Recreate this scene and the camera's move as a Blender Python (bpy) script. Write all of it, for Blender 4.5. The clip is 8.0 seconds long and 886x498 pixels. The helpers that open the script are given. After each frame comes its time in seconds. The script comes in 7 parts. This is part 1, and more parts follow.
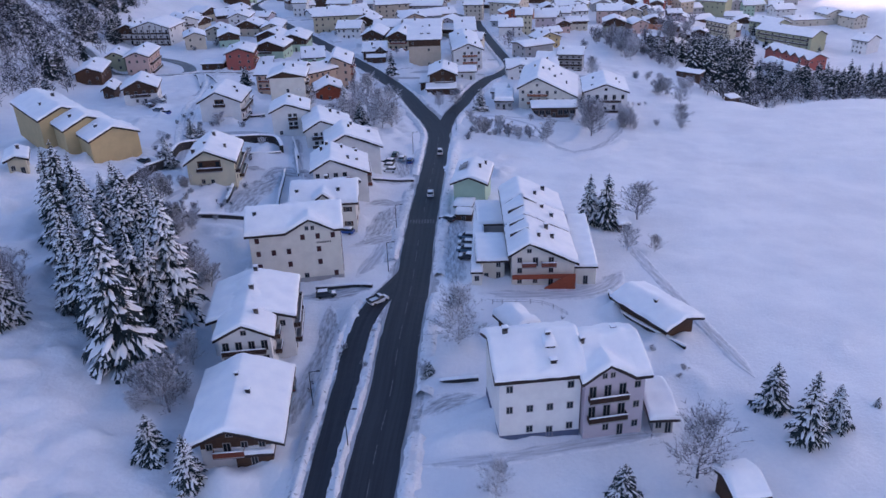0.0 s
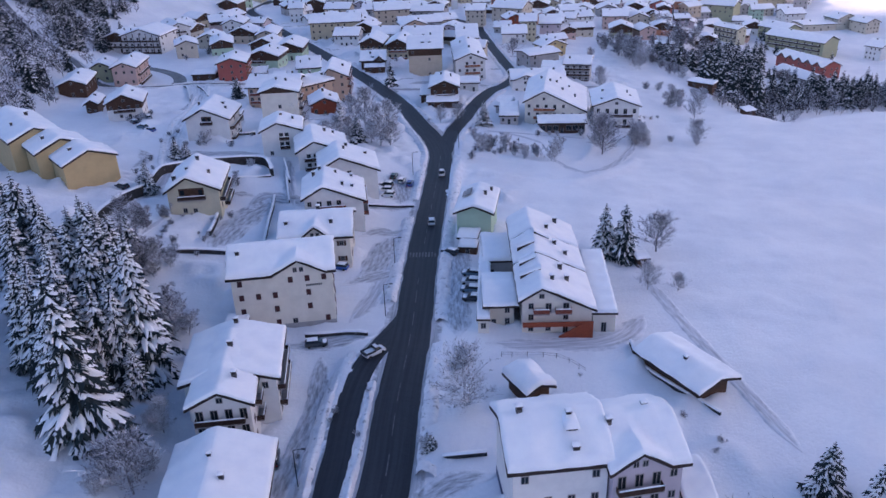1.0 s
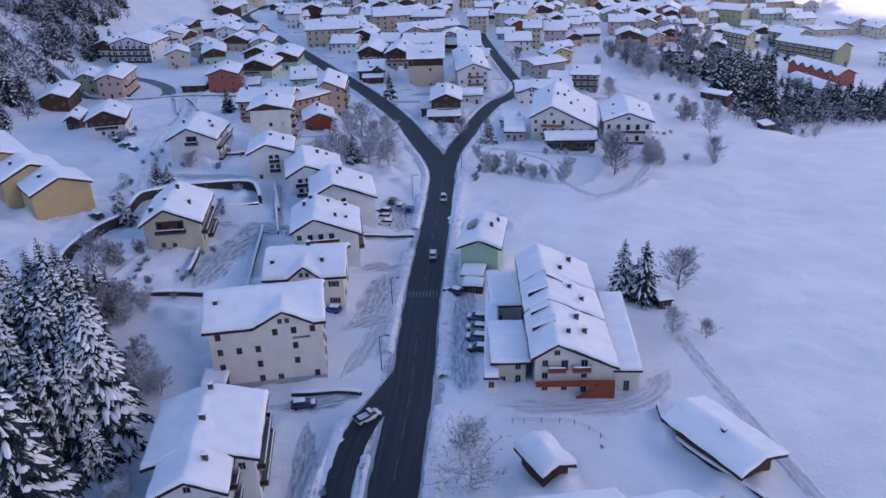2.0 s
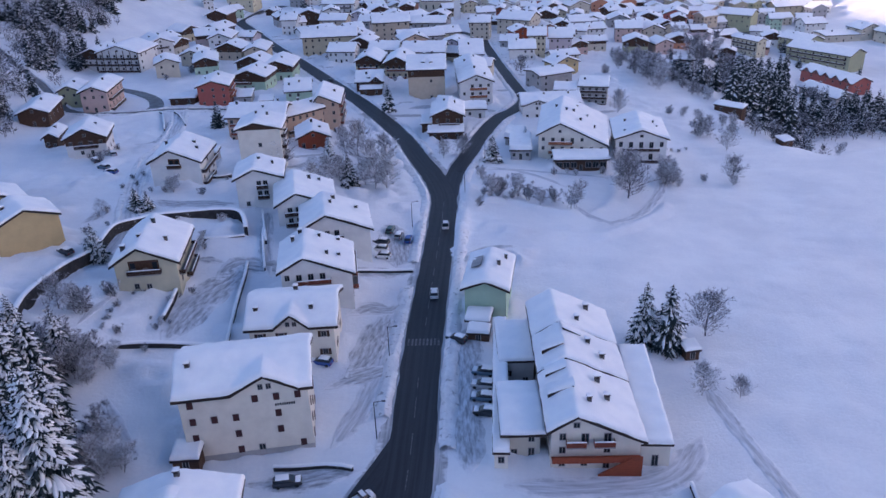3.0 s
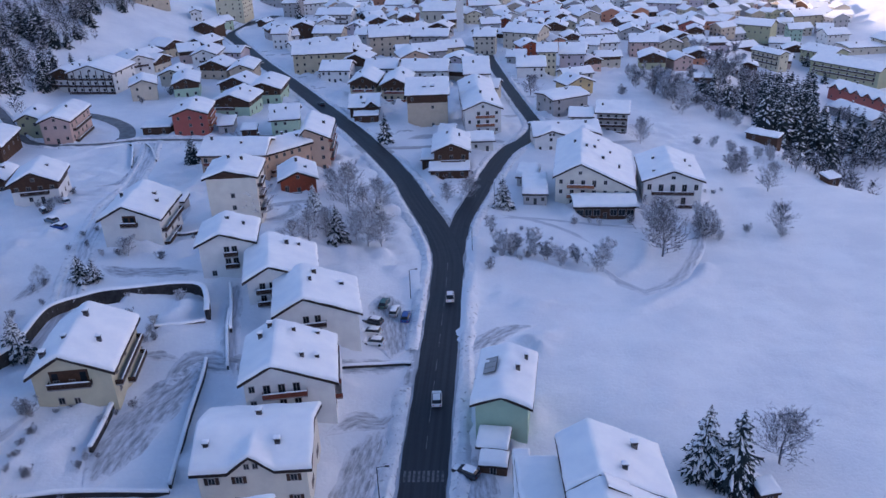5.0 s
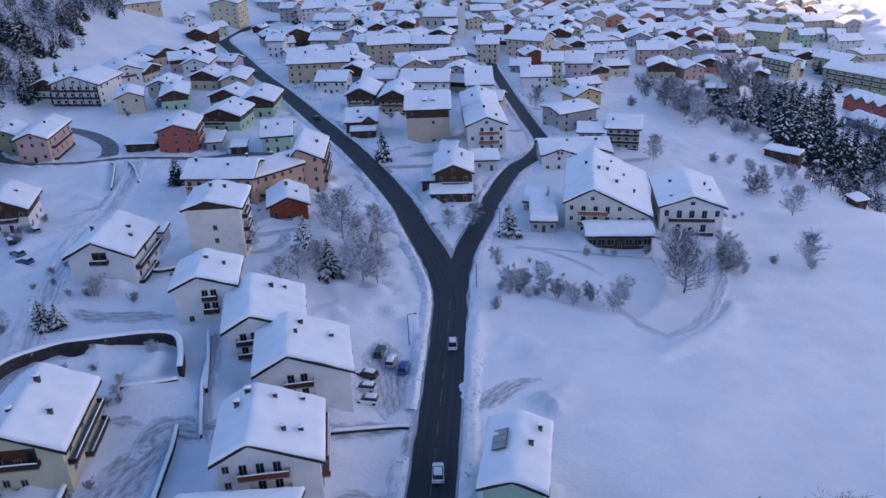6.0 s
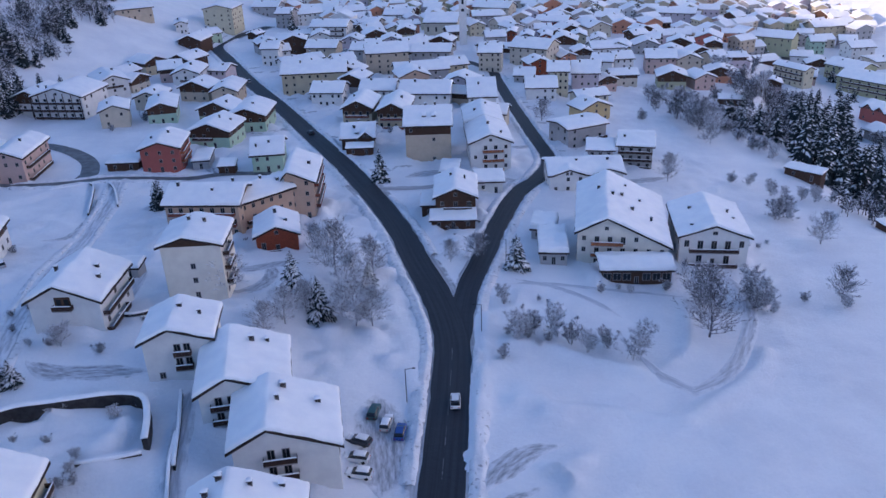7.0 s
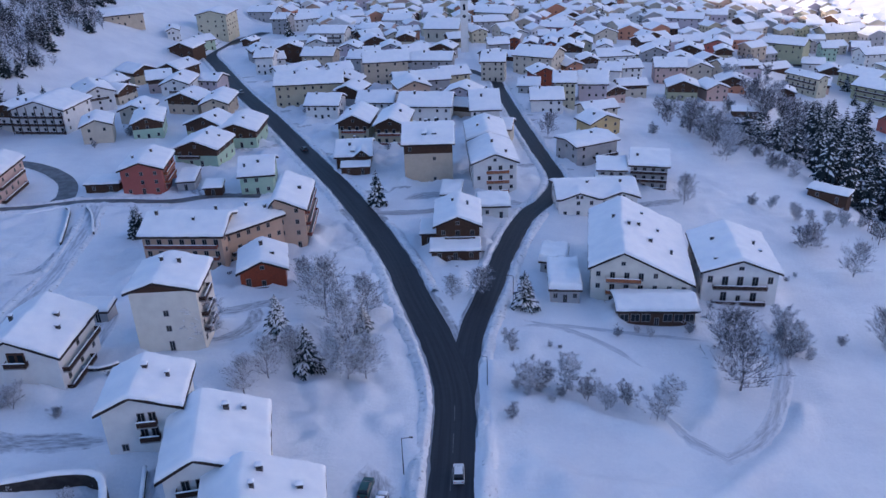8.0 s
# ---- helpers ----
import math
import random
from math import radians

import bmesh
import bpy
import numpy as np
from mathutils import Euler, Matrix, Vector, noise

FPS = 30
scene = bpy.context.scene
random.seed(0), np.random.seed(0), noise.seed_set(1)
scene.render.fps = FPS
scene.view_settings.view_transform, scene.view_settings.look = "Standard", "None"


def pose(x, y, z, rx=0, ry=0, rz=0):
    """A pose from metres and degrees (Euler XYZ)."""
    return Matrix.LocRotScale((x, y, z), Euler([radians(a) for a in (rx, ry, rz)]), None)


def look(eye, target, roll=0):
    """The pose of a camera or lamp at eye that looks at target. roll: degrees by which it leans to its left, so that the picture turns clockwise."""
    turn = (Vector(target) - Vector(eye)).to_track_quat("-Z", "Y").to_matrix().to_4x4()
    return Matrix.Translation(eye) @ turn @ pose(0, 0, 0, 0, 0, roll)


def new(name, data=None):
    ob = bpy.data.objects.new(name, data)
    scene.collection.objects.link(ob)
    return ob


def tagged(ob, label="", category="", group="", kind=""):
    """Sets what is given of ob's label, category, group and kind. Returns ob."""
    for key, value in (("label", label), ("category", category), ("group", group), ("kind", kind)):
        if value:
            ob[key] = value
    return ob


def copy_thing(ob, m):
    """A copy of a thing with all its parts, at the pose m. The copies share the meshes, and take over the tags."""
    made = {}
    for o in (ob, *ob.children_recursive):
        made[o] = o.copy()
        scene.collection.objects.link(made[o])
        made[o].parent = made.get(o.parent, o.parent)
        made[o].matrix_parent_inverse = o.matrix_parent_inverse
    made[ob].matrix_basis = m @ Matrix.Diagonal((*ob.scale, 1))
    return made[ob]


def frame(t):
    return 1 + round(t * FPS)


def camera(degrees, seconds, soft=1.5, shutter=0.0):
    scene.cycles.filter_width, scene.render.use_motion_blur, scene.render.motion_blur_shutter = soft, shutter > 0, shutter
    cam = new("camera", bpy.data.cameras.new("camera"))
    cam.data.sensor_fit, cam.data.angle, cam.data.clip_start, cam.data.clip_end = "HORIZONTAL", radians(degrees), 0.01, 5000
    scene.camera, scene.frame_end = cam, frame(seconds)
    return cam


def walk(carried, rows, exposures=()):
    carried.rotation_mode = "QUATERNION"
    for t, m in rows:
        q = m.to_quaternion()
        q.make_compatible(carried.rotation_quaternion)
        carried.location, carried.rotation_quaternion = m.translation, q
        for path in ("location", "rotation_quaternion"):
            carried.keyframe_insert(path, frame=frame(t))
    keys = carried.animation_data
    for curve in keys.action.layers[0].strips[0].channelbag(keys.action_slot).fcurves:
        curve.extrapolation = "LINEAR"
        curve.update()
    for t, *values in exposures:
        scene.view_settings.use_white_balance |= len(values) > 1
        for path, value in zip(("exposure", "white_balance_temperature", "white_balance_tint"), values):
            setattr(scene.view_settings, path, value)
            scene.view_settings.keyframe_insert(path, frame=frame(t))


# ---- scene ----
EXPOSURES = [(0.0, .74, 5450.0, 24.0), (8.0, .575, 5080.0, 17.0)]
cam = camera(59.00, 8.0)
ROWS = [
    (0.0, -0.000, 0.000, 81.000, 63.951, 1.837, 1.300),
    (0.5, -0.418, 8.955, 81.174, 63.968, 1.854, 1.314),
    (1.0, -0.831, 17.914, 81.342, 63.987, 1.869, 1.328),
    (1.5, -1.239, 26.875, 81.503, 64.007, 1.882, 1.343),
    (2.0, -1.642, 35.839, 81.657, 64.029, 1.893, 1.359),
    (2.5, -2.040, 44.806, 81.804, 64.053, 1.901, 1.375),
    (3.0, -2.433, 53.776, 81.944, 64.079, 1.907, 1.392),
    (3.5, -2.821, 62.750, 82.078, 64.106, 1.911, 1.410),
    (4.0, -3.205, 71.726, 82.205, 64.135, 1.912, 1.428),
    (4.5, -3.583, 80.705, 82.326, 64.165, 1.912, 1.447),
    (5.0, -3.956, 89.686, 82.439, 64.197, 1.909, 1.467),
    (5.5, -4.324, 98.671, 82.546, 64.231, 1.903, 1.487),
    (6.0, -4.688, 107.659, 82.646, 64.267, 1.896, 1.508),
    (6.5, -5.046, 116.650, 82.740, 64.304, 1.886, 1.530),
    (7.0, -5.400, 125.644, 82.826, 64.343, 1.874, 1.552),
    (7.5, -5.748, 134.640, 82.906, 64.383, 1.860, 1.575),
    (8.0, -6.092, 143.640, 82.980, 64.426, 1.844, 1.598),
]
walk(cam, [(t, pose(x, y, z, rx, ry, rz)) for t, x, y, z, rx, ry, rz in ROWS], EXPOSURES)

# ---- sky, sun ----
world = bpy.data.worlds.new("sky")
scene.world = world
world.use_nodes = True
wn = world.node_tree.nodes
sky = wn.new("ShaderNodeTexSky")
sky.sky_type = "NISHITA"
sky.sun_disc = False
SUN_ELEVATION, SUN_AZIMUTH = 15.2, 255.0   # azimuth from +y, clockwise seen from above
sky.sun_elevation, sky.sun_rotation = radians(SUN_ELEVATION), radians(SUN_AZIMUTH)
sky.altitude, sky.air_density, sky.dust_density, sky.ozone_density = 900, 1.0, 1.6, 1.2
wn["Background"].inputs["Strength"].default_value = 0.15
world.node_tree.links.new(sky.outputs["Color"], wn["Background"].inputs["Color"])
sun_data = bpy.data.lights.new("sun", "SUN")
sun_data.energy, sun_data.angle, sun_data.color = 3.9, radians(0.6), (1.0, .69, .45)
sun = new("sun", sun_data)
sa, se = radians(SUN_AZIMUTH), radians(SUN_ELEVATION)
to_sun = Vector((math.sin(sa) * math.cos(se), math.cos(sa) * math.cos(se), math.sin(se)))
sun.matrix_world = look(to_sun * 1000, (0, 0, 0))

# ---- materials ----
def material(name, colour, colour2=None, rough=.8, scale=1.0, fine=14.0, bump=.3, bump_dist=.02, metal=0.0, spots=None, spec=.3):
    """Two tones mixed by broad noise, fine grain on top, bump from both; spots: a third colour in sparse patches."""
    m = bpy.data.materials.new(name)
    m.use_nodes = True
    nt = m.node_tree
    bs = nt.nodes["Principled BSDF"]
    bs.inputs["Roughness"].default_value, bs.inputs["Metallic"].default_value = rough, metal
    bs.inputs["Specular IOR Level"].default_value = spec
    colour2 = colour2 or tuple(c * .82 for c in colour)
    co = nt.nodes.new("ShaderNodeTexCoord")
    big, small = nt.nodes.new("ShaderNodeTexNoise"), nt.nodes.new("ShaderNodeTexNoise")
    for n, s, d in ((big, scale, 4), (small, fine, 6)):
        n.inputs["Scale"].default_value, n.inputs["Detail"].default_value, n.inputs["Roughness"].default_value = s, d, .6
        nt.links.new(co.outputs["Object"], n.inputs["Vector"])
    ramp = nt.nodes.new("ShaderNodeValToRGB")
    ramp.color_ramp.elements[0].position, ramp.color_ramp.elements[1].position = .35, .65
    ramp.color_ramp.elements[0].color, ramp.color_ramp.elements[1].color = (*colour, 1), (*colour2, 1)
    add = nt.nodes.new("ShaderNodeMath")
    add.operation, add.inputs[1].default_value = "MULTIPLY_ADD", .35
    nt.links.new(small.outputs["Fac"], add.inputs[0])
    sub = nt.nodes.new("ShaderNodeMath")
    sub.operation, sub.inputs[1].default_value = "SUBTRACT", .175
    nt.links.new(big.outputs["Fac"], sub.inputs[0])
    nt.links.new(sub.outputs[0], add.inputs[2])
    nt.links.new(add.outputs[0], ramp.inputs["Fac"])
    out = ramp.outputs["Color"]
    if spots:
        sp = nt.nodes.new("ShaderNodeTexNoise")
        sp.inputs["Scale"].default_value, sp.inputs["Detail"].default_value = spots[1], 5
        nt.links.new(co.outputs["Object"], sp.inputs["Vector"])
        r2 = nt.nodes.new("ShaderNodeValToRGB")
        r2.color_ramp.elements[0].position, r2.color_ramp.elements[1].position = spots[2], spots[2] + .1
        mix = nt.nodes.new("ShaderNodeMix")
        mix.data_type = "RGBA"
        nt.links.new(sp.outputs["Fac"], r2.inputs["Fac"])
        nt.links.new(r2.outputs["Color"], mix.inputs["Factor"])
        nt.links.new(out, mix.inputs["A"])
        mix.inputs["B"].default_value = (*spots[0], 1)
        out = mix.outputs["Result"]
    nt.links.new(out, bs.inputs["Base Color"])
    bp = nt.nodes.new("ShaderNodeBump")
    bp.inputs["Strength"].default_value, bp.inputs["Distance"].default_value = bump, bump_dist
    nt.links.new(add.outputs[0], bp.inputs["Height"])
    nt.links.new(bp.outputs["Normal"], bs.inputs["Normal"])
    return m


def planked(name, colour, colour2, board=.16, axis="Z", rough=.75):
    """Timber boarding: bands of slightly different tone with dark joints."""
    m = material(name, colour, colour2, rough, 1.5, 18, .25)
    nt = m.node_tree
    bs = nt.nodes["Principled BSDF"]
    src = bs.inputs["Base Color"].links[0].from_socket
    co = nt.nodes.new("ShaderNodeTexCoord")
    wv = nt.nodes.new("ShaderNodeTexWave")
    wv.bands_direction, wv.wave_profile = axis, "SAW"
    wv.inputs["Scale"].default_value, wv.inputs["Distortion"].default_value = .314 / board / 2, .15
    nt.links.new(co.outputs["Object"], wv.inputs["Vector"])
    r = nt.nodes.new("ShaderNodeValToRGB")
    r.color_ramp.elements[0].color, r.color_ramp.elements[0].position = (.35, .35, .35, 1), 0
    r.color_ramp.elements[1].color, r.color_ramp.elements[1].position = (1, 1, 1, 1), .18
    nt.links.new(wv.outputs["Fac"], r.inputs["Fac"])
    mx = nt.nodes.new("ShaderNodeMix")
    mx.data_type, mx.blend_type = "RGBA", "MULTIPLY"
    mx.inputs["Factor"].default_value = 1
    nt.links.new(src, mx.inputs["A"])
    nt.links.new(r.outputs["Color"], mx.inputs["B"])
    nt.links.new(mx.outputs["Result"], bs.inputs["Base Color"])
    return m


def trodden(name, colour, colour2, lo=.08, hi=.5, snow=(.80, .81, .85), grain=.09, rough=.6):
    """Trodden, driven or slushy snow: streaks run along the way, clean snow creeps in from its ragged edges."""
    m = material(name, snow, tuple(c * .9 for c in snow), rough, .5, 3, .8, .10)
    nt = m.node_tree
    bs = nt.nodes["Principled BSDF"]
    src = bs.inputs["Base Color"].links[0].from_socket
    def node(kind, **kw):
        n = nt.nodes.new(kind)
        for k, v in kw.items():
            n.inputs[k].default_value = v
        return n
    def attribute(which):
        n = nt.nodes.new("ShaderNodeAttribute")
        n.attribute_name = which
        return n.outputs["Fac"]
    def maths(op, a, b):
        n = nt.nodes.new("ShaderNodeMath")
        n.operation = op
        for k, v in enumerate((a, b)):
            if isinstance(v, (int, float)):
                n.inputs[k].default_value = v
            else:
                nt.links.new(v, n.inputs[k])
        return n.outputs[0]
    co = nt.nodes.new("ShaderNodeTexCoord")
    patch = node("ShaderNodeTexNoise", Scale=.42, Detail=6.0, Roughness=.65)
    nt.links.new(co.outputs["Object"], patch.inputs["Vector"])
    xyz = nt.nodes.new("ShaderNodeCombineXYZ")
    nt.links.new(attribute("across"), xyz.inputs[0])
    nt.links.new(maths("MULTIPLY", attribute("along"), grain), xyz.inputs[1])
    lines = node("ShaderNodeTexNoise", Scale=1.5, Detail=4.0, Roughness=.6)
    nt.links.new(xyz.outputs[0], lines.inputs["Vector"])
    cover = nt.nodes.new("ShaderNodeMapRange")
    cover.interpolation_type = "SMOOTHSTEP"
    cover.inputs["From Min"].default_value, cover.inputs["From Max"].default_value = lo, hi
    nt.links.new(maths("ADD", attribute("edge"), maths("MULTIPLY", maths("SUBTRACT", patch.outputs["Fac"], .54), 1.5)), cover.inputs["Value"])
    tone = nt.nodes.new("ShaderNodeValToRGB")
    tone.color_ramp.elements[0].position, tone.color_ramp.elements[1].position = .36, .62
    tone.color_ramp.elements[0].color, tone.color_ramp.elements[1].color = (*colour2, 1), (*colour, 1)
    nt.links.new(lines.outputs["Fac"], tone.inputs["Fac"])
    mx = nt.nodes.new("ShaderNodeMix")
    mx.data_type = "RGBA"
    nt.links.new(cover.outputs["Result"], mx.inputs["Factor"])
    nt.links.new(src, mx.inputs["A"])
    nt.links.new(tone.outputs["Color"], mx.inputs["B"])
    nt.links.new(mx.outputs["Result"], bs.inputs["Base Color"])
    return m


SNOW = material("snow", (.93, .93, .94), (.86, .87, .9), .65, .35, 6, .5, .06, spec=.25)
SNOW_GROUND = material("snow ground", (.84, .85, .88), (.73, .75, .80), .65, .06, 1.5, 1.0, .42, spec=.25)
PLOUGHED = material("ploughed snow", (.86, .86, .88), (.70, .71, .75), .65, .5, 3, .8, .12, spots=((.38, .385, .41), 1.1, .60), spec=.25)
PACKED = trodden("packed snow", (.70, .72, .78), (.40, .42, .47))
CHURNED = trodden("churned snow of a driven yard", (.66, .68, .73), (.27, .28, .31), .0, .45, grain=.2)
SLUSH = trodden("road slush", (.52, .53, .57), (.26, .27, .29), -.22, .16, grain=.04)
WET_LANE = material("wet village lane", (.17, .175, .19), (.08, .083, .09), .5, .4, 3, .5, .05)
ASPHALT = trodden("wet asphalt", (.032, .035, .044), (.017, .019, .026), -.9, -.4, (.05, .053, .06), .02, .6)
PAINT = material("road paint", (.17, .17, .18), (.04, .042, .05), .6, 1.2, 9, .2)
GLASS = bpy.data.materials.new("window glass")
GLASS.use_nodes = True
_g = GLASS.node_tree.nodes["Principled BSDF"]
_g.inputs["Base Color"].default_value, _g.inputs["Roughness"].default_value = (.02, .024, .03, 1), .12
WALLS = {
    "white": material("white render", (.74, .73, .71), (.66, .65, .64), .85, .4, 9),
    "cream": material("cream render", (.56, .51, .42), (.49, .45, .37), .85, .4, 9),
    "ivory": material("ivory render", (.72, .68, .60), (.64, .60, .53), .85, .4, 9),
    "beige": material("beige render", (.52, .44, .34), (.46, .39, .3), .85, .4, 9),
    "yellow": material("yellow render", (.52, .40, .21), (.46, .36, .19), .85, .4, 9),
    "pale": material("pale yellow render", (.57, .53, .39), (.5, .47, .35), .85, .4, 9),
    "peach": material("peach render", (.54, .39, .29), (.48, .35, .26), .85, .4, 9),
    "orange": material("orange render", (.5, .24, .15), (.45, .22, .14), .85, .4, 9),
    "red": material("brick red render", (.38, .12, .10), (.33, .11, .09), .85, .4, 9),
    "pink": material("pink render", (.56, .41, .36), (.5, .37, .33), .85, .4, 9),
    "green": material("pale green render", (.42, .55, .42), (.38, .5, .38), .85, .4, 9),
    "lime": material("lime green render", (.30, .42, .05), (.27, .38, .05), .85, .4, 9),
    "mauve": material("mauve grey render", (.52, .46, .50), (.47, .42, .46), .85, .4, 9),
    "grey": material("grey render", (.40, .39, .39), (.33, .33, .33), .85, .4, 9),
    "ochre": material("ochre render", (.5, .44, .31), (.45, .39, .28), .85, .4, 9),
    "olive": material("olive render", (.40, .40, .26), (.35, .36, .24), .85, .4, 9),
    "wood": planked("dark timber boarding", (.085, .045, .026), (.06, .032, .02)),
    "redwood": planked("red-stained timber", (.30, .07, .03), (.24, .06, .03)),
}
WOOD_DARK = planked("dark balcony timber", (.06, .032, .022), (.04, .022, .016))
WOOD_RED = planked("red-brown balcony timber", (.22, .06, .035), (.17, .05, .03))
WOOD_ORANGE = planked("orange larch timber", (.36, .13, .05), (.3, .11, .05))
EAVES = material("eaves timber", (.045, .03, .025), (.03, .022, .02), .8, 2, 12)
FRAME_WHITE = material("window frame", (.36, .33, .31), (.27, .25, .24), .5, 2, 10)
SHUTTER_RED = material("dark red shutter", (.075, .028, .027), (.06, .024, .024), .7, 2, 10)
SHUTTER_BROWN = material("brown shutter", (.07, .04, .028), (.055, .03, .02), .7, 2, 10)
CONCRETE = material("chimney render", (.36, .35, .34), (.28, .27, .27), .9, 2, 10)
METAL = material("dark metal", (.06, .06, .065), (.04, .04, .045), .45, 2, 10, metal=.6)
STONE = material("rough stone wall", (.05, .047, .047), (.025, .024, .026), .9, .8, 5, .9, .08, spots=((.6, .61, .66), 1.3, .68))
BASE_BLUE = material("blue grey plinth", (.10, .12, .19), (.08, .1, .16), .85, .6, 8)
CHIMNEY = material("sooty chimney render", (.12, .11, .11), (.07, .066, .066), .9, 2, 10)
# wooded slope, kept dark so the unseen hillside returns little light
FOREST = material("wooded mountain slope", (.05, .06, .06), (.10, .11, .12), .9, .02, .3, .9, 3.0, spots=((.42, .44, .5), .05, .62))
BARK = material("bark", (.07, .055, .045), (.045, .036, .03), .95, 2, 10, .5)
NEEDLES = material("spruce needles", (.012, .022, .026), (.023, .035, .039), .8, .8, 5, .2)

# ---- ground heights ----
def smooth01(v):
    v = np.clip(v, 0, 1)
    return v * v * (3 - 2 * v)


def ground(x, y):
    """Height of the valley floor: falls ahead, rises to the left, falls to the river on the right."""
    base = np.interp(y, [-100, 81, 135, 182, 292, 367, 479, 594, 709, 1200], [7.5, 5, 3.0, .3, -3.2, -5.4, -9.5, -13.5, -18, -30])
    dx = -13.5 - x
    k = np.interp(y, [0, 120, 170, 220, 350, 600], [.26, .26, .235, .07, .04, .035])
    start = np.interp(y, [0, 150, 185, 205], [30, 28, 14, 6])
    shelf = np.interp(y, [0, 100, 135, 160, 190, 250, 330], [-1.0, -2.0, -1.8, .2, 1.2, 1.8, .5])
    left = smooth01((dx - 5) / 12) * shelf + k * np.clip(dx - start, 0, 140) + .42 * np.clip(dx - np.interp(y, [300, 370, 420, 470, 560], [146, 146, 171, 171, 148]), 0, 170)
    # terrace above the retaining wall and the white houses
    left = left + 3.9 * smooth01((-34 - x) / 16) * smooth01((y - 198) / 16) * (1 - smooth01((y - 272) / 34)) * (1 - .3 * smooth01((-70 - x) / 20)) * (1 - smooth01((-105 - x) / 30))
    kr = np.interp(y, [0, 120, 170, 250, 320, 420, 580, 800], [-.02, -.02, -.05, -.075, -.08, -.08, -.085, -.06])
    right = kr * np.clip(-dx - 10, 0, np.interp(y, [190, 240, 322, 365], [260, 82, 82, 260]))
    # the meadow ends in a crest; behind it the land drops to the river
    edge = np.interp(y, [300, 345, 375, 420, 470, 560, 620, 700, 760], [110, 106, 101, 104, 114, 132, 150, 180, 220])
    crest = np.interp(x, [100, 118, 135, 160, 220], [300, 303, 312, 318, 312])
    deep = np.interp(y, [300, 360, 520, 600, 700, 800], [11, 14, 15, 13, 8, 6])
    return base + left + right - deep * smooth01(np.minimum(x - edge, y - crest) / 42.0)


# ---- ground sheet and roads ----
def relief(x, y):
    """Drifts and hummocks in the snow."""
    a = noise.noise(Vector((x * .035, y * .035, 1.7))) * .55 + noise.noise(Vector((x * .12, y * .12, 4.2))) * .22
    rough = .14 + .75 * float(smooth01((8 - x) / 20.0)) * float(smooth01((x + 150) / 60.0))
    if y > 335 and 0 < x < 100:
        rough = max(rough, .6 * float(smooth01((y - 335) / 25.0)) * float(smooth01((100 - x) / 30.0)))
    heap = max(0.0, noise.noise(Vector((x * .16, y * .16, 15.1))) - .12) * 3.8 * rough
    return a + heap + noise.noise(Vector((x * .33, y * .33, 8.2))) * rough + noise.noise(Vector((x * .7, y * .7, 3.2))) * rough * .6


def mountain(x, y):
    """The slope on the left climbs to an unseen ridge that shades the village; the far side climbs too, and an unseen
    right slope bounces sunlight.
    """
    # ridge heights set by where its shadow should end
    m = float(np.interp(y, [-200, 150, 400, 900], [300, 287, 226, 200])) * float(smooth01((-x - 230) / 700.0)) + 60 * float(smooth01((y - 900) / 900.0))
    # right valley side, out of view, added to throw warm sunlight back
    return m + 760 * float(smooth01((x - 310) / 640.0))


def catmull(pts, step=3.0):
    out = []
    for i in range(len(pts) - 1):
        p0, p1, p2, p3 = (Vector(pts[max(0, min(len(pts) - 1, i + k))]) for k in (-1, 0, 1, 2))
        n = max(1, int((p2 - p1).length / step))
        for k in range(n):
            t = k / n
            out.append(.5 * (2 * p1 + (p2 - p0) * t + (2 * p0 - 5 * p1 + 4 * p2 - p3) * t * t + (3 * p1 - p0 - 3 * p2 + p3) * t ** 3))
    out.append(Vector(pts[-1]))
    return out


MAIN = catmull([(-14.8, -280), (-14.8, -150), (-14.6, -40), (-14.5, 20), (-14.4, 80), (-13.3, 103), (-13.1, 121), (-12.2, 145), (-12, 178), (-10.6, 222), (-9.9, 245), (-10.2, 262), (-14.0, 280), (-20, 300),
                (-26, 320), (-38, 350), (-50.4, 377.4), (-65.4, 408.2), (-88.6, 456.0), (-112.8, 503.2), (-141.6, 565.4), (-157.7, 600.2), (-161.3, 621.3), (-158.3, 650), (-148.4, 697.4)])
RIGHT = catmull([(-9.4, 255), (-7.0, 281), (-2.6, 302), (2.1, 324.6), (8.8, 349.2), (17, 366), (21.4, 384.9), (18.4, 415.2), (14.5, 450.4), (10.7, 489.1), (8.0, 517.9), (4.6, 544.0), (-16.3, 577.3)])
SERVICE = catmull([(-15.5, -60), (-18.5, -35), (-21.0, -5), (-21.3, 40), (-21.2, 79), (-21.2, 94), (-21.1, 106), (-21.2, 120), (-19.8, 132), (-16.4, 142), (-13.5, 150)])
LOOP = catmull([(-262, 462), (-218, 411), (-198, 388), (-176, 366), (-161, 351), (-148, 346), (-134, 348), (-120, 354), (-107, 355), (-95, 355.5), (-84, 361), (-70, 362)])
LOOP_UP = catmull([(-128, 350), (-127.5, 358), (-132.7, 370), (-144, 382), (-159, 389.7), (-175, 386)])
CROSS = catmull([(-38, 349), (-28, 350), (-17, 353.5)])
LANE = catmull([(-81.9, 201.8), (-81.2, 211.7), (-89.6, 238.1), (-97.3, 267.6), (-109, 327), (-116, 352)])
TRACK = catmull([(24.5, 263), (27.8, 255), (30.4, 249), (34.8, 245.2), (39.2, 248), (45.2, 254.5), (51.2, 266), (54.6, 274), (57, 285), (56, 296), (51, 301)])
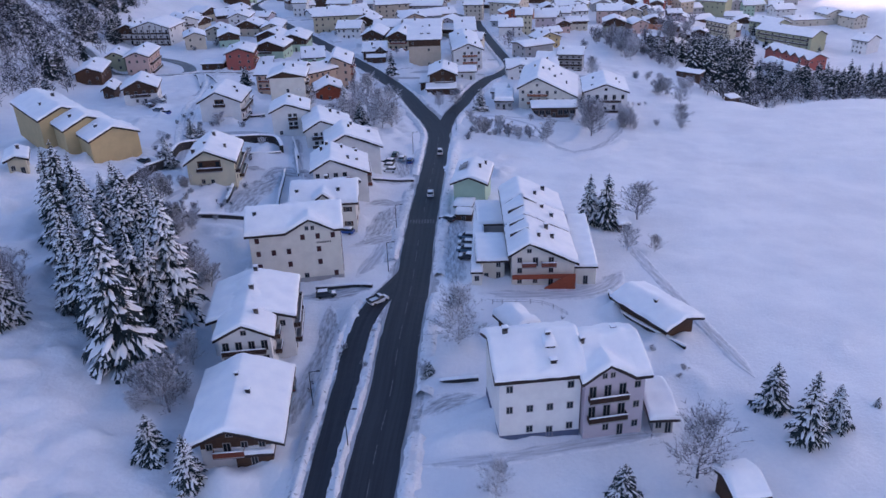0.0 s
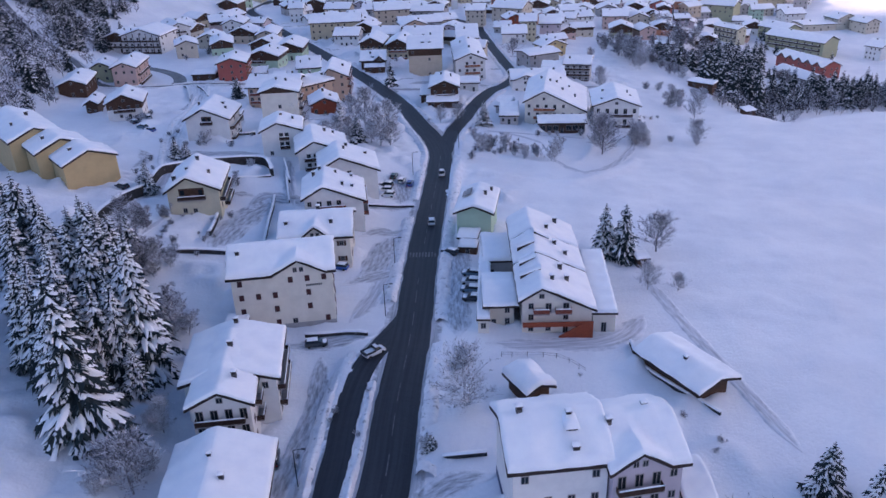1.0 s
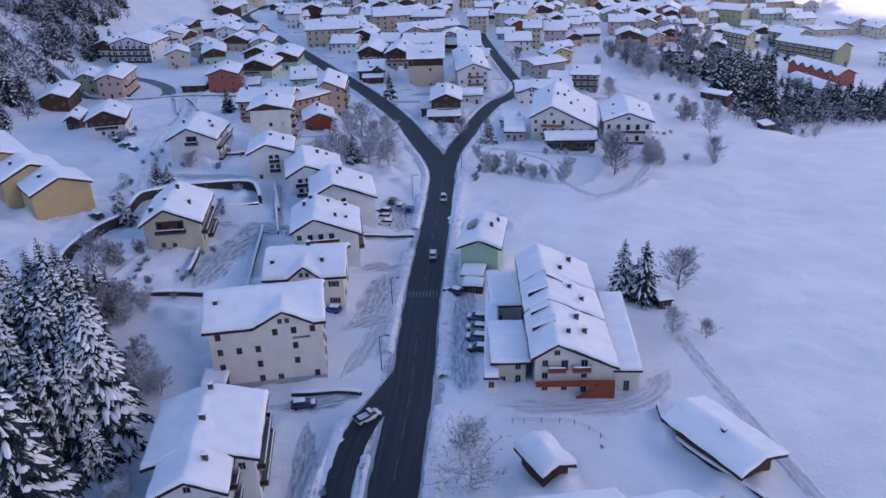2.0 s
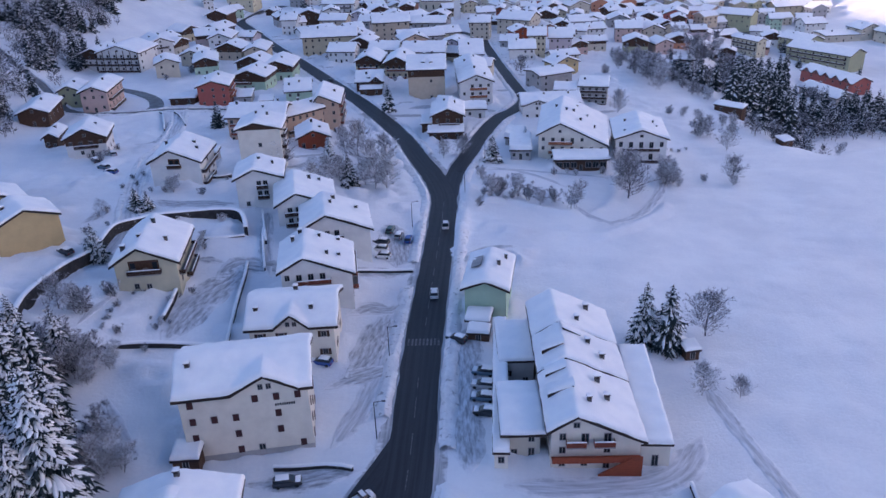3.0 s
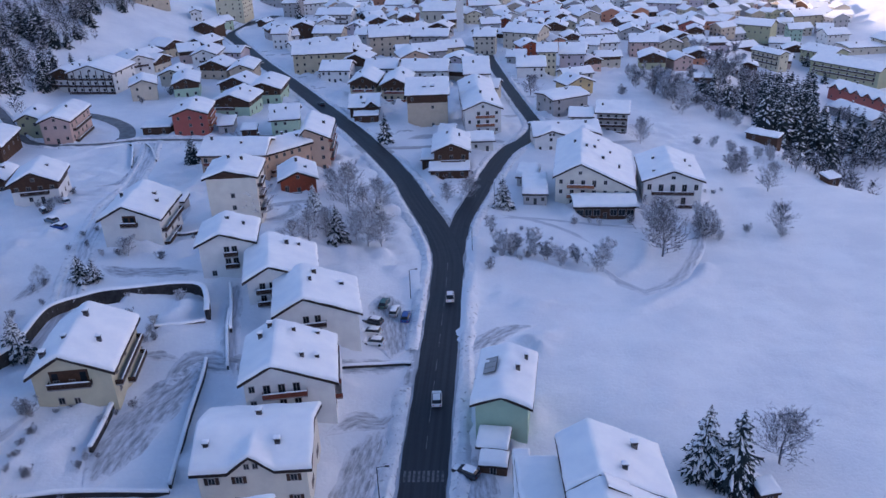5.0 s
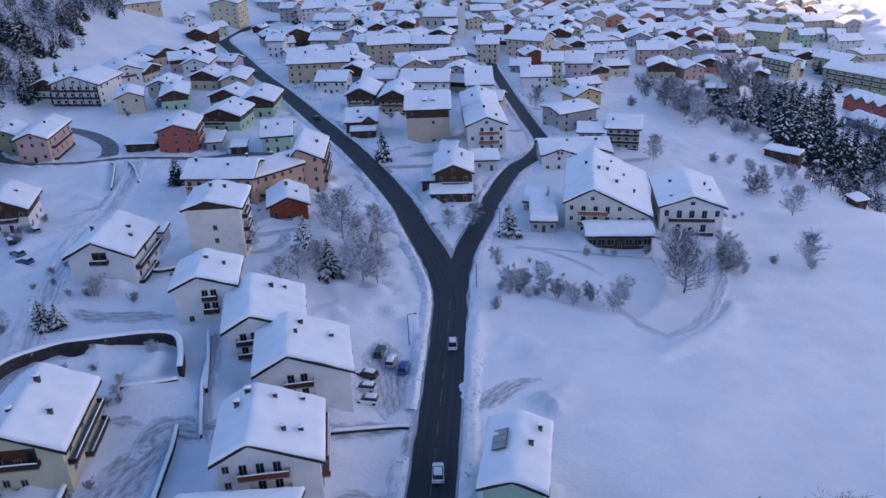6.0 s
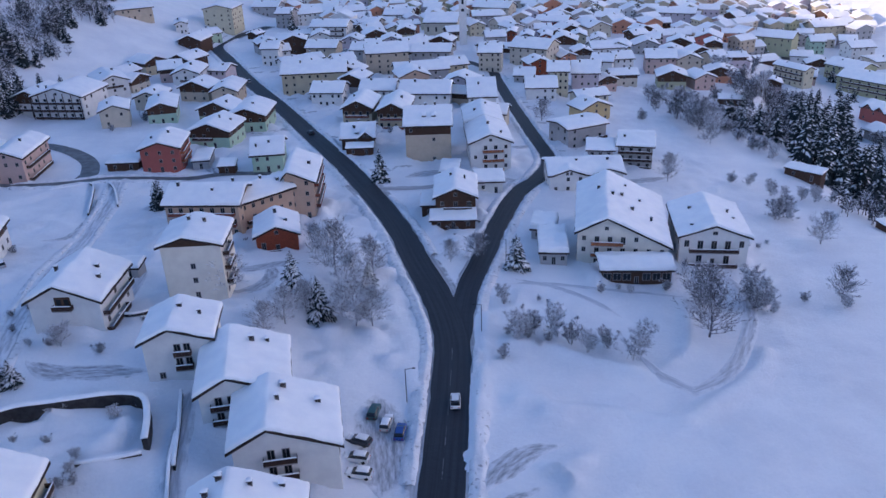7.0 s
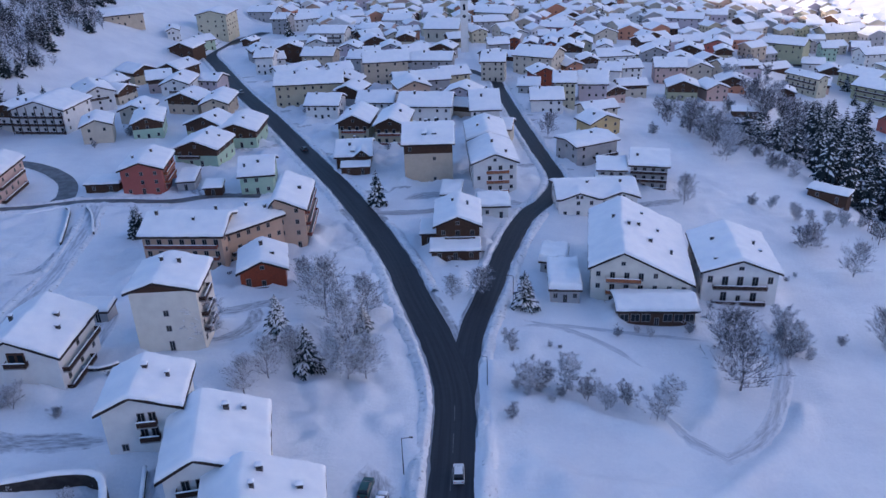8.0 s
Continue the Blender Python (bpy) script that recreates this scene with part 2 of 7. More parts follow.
ROADS = (("road", MAIN, 3.35), ("road", RIGHT, 2.7), ("road", SERVICE, 2.1), ("road", LOOP, 1.9), ("road", LOOP_UP, 2.4), ("road", CROSS, 1.7))


def strip(name, path, half, mat, lift, label, category, wob=0.0, n=7, offset=0.0, sink=0.0, taper=False):
    """A band draped along a path."""
    bm = bmesh.new()
    lay = [bm.verts.layers.float.new(k) for k in ("edge", "across", "along")]
    rows, run = [], 0.0
    for i, p in enumerate(path):
        q = (path[min(i + 1, len(path) - 1)] - path[max(i - 1, 0)]).normalized()
        s = Vector((q.y, -q.x))
        run += (p - path[max(i - 1, 0)]).length
        hl = half + wob * noise.noise(Vector((p.x * .3, p.y * .3, 2))) * .5 + wob * noise.noise(Vector((p.x * .9, p.y * .9, 7))) * .5
        hr = half + wob * noise.noise(Vector((p.x * .3, p.y * .3, 12))) * .5 + wob * noise.noise(Vector((p.x * .9, p.y * .9, 17))) * .5
        if taper:
            e = min(1.0, .08 + min(i, len(path) - 1 - i) / 5.0)
            hl, hr = hl * e, hr * e
        row = []
        for k in range(n):
            a = offset - hl + (hl + hr) * k / (n - 1)
            u = p + s * a
            row.append(bm.verts.new((u.x, u.y, float(ground(u.x, u.y)) + mountain(u.x, u.y) + lift - (sink if k in (0, n - 1) else 0))))
            end = min(1.0, min(i, len(path) - 1 - i) / 4.0) if taper else 1.0
            for key, value in zip(lay, ((1 - abs(2 * k / (n - 1) - 1)) * end, a, run)):
                row[-1][key] = value
        rows.append(row)
    for i in range(len(rows) - 1):
        for k in range(n - 1):
            bm.faces.new((rows[i][k], rows[i][k + 1], rows[i + 1][k + 1], rows[i + 1][k])).smooth = True
    ob = mesh_object(name, bm, mat)
    return tagged(ob, label, category, kind="structure")


def berm(path, side, off, high, wide, label):
    """A ploughed bank of snow along one side of a road."""
    bm = bmesh.new()
    rows = []
    path = catmull([tuple(p) for p in path], 1.3)
    prof = ((-.5, -.25), (-.40, .30), (-.22, .78), (-.02, 1.0), (.16, .72), (.34, .85), (.52, .45), (.72, .1), (.9, -.3))
    for i, p in enumerate(path):
        q = (path[min(i + 1, len(path) - 1)] - path[max(i - 1, 0)]).normalized()
        s = Vector((q.y, -q.x)) * side
        f = 1 + .8 * noise.noise(Vector((p.x * .2, p.y * .2, side * 3))) + .55 * noise.noise(Vector((p.x * .7, p.y * .7, 5)))
        row = []
        for k, (a, b) in enumerate(prof):
            j = noise.noise(Vector((p.x * .9, p.y * .9, k * 1.7))) * .5
            u = p + s * (off + (a + .5) * wide * (1 + .2 * f) + j * (0 if k == 0 else 1))
            row.append(bm.verts.new((u.x, u.y, float(ground(u.x, u.y)) + b * high * max(.15, f + .6 * noise.noise(Vector((u.x * .8, u.y * .8, 3.3)))) + .05)))
        rows.append(row)
    for i in range(len(rows) - 1):
        for k in range(len(prof) - 1):
            bm.faces.new((rows[i][k], rows[i][k + 1], rows[i + 1][k + 1], rows[i + 1][k])).smooth = True
    return tagged(mesh_object("snow_bank", bm, PLOUGHED), label, "snow bank", kind="structure")


# yards and paths of packed snow: half width, label, line
YARDS_A = (
    (2.3, 'driveway of packed grey snow between houses', [(-55.7, 196.1), (-53.5, 203.5), (-42.6, 204.4), (-27.4, 208.7), (-15.3, 213)]),
    (3.4, 'driveway of packed grey snow along the wall', [(-57.8, 170.9), (-57.5, 178.2), (-56.2, 186.9), (-54.0, 196.3), (-52.2, 203.6)]),
    (2.6, 'slushy yard entrance beside the cream house', [(-28.4, 164.3), (-23.5, 168.1), (-15.4, 172.7)]),
    (2.2, 'trodden snow verge beside the road', [(-24.7, 148.4), (-21.0, 160), (-19.0, 176), (-17.5, 196)]),
    (2.2, 'driveway of packed snow before the hotel', [(-36.8, 141.5), (-26.0, 142.2), (-18.5, 143)]),
    (3.0, 'slushy yard entrance beside the white house', [(-9.2, 97), (-4.2, 101.5), (2.1, 103.3)]),
    (1.5, 'trodden path in deep snow', [(-8.5, 86), (1.7, 87.2), (15, 90.5), (29.8, 94)]),
    (3.0, 'cleared hotel forecourt of packed snow', [(1.5, 139.5), (14, 139), (25.8, 141.8), (33, 152)]),
)
YARDS_B = (
    (2.6, 'car park of packed snow beside the hotel', [(-4.0, 186), (-3.5, 169), (-3.9, 157), (-3.3, 142)]),
    (4.0, 'muddy car park of packed snow', [(-19.5, 214), (-20.5, 226), (-23.0, 240.1)]),
    (1.8, 'narrow lane of packed snow between walls', [(-45.4, 200.6), (-48.2, 208.8), (-53.0, 232.4)]),
    (1.7, 'trodden yard behind the snow bank', [(-28.8, 97.7), (-28.2, 109.1), (-26.9, 121.9), (-28.6, 137.6)]),
    (1.5, 'trodden track across the snowy field', [(47, 108.7), (43.3, 128.3), (39.7, 151.6), (37.8, 168)]),
    (1.5, 'curved driveway of packed snow beside the apartment block', [(-60.6, 268.6), (-54.8, 268.4), (-50.8, 272.6), (-50.2, 279.7), (-53.9, 288.9)]),
    (1.0, 'trodden path across the meadow', [(4.3, 288.8), (14.3, 284.9), (21.6, 279.0), (26.4, 272.3)]),
    (0.8, 'trodden path in deep snow', [(2.1, 286.0), (11.8, 287.1), (27.9, 285.3), (42.5, 283.9)]),
)
YARDS_C = (
    (2.6, 'driven yard beside the white house', [(-28.0, 189.3), (-23.7, 194.1), (-19.5, 194), (-16.8, 199)]),
    (2.8, 'slushy parking strip beside the road', [(-25.0, 168.0), (-22.5, 174), (-21, 184), (-19.6, 193)]),
    (2.2, 'driven yard behind the retaining wall', [(-61.0, 237.0), (-68.6, 236.0), (-77.6, 235.8), (-84.9, 239.9)]),
    (2.0, 'driveway of packed snow beside the timber house', [(-95.1, 221.5), (-93.9, 230.9), (-99.5, 240.2)]),
    (2.6, 'slushy car park before the tall block', [(-27, 361), (-18, 367), (-9, 362)]),
    (1.8, 'trodden yard of the yellow house', [(-55.0, 203.5), (-59.4, 204.5), (-64.6, 203.1)]),
    (2.2, 'slushy yard between the houses', [(-67.0, 280.6), (-55.7, 282.3), (-46.3, 292.7)]),
    (2.0, 'driveway of packed snow up to the apartment house', [(60, 372), (48, 366), (34, 362), (22, 372)]),
    (2.4, 'slushy turning place beside the road', [(-4.9, 215.3), (-1.6, 220.5), (3.4, 225.5), (9.0, 227.6)]),
    (1.6, 'slushy strip between heaps of cleared snow', [(-4.5, 210.5), (-0.0, 214.1), (4.7, 217.2)]),
    (1.6, 'garden path of trodden snow', [(-76.1, 254.0), (-76.4, 265.4), (-78.8, 280.5)]),
    (1.2, 'trodden garden path', [(-55.6, 186.0), (-56.5, 192.5), (-56.0, 200.5)]),
    (1.3, 'trodden footpath in the garden', [(-62.1, 155.9), (-57.4, 149.4), (-52.9, 144.6)]),
    (1.4, 'trodden yard behind the wall', [(-114.3, 301.8), (-108.5, 305.6), (-109.9, 321.0), (-114.9, 336.5)]),
    (1.2, 'footpath of trodden snow', [(-73.1, 171.8), (-72.9, 179.2), (-71.9, 186.1)]),
)
YARDS = YARDS_A + YARDS_B + YARDS_C



# banks and heaps of cleared snow: height, width, then the line they follow
HEAPS_A = (
    (1.1, 1.6, ((1.5, 259), (9, 258.5), (17, 254.5), (27, 250.5))),
    (0.7, 1.6, ((4, 273), (9, 288), (30, 286), (44, 290))),
    (0.9, 1.8, ((1, 238), (6, 241), (9, 233))),
    (0.8, 1.6, ((3, 228), (8, 222), (12, 226))),
    (0.7, 1.5, ((5, 234), (13, 238))),
    (1.3, 2.0, ((-5, 89), (0, 92.5), (4, 88))),
    (1.2, 1.6, ((-1, 96), (5, 97))),
    (0.9, 1.4, ((8, 92), (16, 93.7), (24, 96))),
    (0.8, 1.5, ((-19.5, 158), (-21, 172), (-20, 190))),
    (0.9, 1.4, ((-25.2, 153.6), (-22.5, 157))),
)
HEAPS_B = (
    (0.8, 1.5, ((-5, 112), (0, 116), (-4, 121))),
    (1.2, 2.2, ((-31.3, 89.9), (-28.8, 95.6))),
    (0.9, 1.3, ((-27.5, 101.3), (-27.8, 114.2), (-27.5, 126.6))),
    (0.8, 1.6, ((-31.1, 205.5), (-39.9, 202.8))),
    (0.9, 1.5, ((-57.4, 221.3), (-71.7, 225.0))),
    (0.7, 1.5, ((-66.0, 176.0), (-61.6, 188.8))),
    (0.8, 1.8, ((-17, 244), (-20, 262), (-24.0, 280.0))),
    (0.9, 1.6, ((-70.6, 291.5), (-57.8, 283.9), (-49.5, 273.3))),
    (0.9, 1.6, ((28, 104), (36, 110), (38, 104))),
    (1.0, 2.0, ((30, 118), (26, 112))),
)
HEAPS_C = (
    (0.6, 1.4, ((45, 268), (50, 279), (50, 288))),
    (0.7, 1.6, ((-114.7, 299.4), (-118, 330), (-126, 344))),
    (0.8, 1.5, ((-88.7, 255.1), (-95.5, 284.4))),
    (1.5, 1.6, ((-4.9, 219.6), (-0.5, 223.6), (5.7, 229.5), (10.5, 228.5), (10.7, 222.1))),
    (1.7999999999999998, 1.8, ((-2.7, 213.2), (1.0, 217.0), (5.9, 220.2), (9.3, 217.5))),
    (1.35, 1.6, ((-3.7, 209.9), (-0.2, 210.1), (5.3, 213.7))),
    (1.0499999999999998, 1.3, ((1.7, 239.6), (9.5, 237.8), (19.9, 237.3), (31.9, 235.6))),
    (1.2000000000000002, 1.5, ((33.5, 237.6), (40.6, 244.1), (49.0, 253.5), (53.2, 260.9))),
    (0.8999999999999999, 1.2, ((42.7, 284.5), (40.0, 269.7), (36.6, 259.2), (31.7, 252.9))),
    (1.35, 1.3, ((-3.0, 270.4), (-3.9, 250.6), (-5.4, 234.5), (-6.3, 221.1))),
)
HEAPS_D = (
    (1.0499999999999998, 1.4, ((37.8, 241.8), (44.6, 246.5), (52.1, 256.1))),
    (1.5, 1.6, ((-59.0, 161.7), (-57.0, 164.1), (-54.0, 163.8), (-52.8, 158.8), (-56.0, 158.8))),
    (1.2000000000000002, 1.4, ((-65.8, 175.9), (-61.1, 172.2), (-56.6, 172.7))),
    (1.35, 1.5, ((-32.5, 137.0), (-29.4, 135.9), (-27.5, 133.1))),
    (1.35, 1.5, ((-59.8, 203.0), (-57.6, 204.0), (-55.3, 201.4))),
    (1.35, 1.4, ((-54.8, 178.5), (-55.9, 184.5), (-56.4, 189.8))),
    (1.2000000000000002, 1.2, ((-61.1, 210.7), (-57.4, 212.9), (-54.0, 214.5))),
    (1.0499999999999998, 1.4, ((-69.8, 181.8), (-68.7, 174.7), (-68.3, 172.2))),
    (1.2000000000000002, 1.4, ((-96.3, 269.2), (-86.6, 255.1), (-77.6, 247.8))),
    (1.0499999999999998, 1.4, ((-112.4, 336.7), (-105.1, 311.7), (-108.9, 296.8))),
)
HEAPS_E = (
    (1.5, 1.5, ((-25.3, 110.5), (-25.0, 118.0), (-24.6, 126.0), (-23.0, 131.0))),
    (1.4, 1.6, ((-28.5, 104.0), (-29.2, 112.0), (-28.8, 119.0))),
    (1.3, 1.4, ((-28.5, 128.5), (-26.0, 131.0), (-24.0, 134.5))),
    (1.3, 1.7, ((-6.5, 98.0), (-6.0, 106.0), (-6.8, 113.0))),
    (1.0, 1.4, ((-6.5, 126.0), (-6.0, 136.0), (-5.8, 150.0), (-5.2, 166.0))),
    (1.1, 1.5, ((-18.6, 156.0), (-18.4, 168.0), (-17.8, 182.0), (-17.2, 200.0))),
    (1.35, 1.5, ((-52.6, 266.8), (-47.9, 270.8), (-47.9, 283.5))),
    (1.0499999999999998, 1.6, ((-139.9, 326.7), (-132.2, 338.2), (-122.8, 348.7))),
    (1.2000000000000002, 1.5, ((-124.6, 310.2), (-119.4, 315.4), (-111.1, 311.3))),
)
HEAPS = HEAPS_A + HEAPS_B + HEAPS_C + HEAPS_D + HEAPS_E



def build_ground():
    """One sheet to the horizon, fine under the walk, hollowed a little under the roads."""
    xs = np.concatenate([np.arange(-1900, -260, 60), np.arange(-260, -150, 5), np.arange(-150, -110, 2), np.arange(-110, 80, 1.2), np.arange(80, 110, 2.4), np.arange(110, 260, 5), np.arange(260, 1900, 60)])
    ys = np.concatenate([np.arange(-900, -300, 50), np.arange(-300, 20, 8), np.arange(20, 60, 4), np.arange(60, 330, 1.2), np.arange(330, 520, 1.8), np.arange(520, 760, 4), np.arange(760, 2600, 60)])
    X, Y = np.meshgrid(xs, ys, indexing="ij")
    Z = ground(X, Y)
    near = np.full(X.shape, 99.0)
    for _, path, half in ROADS + (("", TRACK, 1.6), ("", LANE, 1.6)) + tuple(("", catmull(q, 1.5), h + 1.0) for h, _, q in YARDS):
        P = np.array([(p.x, p.y) for p in path])
        for px, py in P:
            i0, i1 = np.searchsorted(xs, px - 14), np.searchsorted(xs, px + 14)
            j0, j1 = np.searchsorted(ys, py - 14), np.searchsorted(ys, py + 14)
            dd = np.hypot(X[i0:i1, j0:j1] - px, Y[i0:i1, j0:j1] - py) - half
            near[i0:i1, j0:j1] = np.minimum(near[i0:i1, j0:j1], dd)
    keep = smooth01((near - .6) / 6.0)
    clear = smooth01((near - .1) / 1.6)
    for i in range(len(xs)):
        for j in range(len(ys)):
            x, y = xs[i], ys[j]
            if -260 < x < 260 and 0 < y < 760:
                Z[i, j] += keep[i, j] * relief(x, y)
            Z[i, j] += mountain(x, y)
    for high, wide, line in HEAPS:
        for p in catmull(line, 1.2):
            i0, i1 = np.searchsorted(xs, p.x - 8), np.searchsorted(xs, p.x + 8)
            j0, j1 = np.searchsorted(ys, p.y - 8), np.searchsorted(ys, p.y + 8)
            f = high * (.45 + .5 * abs(noise.noise(Vector((p.x * .5, p.y * .5, 2)))) + .35 * noise.noise(Vector((p.x * 1.3, p.y * 1.3, 6))))
            bump = clear[i0:i1, j0:j1] * f * np.exp(-((X[i0:i1, j0:j1] - p.x) ** 2 + (Y[i0:i1, j0:j1] - p.y) ** 2) / wide ** 2)
            top = ground(X[i0:i1, j0:j1], Y[i0:i1, j0:j1]) + high
            Z[i0:i1, j0:j1] = np.minimum(Z[i0:i1, j0:j1] + bump, np.maximum(top, Z[i0:i1, j0:j1]))
    # snow fallen from the eaves and shovelled against the walls
    rng = random.Random(41)
    for key, (w, d, over) in FOOT.items():
        m = bpy.data.objects[key].matrix_basis
        if not (60 < m.translation.y < 500 and -150 < m.translation.x < 100):
            continue
        for _ in range(int((w + d) * .8)):
            side, t = rng.choice((-1, 1)), rng.random()
            far = rng.uniform(-.6, 1.6)
            q = m @ (Vector((side * (w / 2 + far - over * .5), d * t, 0)) if rng.random() < .62 else Vector((w * (t - .5), -far + over * .5 if rng.random() < .6 else d + far, 0)))
            high, wide = rng.uniform(.35, 1.1), rng.uniform(.9, 1.9)
            i0, i1 = np.searchsorted(xs, q.x - 5), np.searchsorted(xs, q.x + 5)
            j0, j1 = np.searchsorted(ys, q.y - 5), np.searchsorted(ys, q.y + 5)
            Z[i0:i1, j0:j1] += clear[i0:i1, j0:j1] * high * np.exp(-((X[i0:i1, j0:j1] - q.x) ** 2 + (Y[i0:i1, j0:j1] - q.y) ** 2) / wide ** 2) * .8
    verts = np.stack([X, Y, Z], -1).reshape(-1, 3)
    n = len(ys)
    a = (np.arange(len(xs) - 1)[:, None] * n + np.arange(n - 1)[None]).ravel()
    faces = np.stack([a, a + n, a + n + 1, a + 1], 1)
    me = bpy.data.meshes.new("ground")
    me.from_pydata(verts.tolist(), [], faces.tolist())
    me.materials.append(SNOW_GROUND)
    me.materials.append(FOREST)
    # beyond x -255, mostly out of view: dark slope cuts bounce onto the left
    cx = (X[:-1, :-1] + X[1:, 1:]).ravel() / 2
    me.polygons.foreach_set("material_index", (cx < -255).astype(int).tolist())
    me.shade_smooth()
    return tagged(new("ground", me), "deep snow covering the valley floor and fields", "snow", kind="structure")

# ---- building kit ----
def mesh_object(name, bm, mats, parent=None, label="", smooth=False):
    me = bpy.data.meshes.new(name)
    bmesh.ops.recalc_face_normals(bm, faces=bm.faces)
    bm.to_mesh(me)
    bm.free()
    for m in (mats if isinstance(mats, (list, tuple)) else [mats]):
        me.materials.append(m)
    if smooth:
        me.shade_smooth()
    ob = new(name, me)
    ob.parent = parent
    if label:
        ob["label"] = label
    return ob


def part(name, bm, mats, parent, label="", smooth=False):
    return mesh_object(name, bm, mats, parent, label, smooth)


def shared(name, me, parent, m, label=""):
    ob = new(name, me)
    ob.parent = parent
    ob.matrix_basis = m
    if label:
        ob["label"] = label
    return ob


def box(bm, x0, x1, y0, y1, z0, z1, mat=0, bevel=0.0):
    vs = [bm.verts.new(p) for p in ((x0, y0, z0), (x1, y0, z0), (x1, y1, z0), (x0, y1, z0), (x0, y0, z1), (x1, y0, z1), (x1, y1, z1), (x0, y1, z1))]
    fs = []
    for i in ((0, 3, 2, 1), (4, 5, 6, 7), (0, 1, 5, 4), (1, 2, 6, 5), (2, 3, 7, 6), (3, 0, 4, 7)):
        f = bm.faces.new([vs[k] for k in i])
        f.material_index = mat
        fs.append(f)
    if bevel:
        es = list({e for f in fs for e in f.edges})
        bmesh.ops.bevel(bm, geom=es, offset=bevel, segments=2, affect="EDGES", profile=.6)
    return vs


def snow_pillow(bm, x0, x1, y0, y1, z, t, mat=0, n=4):
    """A rounded cap of snow on a flat top."""
    rows = []
    us = [0, .06, .2, .5, .8, .94, 1]
    for a in us:
        row = []
        for b in us:
            e = min(a, 1 - a, b, 1 - b)
            hgt = t * (0.0 if e == 0 else .62 if e < .1 else 1.0)
            row.append(bm.verts.new((x0 + (x1 - x0) * a, y0 + (y1 - y0) * b, z + hgt)))
        rows.append(row)
    for i in range(len(us) - 1):
        for j in range(len(us) - 1):
            f = bm.faces.new((rows[i][j], rows[i + 1][j], rows[i + 1][j + 1], rows[i][j + 1]))
            f.material_index = mat
            f.smooth = True


MESHES = {}
FOOT = {}


def window_meshes(w, h, shutter):
    """Frame and pane of one window, facing -y, its centre at the origin; shutter leaves beside it."""
    key = ("win", round(w, 2), round(h, 2))
    if key not in MESHES:
        bm = bmesh.new()
        f, t = .09, .06
        gx, gz = (-w / 2, -w / 2 + f, -.035, .035, w / 2 - f, w / 2), (-h / 2, -h / 2 + f, h / 2 - f, h / 2)
        g = [[[bm.verts.new((u, v, q)) for v in (-t, .02)] for q in gz] for u in gx]
        for i in range(5):
            for j in range(3):
                if not (j == 1 and i in (1, 3)):
                    bm.faces.new([g[i + p][j + q][0] for p, q in ((0, 0), (1, 0), (1, 1), (0, 1))])
        for (i, j), (k, l) in [((0, 0), (5, 0)), ((5, 0), (5, 3)), ((5, 3), (0, 3)), ((0, 3), (0, 0))] + [e for i in (1, 3) for e in (((i, 1), (i + 1, 1)), ((i + 1, 1), (i + 1, 2)), ((i + 1, 2), (i, 2)), ((i, 2), (i, 1)))]:
            cells = [(i + (k - i) * n // max(abs(k - i), abs(l - j)), j + (l - j) * n // max(abs(k - i), abs(l - j))) for n in range(max(abs(k - i), abs(l - j)) + 1)]
            for (a, b), (c, d) in zip(cells, cells[1:]):
                bm.faces.new((g[a][b][0], g[c][d][0], g[c][d][1], g[a][b][1]))
        bmesh.ops.recalc_face_normals(bm, faces=bm.faces)
        me = bpy.data.meshes.new("window")
        bm.to_mesh(me), bm.free()
        me.materials.append(FRAME_WHITE)
        bm = bmesh.new()
        box(bm, -w / 2 + f, w / 2 - f, -.022, .01, -h / 2 + f, h / 2 - f)
        mp = bpy.data.meshes.new("pane")
        bm.to_mesh(mp), bm.free()
        mp.materials.append(GLASS)
        MESHES[key] = (me, mp)
    if shutter is None:
        return MESHES[key] + (None,)
    k2 = ("shut", round(w, 2), round(h, 2), shutter.name)
    if k2 not in MESHES:
        bm = bmesh.new()
        box(bm, 0, w / 2, -.05, .0, -h / 2, h / 2)
        ms = bpy.data.meshes.new("shutter")
        bm.to_mesh(ms), bm.free()
        ms.materials.append(shutter)
        MESHES[k2] = ms
    return MESHES[key] + (MESHES[k2],)


